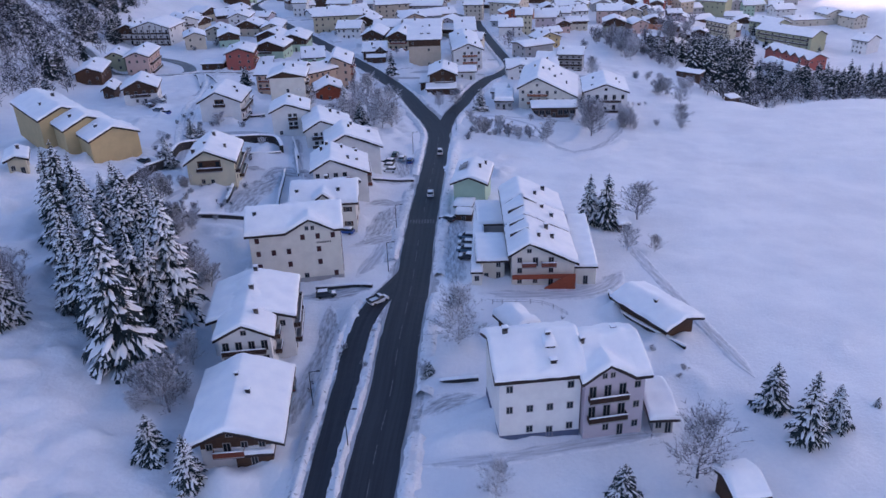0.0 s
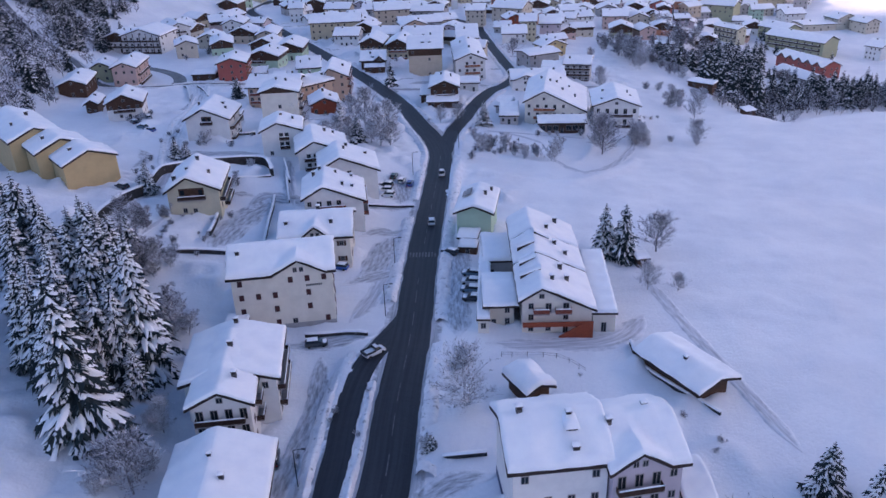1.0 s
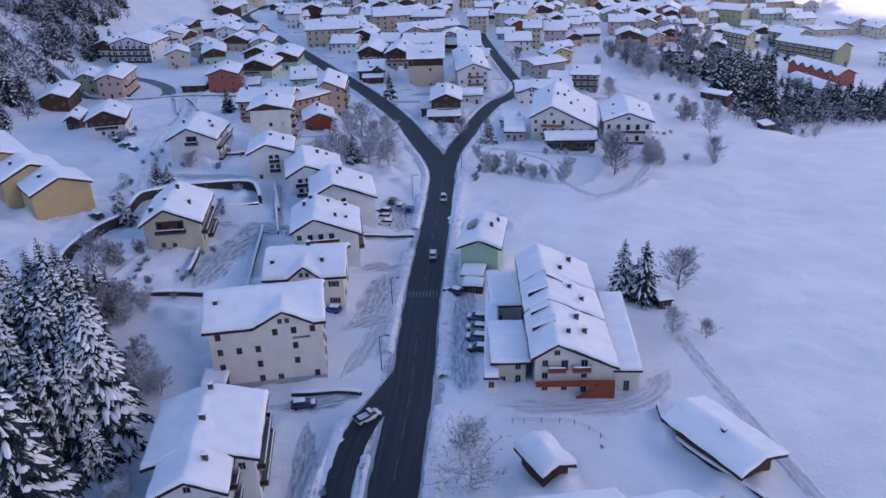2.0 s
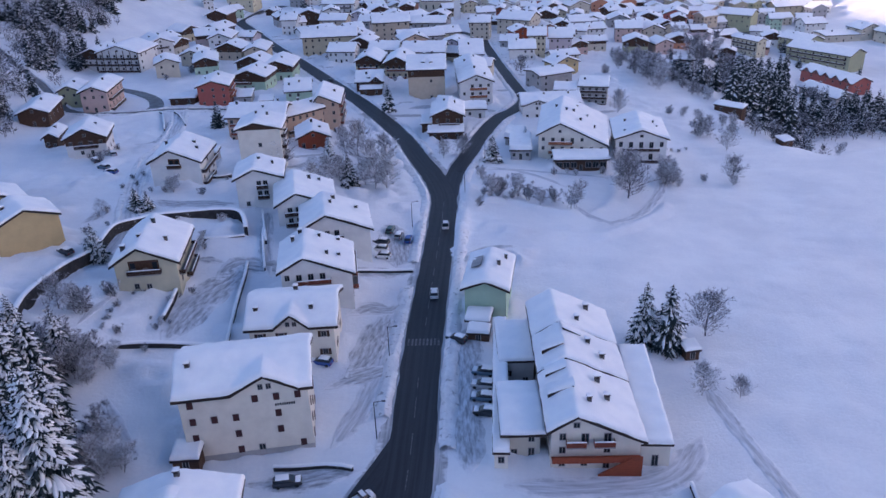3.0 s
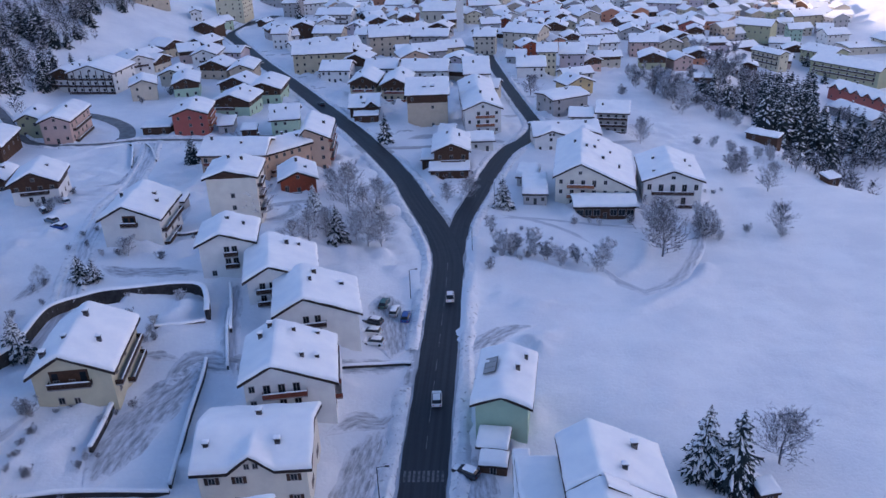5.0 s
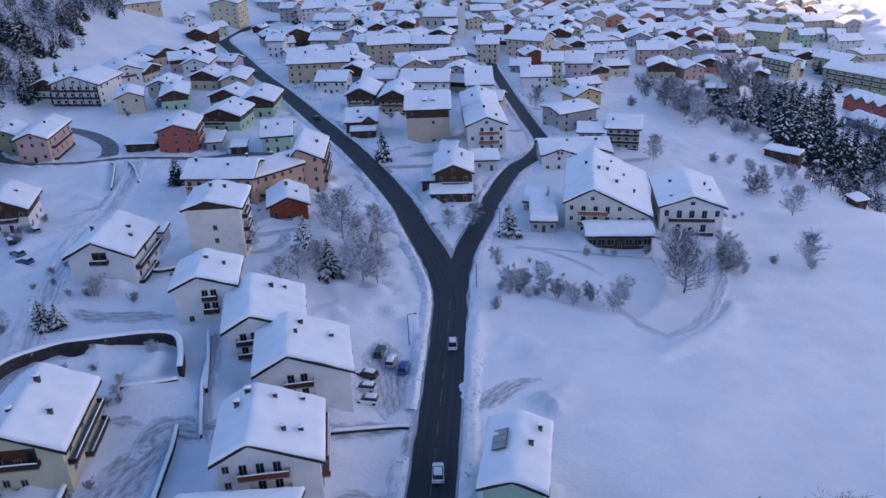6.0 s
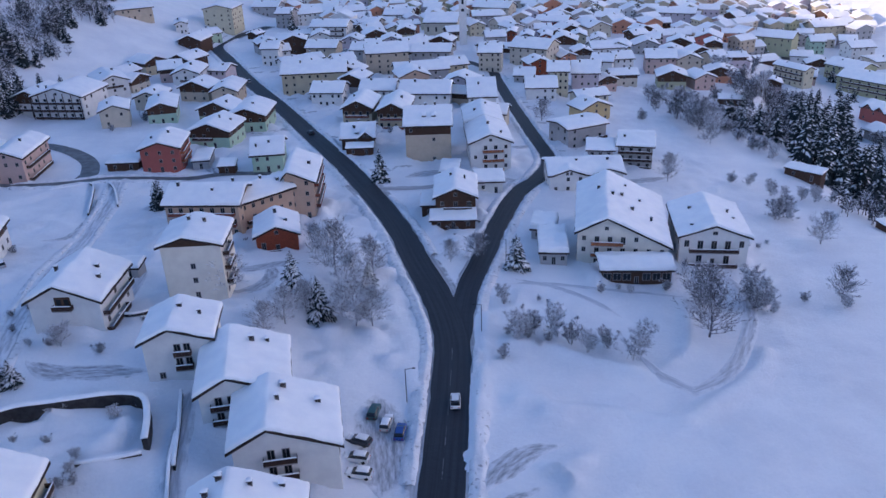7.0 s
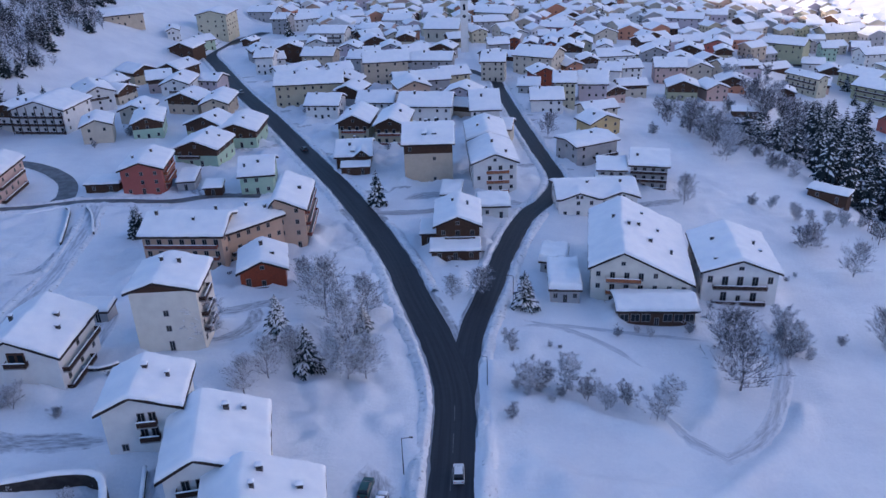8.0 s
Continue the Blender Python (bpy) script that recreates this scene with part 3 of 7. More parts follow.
def add_window(root, m, w, h, shutter=None, closed=False, label=""):
    far = (root.matrix_basis @ m).translation.y > 400
    wm, pm, sm = window_meshes(w, h, shutter)
    if far:
        key = ("far", round(w, 2), round(h, 2))
        if key not in MESHES:
            bm = bmesh.new()
            gx, gz = (-w / 2, -w / 2 + .09, w / 2 - .09, w / 2), (-h / 2, -h / 2 + .09, h / 2 - .09, h / 2)
            g = [[bm.verts.new((u, -.06 if 0 < i < 3 and 0 < j < 3 else -.09, q)) for j, q in enumerate(gz)] for i, u in enumerate(gx)]
            for i in range(3):
                for j in range(3):
                    bm.faces.new((g[i][j], g[i + 1][j], g[i + 1][j + 1], g[i][j + 1])).material_index = int(i == j == 1)
            back = bm.faces.new([bm.verts.new((u, .02, q)) for u, q in ((-w / 2, -h / 2), (-w / 2, h / 2), (w / 2, h / 2), (w / 2, -h / 2))])
            rim = [g[0][0], g[0][1], g[0][2], g[0][3], g[1][3], g[2][3], g[3][3], g[3][2], g[3][1], g[3][0], g[2][0], g[1][0]]
            bk = [back.verts[0]] * 3 + [back.verts[1]] * 3 + [back.verts[2]] * 3 + [back.verts[3]] * 3
            for i in range(12):
                j = (i + 1) % 12
                bm.faces.new((rim[i], rim[j], bk[i]))
                if bk[i] != bk[j]:
                    bm.faces.new((rim[j], bk[j], bk[i]))
            bmesh.ops.recalc_face_normals(bm, faces=bm.faces)
            me = bpy.data.meshes.new("window")
            bm.to_mesh(me), bm.free()
            me.materials.append(FRAME_WHITE), me.materials.append(GLASS)
            MESHES[key] = me
        return shared("window", MESHES[key], root, m)
    win = shared("window", wm, root, m, label)
    shared("pane", pm, win, Matrix())
    if sm and closed:
        shared("shutter", sm, win, pose(-w / 2, -.07, 0))
        shared("shutter", sm, win, pose(0, -.07, 0))
    elif sm:
        shared("shutter", sm, win, pose(-w - .03, 0, 0))
        shared("shutter", sm, win, pose(w / 2 + .03, 0, 0))
    return win


def roof_height(kind, w, d, rise, cross, r=0.0, off=0.0, low=0.0):
    """Height of the roof over its eaves; u across, v from front to back."""
    soft = lambda a: math.sqrt(a * a + r * r) - r * .6
    def z(u, v):
        if kind == "f":
            q = rise * (1 - soft(u - off) / (w / 2 + off)) if u < off else rise - (rise + low) * soft(u - off) / (w / 2 - off)
        elif kind == "s":
            q = rise * (1 - soft(v - d / 2) / (d / 2))
        elif kind == "h":
            q = rise * min(1 - soft(u) / (w / 2), 1 - soft(v - d / 2) / (d / 2), .75) * 1.2
        elif kind == "m":                       # falls to the front
            q = rise * v / d
        else:
            q = rise * .02
        if cross:
            for uc, hw, cr in cross:
                if abs(u - uc) < hw:
                    q = max(q, cr * (1 - soft(u - uc) / hw)) if v < d / 2 else q
        return q
    return z


def spaced(a, b, step, extra=()):
    n = max(2, int(round((b - a) / step)))
    vals = sorted(set([round(a + (b - a) * i / n, 3) for i in range(n + 1)] + [round(e, 3) for e in extra if a < e < b]))
    return vals


def house(label, x, y, yaw, w, d, h, ridge="f", wall="white", n=None, cols=None, side="R", balc=(), side_balc=(), cross=None, chim=(), dorm=(),
          rise=None, wood=0, shut=None, closed=False, snow=.62, name="house", category="house", over=.85, win=(1.0, 1.25), plinth=None, balcony_wood=None,
          side_cols=None, z=None, res=.8, group="", gable_wood=True, roof_mat=None, doors=1, off=0.0, low=0.0, gap=.25, only=None, loggia=None, posts=0, steps=()):
    """A building whose roof covers w by d, front eave centre at (x, y); ridge f: gable to the front, s: eave to the front."""
    rng = random.Random(int(abs(x * 13 + y * 7)))
    root = new(name)
    base_z = float(ground(x, y)) if z is None else z
    root.matrix_basis = pose(x, y, base_z, 0, 0, yaw)
    tagged(root, label, category, group)
    FOOT[root.name] = (w, d, over)
    rise = rise if rise is not None else (.40 * w / 2 if ridge == "f" else .40 * d / 2 if ridge == "s" else .3 * min(w, d) / 2 if ridge == "h" else .8)
    zr, zs = roof_height(ridge, w, d, rise, cross, 0, off, low), roof_height(ridge, w, d, rise, cross, .45, off, low)
    n = n or max(1, round(h / 2.9))
    fl = h / n
    # walls
    x0, x1, y0, y1 = -w / 2 + over, w / 2 - over, over * .9, d - over * .9
    brk = [off] + [v for c in (cross or ()) for v in (c[0] - c[1], c[0], c[0] + c[1])]
    ring = [(u, y0) for u in spaced(x0, x1, 1.2, brk)] + [(x1, v) for v in spaced(y0, y1, 1.2, [d / 2])[1:]]
    ring += [(u, y1) for u in reversed(spaced(x0, x1, 1.2, brk)[:-1])] + [(x0, v) for v in reversed(spaced(y0, y1, 1.2, [d / 2])[1:-1])]
    bm = bmesh.new()
    low = [bm.verts.new((u, v, -3.0)) for u, v in ring]
    top = [bm.verts.new((u, v, h + zr(u, v) - .12)) for u, v in ring]
    mats = [WALLS[wall], WALLS["wood"]]
    if wood:
        mid = [bm.verts.new((u, v, min(h * (1 - wood), h + zr(u, v) - .13))) for u, v in ring]
    for i in range(len(ring)):
        j = (i + 1) % len(ring)
        if wood:
            bm.faces.new((low[i], low[j], mid[j], mid[i]))
            bm.faces.new((mid[i], mid[j], top[j], top[i])).material_index = 1
        else:
            bm.faces.new((low[i], low[j], top[j], top[i]))
    part("wall", bm, mats, root, "walls in %s" % mats[0].name + (" with timber boarding above" if wood else ""))
    if plinth:
        bm = bmesh.new()
        box(bm, x0 - .05, x1 + .05, y0 - .05, y1 + .05, -2.9, 1.0)
        part("plinth", bm, plinth, root)
    # roof plate; its thick dark rim is fascia and painted eaves shadow in one
    us = [-w / 2] + [u for u in spaced(-w / 2, w / 2, max(res, 1.0), brk)[1:-1]] + [w / 2]
    vs = [0.0] + [v for v in spaced(0, d, max(res, 1.0), [d / 2])[1:-1]] + [d]
    bm = bmesh.new()
    grids = []
    for dz in (0, -.42):
        grids.append([[bm.verts.new((u, v, h + zr(u, v) + dz)) for v in vs] for u in us])
    for g in grids:
        for i in range(len(us) - 1):
            for j in range(len(vs) - 1):
                bm.faces.new((g[i][j], g[i + 1][j], g[i + 1][j + 1], g[i][j + 1]))
    def rim(g):
        return [g[i][0] for i in range(len(us))] + [g[-1][j] for j in range(1, len(vs))] + [g[i][-1] for i in range(len(us) - 2, -1, -1)] + [g[0][j] for j in range(len(vs) - 2, 0, -1)]
    a, b = rim(grids[0]), rim(grids[1])
    for i in range(len(a)):
        j = (i + 1) % len(a)
        bm.faces.new((a[i], a[j], b[j], b[i]))
    part("roof", bm, roof_mat or EAVES, root, "dark timber eaves under snow, thickened to draw the eaves shadow")
    # snow on the roof
    def marks(lo, hi, mid):
        inner = [v for v in spaced(lo, hi, res, mid) if lo + .7 < v < hi - .7]
        return [lo + .02, lo + .05, lo + .2, lo + .5] + inner + [hi - .5, hi - .2, hi - .05, hi - .02]
    us, vs = marks(-w / 2, w / 2, brk), marks(0, d, [d / 2])
    bm = bmesh.new()
    g = []
    seed = Vector((x * .37, y * .21, 3.1))
    for i, u in enumerate(us):
        col = []
        for j, v in enumerate(vs):
            ed = min(i, len(us) - 1 - i, j, len(vs) - 1 - j)
            uu, vv = min(max(u, -w / 2), w / 2), min(max(v, 0), d)
            t = snow * (.02, .55, .9, 1.0)[min(ed, 3)]
            nz = noise.noise(Vector((u * .35, v * .35, 0)) + seed) * .27 + noise.noise(Vector((u * 1.1, v * 1.1, 5)) + seed) * .14
            wob = noise.noise(Vector((u * .5, v * .5, 9)) + seed) * .13 if ed < 3 else 0
            col.append(bm.verts.new((u + wob, v + wob, h + zs(uu, vv) + t + (nz * (1 if ed > 1 else .4)) * snow / .62 + (0 if ed else -.03))))
        g.append(col)
    for i in range(len(us) - 1):
        for j in range(len(vs) - 1):
            bm.faces.new((g[i][j], g[i + 1][j], g[i + 1][j + 1], g[i][j + 1]))
    part("roof_snow", bm, SNOW, root, "thick blanket of fresh snow", True)
    # windows and doors
    cols = cols if cols is not None else max(2, int((x1 - x0) / 3.0))
    side_cols = side_cols if side_cols is not None else max(1, int((y1 - y0) / 4.0))
    skip = {(b[0], k) for b in balc for k in range(cols) if b[1] <= (k + .5) / cols - .5 <= b[2]}
    for f in range(n):
        zc = f * fl + fl * .52
        for k in range(cols):
            u = x0 + (x1 - x0) * (k + .5) / cols
            tall = (f, k) in skip
            if only is not None and k not in only and not tall:
                continue
            if f == 0 and k == cols // 2 and doors:
                add_window(root, pose(u, y0 - .02, 1.05), 1.0, 2.1, None)
                continue
            if zc + win[1] / 2 > h + zr(u, y0) - .3 or ((not closed or gap > .3) and not tall and rng.random() < gap):
                continue
            add_window(root, pose(u, y0 - .02, zc - (.45 if tall else 0)), win[0] * (1.15 if tall else 1), win[1] + (.8 if tall else 0), None if tall else shut, closed)
        if side:
            sx, rot = (x1 + .02, 90) if side == "R" else (x0 - .02, -90)
            for k in range(side_cols):
                v = y0 + (y1 - y0) * (k + .5) / side_cols
                if zc + win[1] / 2 < h + zr(sx, v) - .2 and rng.random() < (.6 if y > 390 else .85):
                    add_window(root, pose(sx, v, zc, 0, 0, rot), win[0], win[1], shut, closed)
    if ridge == "f" and rise > 2.2 and gable_wood:
        add_window(root, pose(off, y0 - .02, h + rise * .30), win[0], 1.0, None)
    for c in cross or ():
        if c[2] > 1.8:
            add_window(root, pose(c[0] - .6, y0 - .02, h + c[2] * .18), .8, 1.0)
            add_window(root, pose(c[0] + .6, y0 - .02, h + c[2] * .18), .8, 1.0)
    if loggia:
        u0, u1, za, zb = loggia
        # no recess: a dark boarded sheet on the wall paints the loggia's shade
        bm = bmesh.new()
        box(bm, u0, u1, y0 - .05, y0 + .02, za, zb)
        lg = part("loggia", bm, WALLS["wood"], root, "dark flat panel for the shade of a loggia under the gable")
        shared("pane", window_meshes(1.1, zb - za - .5, None)[1], lg, pose(u0 + .8, y0 - .055, (za + zb) / 2 - .1))
        shared("pane", window_meshes(1.1, zb - za - .5, None)[1], lg, pose(u1 - .8, y0 - .055, (za + zb) / 2 - .1))
        balcony(root, pose(0, y0, za - .1), u0 - .3, u1 + .3, balcony_wood or WOOD_DARK)
    bw = balcony_wood or WOOD_DARK
    for f, c0, c1 in balc:
        u0, u1 = x0 + (x1 - x0) * (c0 + .5), x0 + (x1 - x0) * (c1 + .5)
        balcony(root, pose(0, y0, f * fl), u0, u1, bw)
    for f, c0, c1 in side_balc:
        v0, v1 = y0 + (y1 - y0) * (c0 + .5), y0 + (y1 - y0) * (c1 + .5)
        m = pose(x1, 0, f * fl, 0, 0, 90) if side == "R" else pose(x0, 0, f * fl, 0, 0, -90)
        balcony(root, m, *((v0, v1) if side == "R" else (-v1, -v0)), bw)
    for i in range(posts):
        u = x0 + (x1 - x0) * i / (posts - 1)
        bm = bmesh.new()
        box(bm, u - .16, u + .16, y0 - 1.35, y0 - 1.19, -1, h + min(zr(u, y0), rise * .5) - .33)
        part("post", bm, WOOD_DARK, root)
    for u0, u1, v, up in steps:
        # a low dark upstand across the slope, snow lying behind it
        bm = bmesh.new()
        q = [h + zs(u, v) + snow * .7 for u in (u0, u1)]
        vs = [bm.verts.new(p) for p in ((u0, v, q[0] - .5), (u1, v, q[1] - .5), (u1, v, q[1] + up * .55), (u0, v, q[0] + up), (u0, v + .5, q[0] - .5), (u1, v + .5, q[1] - .5), (u1, v + .5, q[1] + up * .55), (u0, v + .5, q[0] + up))]
        for f in ((0, 1, 2, 3), (4, 7, 6, 5), (3, 2, 6, 7), (0, 3, 7, 4), (1, 5, 6, 2)):
            bm.faces.new([vs[k] for k in f])
        up_wall = part("roof_upstand", bm, EAVES, root)
        bm = bmesh.new()
        rows = []
        for a, dz in ((-.12, -.06), (-.1, .28), (.5, .42), (2.2, .15), (4.4, -.3)):
            rows.append([bm.verts.new((u, v + a, max(h + zs(u, min(v + a, d)) + snow * .6, qq + uu * (1 - max(a, 0) / 4.4)) + dz)) for u, qq, uu in ((u0 - .1, q[0], up), ((u0 + u1) / 2, (q[0] + q[1]) / 2, up * .78), (u1 + .1, q[1], up * .55))])
        for ra, rb in zip(rows, rows[1:]):
            for k in range(2):
                bm.faces.new((ra[k], ra[k + 1], rb[k + 1], rb[k]))
        part("upstand_snow", bm, SNOW, up_wall, "", True)
    for u, v in chim:
        chimney(root, u, v, h + zr(u, v), rng)
    for u, v in dorm:
        dormer(root, u, v, h + zr(u, v), 1)
    return root


def balcony(root, m, u0, u1, wood, deep=1.15):
    bm = bmesh.new()
    box(bm, u0, u1, -deep, -.005, -.14, .04)
    sl = part("balcony", bm, CONCRETE, root)
    sl.matrix_basis = m
    bm = bmesh.new()
    for z0, z1 in ((.12, .3), (.34, .52), (.56, .74), (.78, .92)):
        box(bm, u0, u1, -deep - .03, -deep + .02, z0, z1)
        box(bm, u0 - .01, u0 + .04, -deep + .03, -.01, z0, z1)
        box(bm, u1 - .04, u1 + .01, -deep + .03, -.01, z0, z1)
    box(bm, u0 - .05, u1 + .05, -deep - .08, -deep + .07, .95, 1.03)
    k = max(2, int((u1 - u0) / 1.5))
    for i in range(k + 1):
        u = u0 + (u1 - u0 - .08) * i / k
        box(bm, u, u + .08, -deep + .02, -deep + .08, -.1, .95)
    part("railing", bm, wood, sl)
    bm = bmesh.new()
    snow_pillow(bm, u0 - .06, u1 + .06, -deep - .1, -deep + .1, 1.03, .16)
    part("railing_snow", bm, SNOW, sl)


def chimney(root, u, v, z, rng):
    s = .26 + rng.random() * .18
    hh = .65 + rng.random() * .75
    bm = bmesh.new()
    box(bm, u - s, u + s, v - s * .8, v + s * .8, z - .6, z + hh + .35, 0, .03)
    box(bm, u - s - .1, u + s + .1, v - s * .8 - .1, v + s * .8 + .1, z + hh + .35, z + hh + .5)
    ch = part("chimney", bm, CHIMNEY, root)
    # solid dark block paints the shade inside the flue opening
    bm = bmesh.new()
    box(bm, u - s * .7, u + s * .7, v - s * .8 - .012, v + s * .8 + .012, z + hh - .05, z + hh + .3)
    part("flue_opening", bm, EAVES, ch)
    bm = bmesh.new()
    snow_pillow(bm, u - s - .12, u + s + .12, v - s * .8 - .12, v + s * .8 + .12, z + hh + .5, .25)
    part("chimney_snow", bm, SNOW, ch)


def dormer(root, u, v, z, kind):
    """A small roof dormer facing the front, with a dark pane and its own cap of snow."""
    bm = bmesh.new()
    box(bm, u - .75, u + .75, v - .05, v + 2.6, z - .3, z + 1.25)
    dm = part("dormer", bm, EAVES, root)
    bm = bmesh.new()
    box(bm, u - .55, u + .55, v - .09, v - .055, z + .3, z + 1.1)
    part("pane", bm, GLASS, dm)
    bm = bmesh.new()
    snow_pillow(bm, u - 1.0, u + 1.0, v - .35, v + 2.9, z + 1.25, .75)
    part("dormer_snow", bm, SNOW, dm)

# ---- houses, nearest first ----
house("small snow-covered hut with snow-covered roof", 35.0, 75.3, 10.5, 5.1, 6.7, 4.0, "s", "wood",n=1,cols=1,side=None)
house("large alpine chalet with brown timber gable and white walls", -34.2, 86.5, 6.2, 14.7, 19.5, 5.0, "f", "white",n=2,cols=4,wood=.3,balc=((1,-.32,.12),),balcony_wood=WOOD_RED,side_balc=((1,-.4,.4),),rise=3.0,over=2.3,gap=.5, off=-0.7, low=0.0, chim=((-0.8, 12.9), (1.4, 9.0),))
house("low annex with snowy roof", 28.2, 92.9, 2.3, 4.6, 10.3, 3.0, "s", "grey",n=1,cols=2,side=None,rise=.9)
house("white three-storey apartment house with blue-grey plinth", 9.8, 91.6, 7.3, 13.6, 13.7, 11.0, "s", "white",n=3,cols=4,side="L",rise=3.4,plinth=BASE_BLUE,snow=.8,side_cols=0, chim=((-4.1, 6.8), (2.0, 5.7), (2.0, 1.6),), dorm=((2.0, 3.8),))
house("mauve-grey house with long balcony and front gable", 20.7, 92.3, 11.2, 10.7, 13.6, 10.5, "s", "mauve",n=3,cols=4,side="L",rise=3.2,balc=((1,-.45,.2),(2,-.45,.2)),side_cols=0,snow=.8, chim=((-4.8, 10.9), (-3.7, 5.4), (2.1, 8.2),), cross=((-1.1, 3.9, 2.6),))
house("white apartment chalet with dark timber balconies", -38.2, 110.2, 7.7, 10.3, 18.0, 9.0, "f", "white",rise=2.6,n=3,gap=.4,cols=4,balc=((1,-.4,.45),(2,-.45,.4)),side_balc=((1,-.3,.4),(2,-.3,.4)), chim=((2.0, 4.4), (0.5, 12.2),))
house("white apartment chalet wing with dark timber balconies", -38.5, 116.6, 8.0, 15.8, 15.0, 9.0, "f", "white",rise=2.4,n=3,cols=4,side_balc=((1,-.45,.4),(2,-.45,.4)), chim=((0.0, 13.2),))
house("small timber shed under thick snow", 5.7, 121.5, -61.6, 7.5, 5.7, 3.0, "s", "wood",n=1,cols=0,doors=0,over=.9,side=None,rise=1.3,snow=.9)
house("low timber barn with broad snowy roof", 30.5, 125.1, -59.0, 15.4, 9.3, 3.2, "s", "wood",n=1,cols=0,doors=0,side=None,rise=1.5,over=1.5, chim=((0.8, 3.7),))
cream_hotel = house("four-storey cream hotel with dark red shutters", -36.5, 147.0, 9.9, 20.6, 14.2, 12.0, "s", "ivory",n=4,cols=6,shut=SHUTTER_RED,closed=True,rise=3.2,plinth=WALLS["grey"],win=(.9,1.2),gap=.32,side_cols=3,gable_wood=False,snow=.75, chim=((-8.0, 4.6),), cross=((3.2, 5.1, 2.8),))
house("low cream hotel wing", 4.6, 144.9, 1.0, 6.8, 13.0, 5.0, "s", "cream",n=2,cols=2,side="L",rise=.8)
hotel = house("long cream hotel with red-brown balconies", 15.0, 142.8, 0.8, 14.6, 14.0, 7.2, "f", "ivory",n=3,gap=.35,cols=4,balc=((2,-.34,-.12),(2,-.03,.2)),steps=((-6.4,-2.6,6.5,1.0),(-6.2,-3.2,11.5,.9)),balcony_wood=WOOD_RED,side="L",rise=2.9,side_cols=8, off=-2.9, low=2.0, chim=((-0.7, 4.2), (2.3, 6.3), (1.5, 10.5),))
house("raised rear section of the long cream hotel", 14.6, 166.9, 0.8, 14.6, 11.0, 7.2, "f", "ivory", n=3, cols=4, side="L", rise=2.9, off=-2.9, low=2.0, doors=0, z=2.91, chim=((.6, 2.0), (3.0, 7.5)), gable_wood=False)
house("raised rear section of the long cream hotel", 14.8, 156.9, 0.8, 14.6, 10.0, 7.2, "f", "ivory", n=3, cols=4, side="L", rise=2.9, off=-2.9, low=2.0, doors=0, z=2.46, chim=((1.6, 6.5), (3.4, 3.0)), steps=((-6.2, -2.8, 3.0, 1.1), (-2.4, .6, 7.5, .8)), gable_wood=False)
house("cream village house with brown shutters and a front gable", -34.8, 171.7, 4.2, 16.8, 14.5, 7.5, "s", "ivory",n=2,gap=.1,cols=4,shut=SHUTTER_BROWN,rise=3.2,side_cols=2, chim=((-6.4, 3.5), (3.5, 3.5), (0.3, 8.6),), cross=((0.0, 3.2, 2.7),))
house("small ochre house deep in snow", -105.8, 171.2, 25.0, 5.6, 8.8, 4.0, "f", "ochre",n=1,cols=2,side="R", chim=((0.6, 4.7),))
house("small red-brown shed with snow-covered roof", -1.6, 183.7, -9.4, 5.1, 5.0, 3.0, "s", "redwood",n=1,cols=2,side="L",rise=.5)
house("white three-storey house with red-brown balconies", -33.3, 190.5, 9.0, 15.7, 14.1, 8.5, "f", "white",n=3,gap=.5,cols=6,only=(0,),doors=0,balc=((1,-.2,.2),(2,-.3,.2)),gable_wood=False,balcony_wood=WOOD_RED,side_balc=((1,-.4,.4),(2,-.4,.4)), off=-2.3, low=1.3, chim=((-4.6, 9.7), (-3.1, 11.8), (4.6, 4.9), (2.3, 4.2), (0.8, 11.1), (4.6, 12.2),))
house("pale yellow house with dark wooden balconies", -65.9, 187.3, 7.9, 13.5, 16.9, 6.5, "f", "pale",n=2,cols=5,only=(1,2),loggia=(-3.2,2.6,4.6,7.2),gable_wood=False,side_balc=((1,-.45,.45),(0,-.1,.45)),rise=3.6, off=-1.0, low=0.0, chim=((-1.4, 5.1), (3.4, 6.0), (0.0, 12.0), (-4.1, 2.6),))
house("pale green house with solar panels on the roof", 0.0, 188.2, -7.8, 9.9, 15.2, 7.4, "f", "green",n=2,cols=0,side="L",doors=0,side_cols=3,gable_wood=False, chim=((2.0, 7.9), (3.1, 11.8), (-3.1, 9.4),))
house("white three-storey house with small dark balconies", -32.5, 212.5, 11.3, 16.6, 14.1, 8.5, "f", "white",n=3,gap=.5,cols=7,only=(),doors=0,balc=((1,-.22,.1),(2,-.22,.1)),gable_wood=False,side_cols=3, off=-2.3, low=1.2, chim=((0.0, 10.6), (5.0, 8.4), (-0.8, 7.0),))
house("white three-storey house with small dark balconies", -41.3, 223.7, 12.8, 15.1, 16.3, 8.0, "f", "white",n=3,gap=.5,cols=7,only=(),doors=0,balc=((1,-.38,-.06),(2,-.38,-.06)),gable_wood=False, off=-2.2, low=1.0, chim=((1.5, 11.6), (3.9, 12.4),))
house("yellow terraced house with blank gable", -95.4, 201.4, 42.0, 14.0, 10.6, 7.0, "f", "yellow",n=2,cols=0,side="R",rise=2.8,side_cols=3,doors=0,gable_wood=False,over=.5,group="yellow terrace", z=11.2, chim=((-2.9, 5.1),))
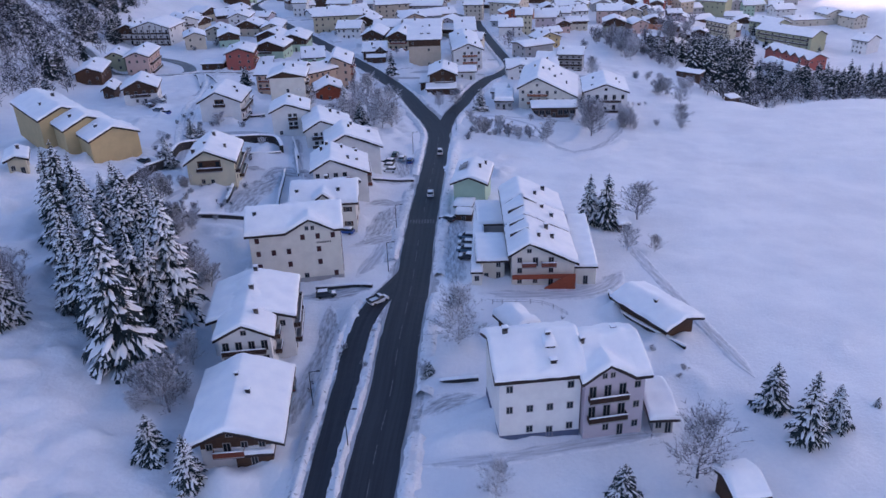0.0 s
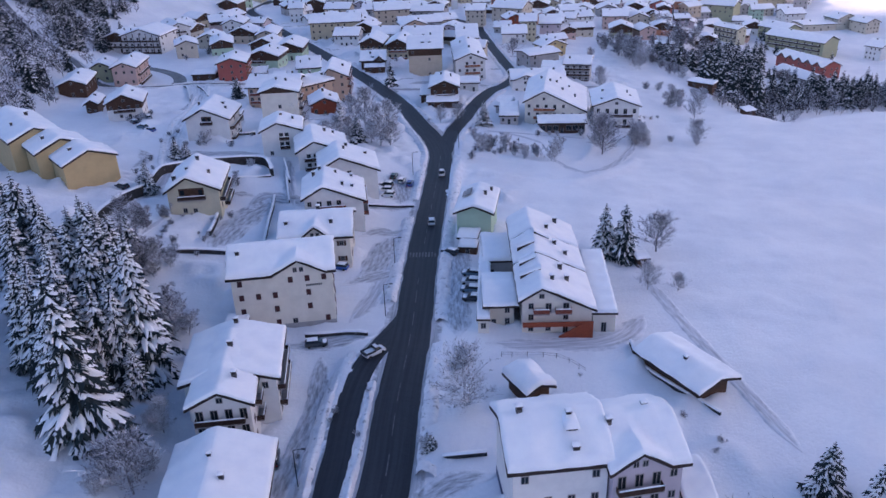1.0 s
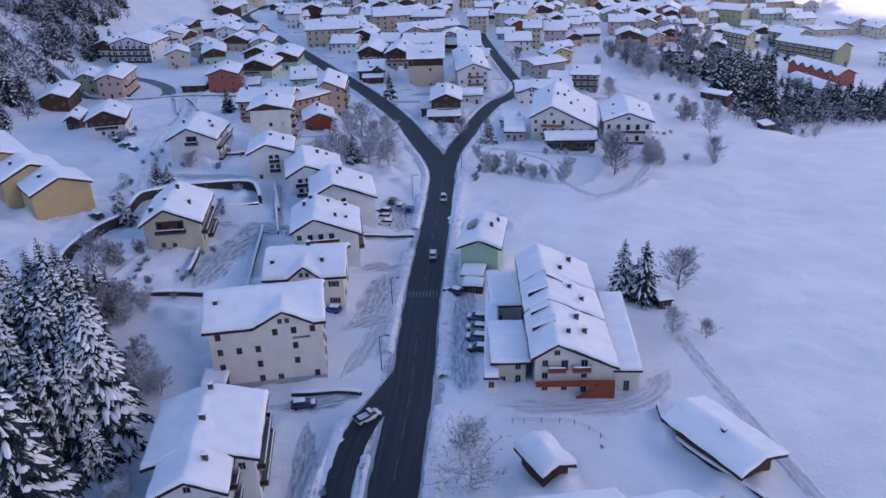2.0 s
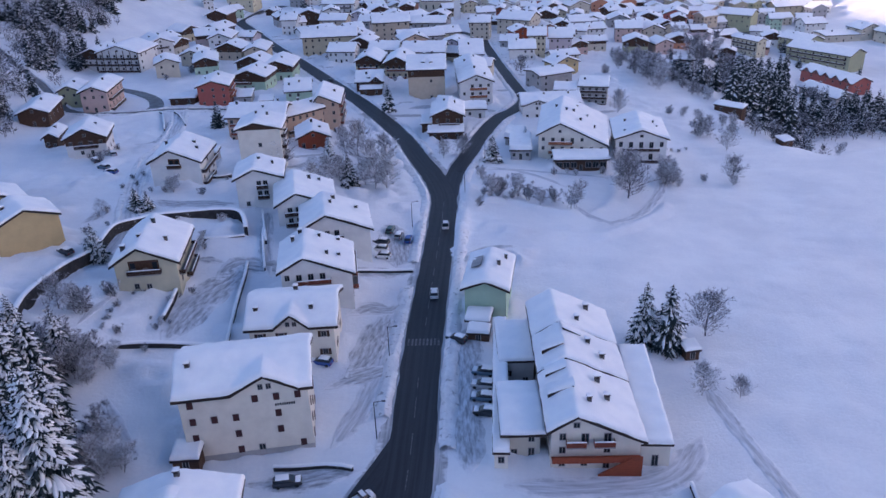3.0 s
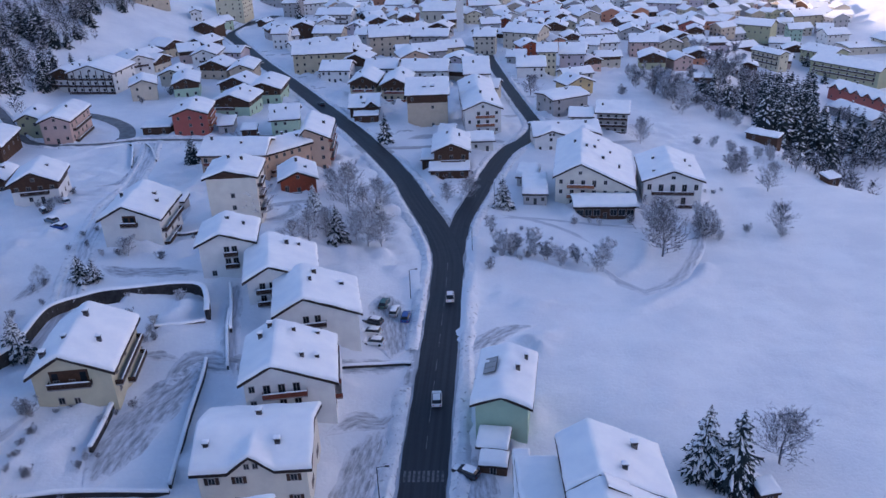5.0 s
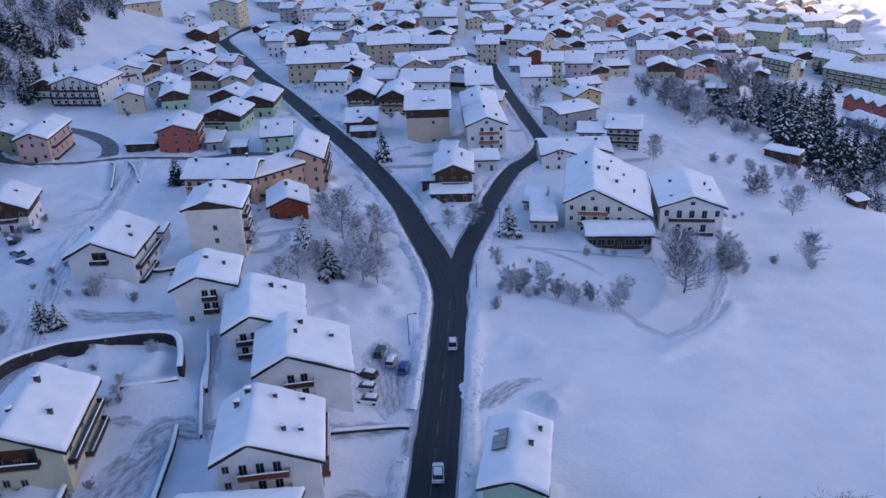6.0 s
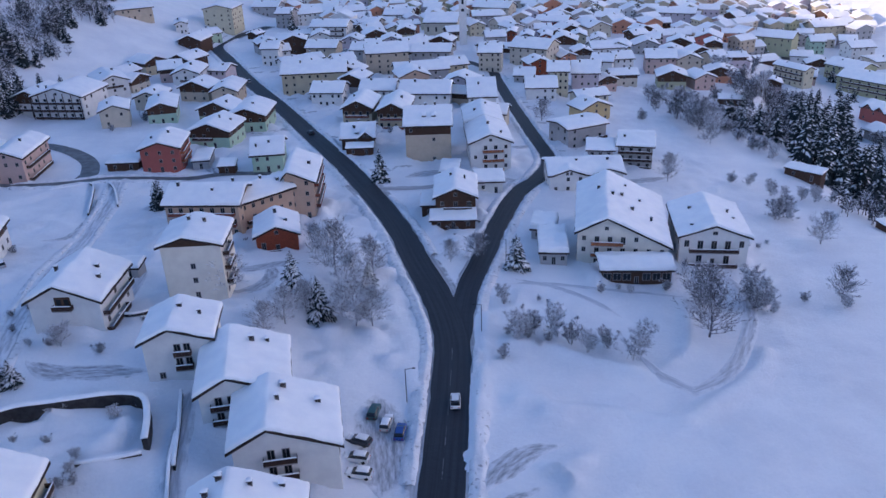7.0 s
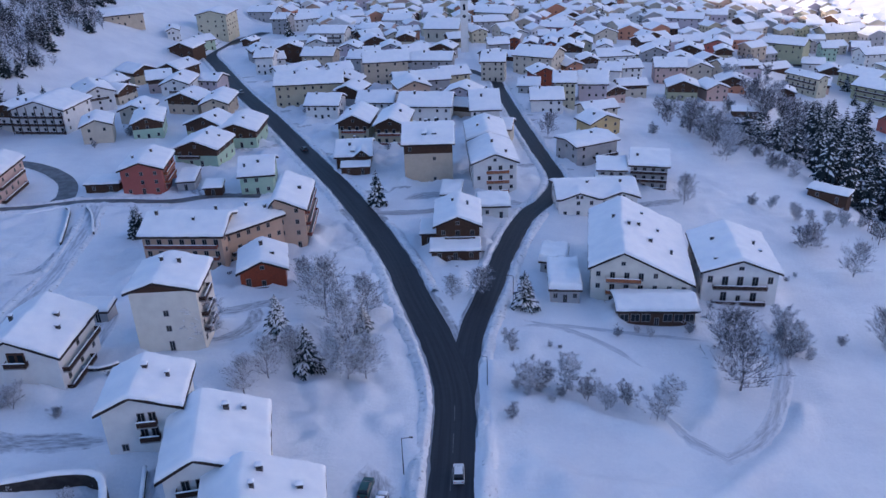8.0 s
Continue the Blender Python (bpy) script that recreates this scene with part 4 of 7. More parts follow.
house("yellow terraced house with blank gable", -104.4, 206.4, 42.0, 14.0, 10.6, 7.0, "f", "yellow",n=2,cols=0,side="R",rise=2.8,side_cols=3,doors=0,gable_wood=False,over=.5,group="yellow terrace", z=12.8, chim=((-2.9, 5.1),))
house("white three-storey house with small dark balconies", -54.8, 233.9, 9.0, 12.8, 11.7, 8.0, "f", "white",n=3,gap=.5,cols=7,only=(1,),doors=0,balc=((1,-.05,.2),(2,-.05,.2)),gable_wood=False, off=-0.9, low=0.0, chim=((0.0, 7.4), (3.4, 6.1),))
house("yellow terraced house with blank gable", -113.6, 211.8, 42.0, 14.0, 28.0, 7.0, "f", "yellow",n=2,cols=0,side="R",rise=2.8,side_cols=3,doors=0,gable_wood=False,over=.5,group="yellow terrace", z=14.2, chim=((-3.2, 9.0), (2.4, 16.0),))
house("white family house with steep snowy roof", -80.9, 248.4, 1.8, 14.8, 16.1, 7.0, "f", "white",n=2,cols=3,only=(),doors=0,loggia=(-1.6,1.4,5.6,7.9),gable_wood=False,side_balc=((1,-.45,.45),(0,-.45,.2)),rise=3.5, off=-0.9, low=0.0, chim=((3.1, 10.1), (-3.9, 8.4), (4.7, 6.7),))
house("four-storey cream apartment block with side balconies", -61.3, 263.0, 4.5, 13.5, 12.6, 12.5, "f", "ivory",n=4,cols=5,only=(2,),wood=.02,side_balc=((1,-.4,.1),(2,-.4,.1),(3,-.4,.1)),rise=2.0,gable_wood=False,side_cols=3,shut=None, off=-1.1, low=0.0, chim=((-1.4, 8.0), (1.7, 8.0),))
house("low white glazed restaurant hall", 32.7, 288.4, -1.6, 17.7, 9.0, 4.0, "s", "wood",win=(1.9,1.9),gap=0,n=1,cols=7,side="L",rise=1.2,snow=.7)
house("dark timber chalet with white base", -120.1, 280.9, 13.7, 13.4, 13.8, 6.0, "f", "white",n=2,cols=4,wood=.35,gap=.1,balc=((1,-.3,.3),),rise=3.2, chim=((2.7, 7.0),))
house("dark timber extension under deep snow", -136.9, 291.6, 11.0, 5.6, 12.0, 4.0, "f", "wood",n=1,cols=2,side=None,rise=1.8, chim=((0.6, 6.0),))
house("small red timber chalet", -53.0, 296.9, 12.9, 11.7, 12.9, 4.5, "f", "redwood",n=1,cols=3,balc=((0,-.5,.1),),rise=2.6, chim=((2.4, 4.5), (0.0, 7.8),))
house("large hotel with pink-grey front and orange balconies", 30.8, 297.8, -8.0, 23.5, 33.0, 9.0, "f", "ivory",gap=.15,n=3,cols=7,balc=((0,-.35,.0),(1,-.35,.0),(2,-.35,.0)),balcony_wood=WOOD_ORANGE,side="L",rise=4.2,side_cols=6, off=-4.0, low=3.2, chim=((-2.4, 16.5), (0.0, 18.2), (2.4, 11.5), (-5.9, 20.5), (7.1, 9.9), (4.7, 19.8), (1.2, 26.4),))
house("white hotel annex with two long dark balconies", 54.0, 301.4, -5.4, 18.1, 22.0, 8.0, "f", "white",n=2,cols=5,balc=((0,-.36,.36),(1,-.36,.36)),win=(1.2,1.8),balcony_wood=WOOD_DARK,side="L",rise=3.2, chim=((5.4, 7.7), (4.5, 11.0), (-4.5, 13.2), (-5.4, 3.3),))
house("long peach-coloured apartment house with brown balconies", -74.3, 307.0, -2.4, 20.8, 15.0, 9.0, "s", "peach",n=3,cols=7,balc=((1,-.45,.45),(2,-.45,.45)),balcony_wood=WOOD_RED, chim=((-7.3, 6.0), (2.1, 4.5), (6.2, 9.0),))
house("long peach-coloured apartment house wing", -59.1, 315.8, 45.2, 18.2, 12.0, 9.0, "s", "peach",n=3,cols=6,balc=((1,-.4,.0),), chim=((1.8, 6.0), (5.5, 3.6),))
house("tall peach apartment block with wooden side balconies", -52.0, 321.7, 4.0, 9.5, 20.0, 12.0, "f", "peach",n=4,cols=2,side_balc=((1,-.45,.45),(2,-.45,.45),(3,-.45,.45)),balcony_wood=WOOD_RED,rise=2.2, off=-2.9, low=1.2, chim=((1.9, 10.0),))
house("dark brown timber chalet with snowy porch roof", -10.0, 323.0, 0.6, 12.6, 17.0, 7.2, "f", "wood",n=2,cols=3,balc=((1,-.3,.4),),rise=2.8, chim=((-1.3, 10.9), (2.6, 9.1),))
house("dark timber house with broad snowy roof", -158.3, 322.3, 12.0, 11.9, 20.8, 5.0, "f", "wood",n=1,cols=3,side="R", chim=((1.2, 10.4),))
house("low white garage with thick snow", -0.1, 346.0, 2.1, 9.5, 10.8, 4.0, "s", "white",n=1,cols=2,side="L",rise=.7)
house("white double-gabled house with snow-covered roof", 29.7, 351.5, 2.1, 24.1, 16.1, 6.0, "s", "white",n=2,cols=6,side="L",rise=2.6, chim=((-2.4, 6.4), (7.2, 6.4),), cross=((-5.3, 5.3, 1.9), (6.7, 5.3, 1.9),))
house("small white outbuilding with thick snow", -12.6, 358.4, -3.0, 6.5, 11.7, 3.0, "s", "white",n=1,cols=2,rise=.5)
house("pink house with wooden balconies under deep snow", -147.0, 347.0, 5.9, 11.6, 22.1, 8.0, "f", "pink",n=2,cols=3,side_balc=((1,-.4,.4),(0,-.4,.4)), chim=((1.2, 11.1),))
house("green-yellow house with deep snow on its gable roof", -160.0, 354.0, 10.0, 9.5, 14.0, 6.5, "f", "olive", n=2, cols=2, side=None, rise=2.4, doors=0, chim=((1.5, 6.0),))
house("brick-red three-storey house with snow-covered roof", -104.6, 360.2, 6.7, 13.8, 16.9, 8.0, "f", "red",n=3,cols=3,rise=2.4,side_balc=((1,-.4,.3),(2,-.4,.3)),balcony_wood=WOOD_ORANGE,gable_wood=False, chim=((-3.4, 6.8), (1.4, 10.1),))
house("pale green house with snow-laden roof", -70.9, 362.7, 8.8, 11.5, 16.9, 6.0, "s", "green",n=2,cols=3,shut=None, chim=((-3.4, 3.4), (0.6, 5.1),))
house("low terrace wing of the modern apartment house", 38.1, 374.2, -8.0, 12.0, 9.0, 3.0, "s", "grey",n=1,cols=3,side="L",rise=.4)
house("white three-storey house with larch balconies", 0.9, 368.3, 4.2, 14.9, 20.8, 9.5, "f", "white",n=3,cols=4,balc=((0,-.2,.32),(1,-.2,.32),(2,-.2,.32)),balcony_wood=WOOD_ORANGE,side="L", chim=((0.0, 10.4), (3.7, 4.2),))
house("grey stepped apartment wing with terraces", 38.1, 379.1, -8.0, 10.0, 13.0, 6.0, "s", "grey",n=2,cols=3,side="L",rise=.5,balc=((1,-.5,.5),))
house("modern grey stepped apartment house with balconies", 49.7, 379.1, -12.0, 13.0, 17.0, 8.0, "s", "grey",n=3,cols=4,balc=((0,-.5,.5),(1,-.5,.5),(2,-.5,.5)),side="L",rise=2, chim=((-3.9, 5.1),))
house("tall beige apartment block with dark timber top floor", -19.8, 377.1, 1.7, 16.9, 22.1, 13.0, "s", "beige",n=4,cols=4,gap=.75,wood=.24,rise=3.6,snow=.7, chim=((2.5, 11.1), (-0.8, 13.3),), dorm=((-1.2, 4.0), (2.0, 4.0),))
house("pale green house with dark timber gable", -97.9, 388.6, -6.0, 16.5, 16.4, 6.0, "f", "green",n=2,cols=4,wood=.35,rise=3,balc=((1,-.4,.1),), chim=((1.7, 8.2), (5.0, 9.9),))
house("brown chalet with stone-grey base", -45.0, 387.0, 3.8, 12.9, 18.2, 5.0, "s", "wood",n=2,cols=3,rise=2.8, chim=((0.0, 10.9), (-1.3, 5.5),), dorm=((-0.3, 1.8),), cross=((2.8, 2.6, 2.2),))
house("modern grey apartment house wing with flat snowy roof", 37.4, 402.7, 26.7, 18.2, 14.4, 8.0, "s", "grey",n=3,cols=3,side="L",rise=1.2,balc=((1,-.1,.5),), chim=((1.8, 7.2),))
house("white house with larch gable", -0.6, 399.3, 3.1, 14.8, 22.1, 8.0, "f", "white",n=3,cols=4,side="L", chim=((-3.0, 8.8), (1.5, 15.5),))
house("low annex with broad snowy roof", 190.0, 486.0, -72.0, 31.0, 14.0, 4.0, "s", "grey",n=1,cols=4,side="R", chim=((-6.8, 7.8),))
house("pale green house with dark timber gable", -90.7, 411.5, 0.4, 16.3, 19.5, 6.0, "f", "green",n=2,cols=4,wood=.4,rise=3, chim=((1.6, 7.8),), res=1.6)
house("ochre and timber chalet apartment house", -35.9, 418.7, -4.5, 12.9, 20.8, 7.0, "f", "ochre",n=2,cols=4,wood=.3,balc=((1,-.4,.4),(0,-.4,.4)),balcony_wood=WOOD_RED,rise=3.2, chim=((2.6, 10.4),), res=1.6)
house("cream and timber chalet apartment house", -49.8, 422.0, -4.6, 13.1, 19.0, 7.0, "f", "ochre",n=2,cols=4,wood=.3,balc=((1,-.4,.4),),balcony_wood=WOOD_RED,rise=3.2, chim=((-2.6, 9.5),), res=1.6)
house("white chalet hotel wing with timber gable", -185.0, 432.0, -6.0, 14.0, 18.2, 8.0, "f", "white",n=3,cols=4,wood=.3,balc=((1,-.4,.4),), chim=((1.8, 7.3),), res=1.6)
house("pale green chalet with dark gable", -126.2, 421.5, 15.9, 12.4, 19.5, 6.0, "f", "green",n=2,cols=3,wood=.35, chim=((-1.2, 11.7),), res=1.6)
house("large white chalet hotel with dark timber grid balconies", -171.0, 429.0, -6.0, 23.0, 20.8, 9.0, "f", "white",n=3,cols=6,posts=7,balc=((0,-.48,.48),(1,-.48,.48),(2,-.48,.48)),rise=3.6, chim=((-8.6, 8.3),), res=1.6)
house("yellow gabled house with snow-covered roof", 46.6, 441.5, 25.6, 15.2, 11.6, 6.0, "f", "yellow",n=2,cols=3, chim=((-3.0, 4.6), (3.8, 7.0),), res=1.6)
house("long red terrace with row of gables", 209.6, 522.7, -68.9, 42.0, 15.5, 6.6, "s", "red",n=2,cols=7,side="R",rise=3.4,cross=((-15.5, 3.2, 2.7), (-7.8, 3.2, 2.7), (0.0, 3.2, 2.7), (7.8, 3.2, 2.7), (15.5, 3.2, 2.7)), chim=((-7.0, 7.4),), res=1.6)
house("white house with arched dormer", -67.1, 454.0, -5.1, 15.1, 15.6, 6.0, "s", "white",n=2,cols=5, chim=((-3.0, 6.2), (3.8, 9.4),), res=1.6)
house("pale terrace with roof dormers", -25.1, 451.0, -5.1, 22.9, 18.2, 7.0, "s", "white",n=2,cols=6, chim=((-4.6, 7.3), (5.7, 10.9),), res=1.6)
house("beige village house with snow-covered roof", -110.9, 453.5, 2.6, 12.6, 19.5, 6.0, "f", "beige",n=2,cols=3, chim=((-2.5, 9.8),), res=1.6)
house("white house with big snowy roof", -0.4, 450.0, 2.2, 13.1, 26.0, 6.0, "s", "white",n=2,cols=4,side="L", chim=((-1.3, 7.8), (1.3, 15.6),), res=1.6)
house("white house with arched dormer", -46.1, 460.2, -5.2, 16.6, 15.6, 6.0, "s", "white",n=2,cols=5, chim=((-3.3, 6.2), (4.2, 9.4),), res=1.6)
house("cream village house with snow-covered roof", 49.3, 468.4, 16.9, 16.3, 10.5, 5.0, "s", "cream",n=2,cols=4, chim=((-3.3, 4.2), (4.1, 6.3),), res=1.6)
house("white gabled house with wooden balcony", -161.8, 463.0, 34.9, 14.4, 20.8, 8.0, "f", "white",n=3,cols=3,balc=((2,-.3,.3),), chim=((-2.9, 10.4), (2.9, 14.6),), res=1.6)
house("white and mint village house", 26.6, 475.3, -1.8, 15.2, 16.9, 6.0, "s", "white",n=2,cols=4, chim=((-3.0, 6.8), (3.8, 10.1),), res=1.6)
house("long ochre apartment house with gables", -76.1, 476.5, 5.4, 30.5, 18.2, 10.0, "s", "ochre",n=3,cols=8, chim=((-6.1, 7.3), (7.6, 10.9),), res=1.6)
house("pale yellow tall house", 34.9, 484.6, -6.0, 11.0, 15.6, 12.0, "s", "pale",n=4,cols=4, chim=((-2.2, 6.2), (2.7, 9.4),), res=1.6)
house("white house with small central balcony", -138.3, 486.1, 2.6, 13.8, 18.2, 7.0, "f", "white",n=2,cols=3,balc=((1,-.2,.2),), chim=((1.4, 7.3),), res=1.6)
house("white apartment house with snow-covered roof", 277.7, 567.6, -53.2, 12.8, 18.2, 9.3, "s", "white",n=3,cols=4,side="L", chim=((-2.2, 7.8),), res=1.6)
house("grey apartment house with snow-covered roof", 48.9, 494.4, -5.9, 14.0, 19.5, 10.0, "s", "mauve",n=3,cols=4, chim=((-2.8, 7.8), (3.5, 11.7),), res=1.6)
house("row of gabled houses in pale grey", -28.3, 506.1, 12.5, 27.5, 15.6, 6.0, "s", "grey",n=2,cols=6, chim=((-5.5, 6.2), (6.9, 9.4),), res=1.6)
house("long olive apartment house with balconies", 232.1, 590.6, -53.9, 47.3, 19.8, 9.4, "s", "olive",n=3,cols=8,balc=((1,-.45,.45),(2,-.45,.45)),side="L", chim=((-8.1, 8.5),), res=1.6)
house("low grey workshop with snow-covered roof", 21.2, 511.7, -5.8, 11.4, 13.0, 4.0, "s", "grey",n=1,cols=3, chim=((-2.3, 5.2), (2.9, 7.8),), res=1.6)
house("ochre and white house with timber gable", -165.5, 523.8, 54.2, 14.2, 15.5, 6.0, "f", "ochre",n=2,cols=3,wood=.3, res=1.6)
house("red timber gabled house", 30.4, 525.5, 14.9, 13.1, 11.8, 8.0, "f", "redwood",n=3,cols=3, chim=((-2.6, 4.7), (3.3, 7.1),), res=1.6)
house("beige apartment block with snow-covered roof", -47.1, 525.7, 8.9, 23.1, 18.2, 11.0, "s", "beige",n=4,cols=5, chim=((-4.6, 7.3), (5.8, 10.9),), res=1.6)
house("cream apartment house with balconies", 190.1, 613.1, -60.9, 24.9, 9.9, 10.4, "s", "pale",n=3,cols=6,balc=((1,-.45,.45),(2,-.45,.45)),side="R", chim=((-4.3, 3.4), (5.4, 5.1),), res=1.6)
house("cream four-storey house with snow-covered roof", 4.9, 536.6, -6.9, 13.3, 15.6, 10.0, "s", "cream",n=4,cols=4, chim=((-2.7, 6.2), (3.3, 9.4),), res=1.6)
house("low snow-covered annex with snow-covered roof", -93.1, 541.3, 34.8, 24.9, 10.4, 4.0, "s", "white",n=1,cols=5, chim=((-5.0, 4.2), (6.2, 6.2),), res=1.6)
house("white village house with snow-covered roof", 64.6, 546.8, -17.8, 12.9, 14.3, 7.0, "s", "white",n=2,cols=3, chim=((-2.6, 5.7), (3.2, 8.6),), res=1.6)
house("white apartment block with snow-covered roof", -112.5, 545.9, 0.1, 10.8, 14.3, 9.0, "s", "white",n=3,cols=3, chim=((-2.2, 5.7), (2.7, 8.6),), res=1.6)
house("white village house with snow-covered roof", 78.3, 553.4, 6.3, 11.7, 14.3, 8.0, "s", "white",n=3,cols=3, chim=((-2.3, 5.7), (2.9, 8.6),), res=1.6)
house("olive apartment house with balconies", 228.9, 626.8, -59.6, 26.3, 17.8, 9.1, "s", "olive",n=3,cols=6,balc=((1,-.45,.45),),side="L", chim=((-4.6, 6.2), (5.8, 9.4),), res=1.6)
house("grey village house with snow-covered roof", -66.4, 550.0, -7.0, 8.4, 15.6, 8.0, "s", "grey",n=2,cols=2, chim=((-1.7, 6.2), (2.1, 9.4),), res=1.6)
house("pink apartment block with snow-covered roof", 98.4, 555.9, -6.6, 17.4, 16.9, 9.0, "s", "pink",n=3,cols=5,side="L", chim=((-3.5, 6.8), (4.4, 10.1),), res=1.6)
house("grey gabled terrace with snow-covered roof", -26.7, 553.6, -7.0, 22.4, 15.6, 7.0, "s", "grey",n=2,cols=5, chim=((-4.5, 6.2), (5.6, 9.4),), res=1.6)
house("cream corner apartment house", 26.0, 558.2, -28.0, 23.5, 19.5, 10.0, "s", "cream",n=3,cols=5,side="R", chim=((-4.7, 7.8), (5.9, 11.7),), res=1.6)
house("cream house with red porch", -89.3, 568.7, -7.2, 19.0, 15.6, 6.0, "s", "beige",n=2,cols=4, chim=((-3.8, 6.2), (4.8, 9.4),), res=1.6)
house("beige village house with snow-covered roof", 136.6, 576.0, 15.4, 11.0, 14.3, 8.0, "s", "beige",n=3,cols=3,side="L", chim=((-2.2, 5.7), (2.8, 8.6),), res=1.6)
house("low house with dark timber gable", -167.7, 581.1, -7.7, 15.5, 16.9, 5.0, "f", "wood",n=1,cols=3, chim=((-3.1, 8.5),), res=1.6)
house("dark barn with snow-covered roof", 192.4, 650.8, 18.8, 18.1, 14.1, 3.3, "s", "wood",n=1,cols=2,side="L", chim=((-3.3, 5.1), (4.1, 7.7),), res=1.6)
house("white village terrace with snow-covered roof", 77.7, 593.7, 7.6, 23.6, 15.6, 7.0, "s", "white",n=2,cols=6, chim=((-4.7, 7.8),), res=1.6)
house("cream sunlit house with snow-covered roof", 314.2, 645.5, 19.7, 14.7, 18.5, 8.8, "f", "cream",n=3,cols=4,side="L", chim=((-2.7, 8.5),), res=1.6)
house("orange and grey apartment terrace", -204.4, 601.3, 32.7, 23.3, 15.6, 6.5, "s", "beige",n=2,cols=7, res=1.6)
house("pale blue village house", 10.9, 611.9, 6.6, 13.4, 14.3, 7.0, "s", "grey",n=2,cols=3, chim=((-2.7, 5.7), (3.4, 8.6),), res=1.6)
house("low white hall with snow-covered roof", 220.9, 671.1, -19.2, 15.2, 14.4, 4.4, "s", "white",n=1,cols=4,side="L", chim=((-2.7, 6.5),), res=1.6)
house("broad flat-roofed hall with snow-covered roof", 280.7, 659.4, 4.6, 30.3, 19.8, 5.4, "s", "cream",n=1,cols=5,side="L",rise=.6, chim=((-5.6, 9.1),), res=1.6)
house("small white gabled house", -180.5, 609.1, 17.4, 8.3, 14.3, 6.0, "f", "white",n=2,cols=3, chim=((-1.7, 7.2),), res=1.6)
house("pale green cottage with snow-covered roof", -163.0, 617.0, 44.2, 11.1, 13.0, 6.0, "s", "green",n=2,cols=2, chim=((-2.2, 6.5),), res=1.6)
house("cream sunlit house with snow-covered roof", 301.6, 661.6, 13.5, 19.0, 18.4, 8.7, "f", "cream",n=3,cols=4,side="L", chim=((-3.5, 8.5),), res=1.6)
house("dark timber gabled house", 29.7, 620.5, -7.9, 9.4, 15.6, 7.0, "f", "wood",n=2,cols=3, chim=((-1.9, 7.8),), res=1.6)
house("white gabled house with snow-covered roof", 74.8, 623.0, -7.7, 10.3, 16.9, 7.0, "f", "white",n=2,cols=3, chim=((-2.1, 8.5),), res=1.6)
house("red gabled house with snow-covered roof", 42.3, 624.7, -7.9, 8.1, 15.6, 7.0, "f", "redwood",n=2,cols=3, chim=((-1.6, 7.8),), res=1.6)
house("ochre gabled house with snow-covered roof", 52.0, 628.0, -7.9, 7.8, 15.6, 7.0, "f", "ochre",n=2,cols=3, chim=((-1.6, 7.8),), res=1.6)
house("small timber chalet with snow-covered roof", -145.4, 634.6, -20.4, 8.4, 10.4, 3.5, "f", "wood",n=1,cols=2, chim=((-1.7, 4.2), (2.1, 6.2),), res=1.6)
house("small white outbuilding with snow-covered roof", -112.5, 635.4, 0.8, 11.6, 9.1, 4.0, "s", "white",n=1,cols=3, chim=((-2.3, 3.6), (2.9, 5.5),), res=1.6)
house("white apartment block with dark balconies", -95.0, 631.4, -8.5, 25.3, 16.9, 9.0, "s", "white",n=3,cols=5,balc=((1,-.4,.4),(2,-.4,.4)), chim=((-5.1, 6.8), (6.3, 10.1),), res=1.6)
house("red gabled house with snow-covered roof", 21.1, 635.0, -8.2, 7.0, 15.6, 7.0, "f", "redwood",n=2,cols=2, chim=((-1.4, 7.8),), res=1.6)
house("white sunlit house with snow-covered roof", 268.8, 684.1, 6.7, 18.6, 16.9, 8.7, "s", "white",n=3,cols=4,side="L", chim=((-3.4, 7.8),), res=1.6)
house("ochre gabled house with snow-covered roof", 63.9, 634.0, -7.9, 10.9, 15.6, 7.0, "f", "ochre",n=2,cols=3, chim=((-2.2, 7.8),), res=1.6)
house("pale green house with snow-covered roof", 243.7, 700.6, -7.5, 11.3, 15.6, 8.7, "s", "green",n=3,cols=3,side="L", chim=((-2.1, 7.2),), res=1.6)
house("green, red and white apartment terrace", 199.8, 688.7, -36.4, 39.8, 17.9, 9.5, "s", "olive",n=3,cols=9,side="L", chim=((-7.5, 6.8), (9.4, 10.1),), res=1.6)
house("white house with red gable", 150.6, 652.1, -19.2, 18.1, 16.9, 7.0, "f", "red",n=2,cols=3,side="L", chim=((-3.6, 8.5),), res=1.6)
house("pale yellow five-storey apartment tower", -170.3, 650.5, -4.2, 21.2, 22.1, 14.0, "f", "pale",n=5,cols=4,rise=2.5,gable_wood=False, res=1.6)
house("dark timber house with snow-covered roof", 138.1, 675.0, -8.0, 16.2, 14.3, 5.0, "s", "wood",n=1,cols=3,side="L", chim=((-3.2, 7.2),), res=1.6)
house("cream village church nave", -24.8, 657.0, -8.9, 23.6, 20.8, 9.0, "s", "cream",n=1,cols=4,side="R",rise=5,doors=0,win=(1.2,3.0), res=1.6)
house("cream gabled house with snow-covered roof", 85.0, 679.2, 18.3, 17.9, 16.9, 7.0, "f", "cream",n=2,cols=3, chim=((-3.6, 8.5),), res=1.6)
house("grey apartment block with snow-covered roof", -136.3, 688.6, -9.6, 12.7, 15.6, 10.0, "s", "grey",n=4,cols=3, chim=((-2.5, 6.2), (3.2, 9.4),), res=1.6)
house("white and red apartment house", 52.5, 697.4, -19.3, 24.2, 15.6, 7.0, "s", "red",n=2,cols=6, chim=((-4.8, 6.2), (6.0, 9.4),), res=1.6)
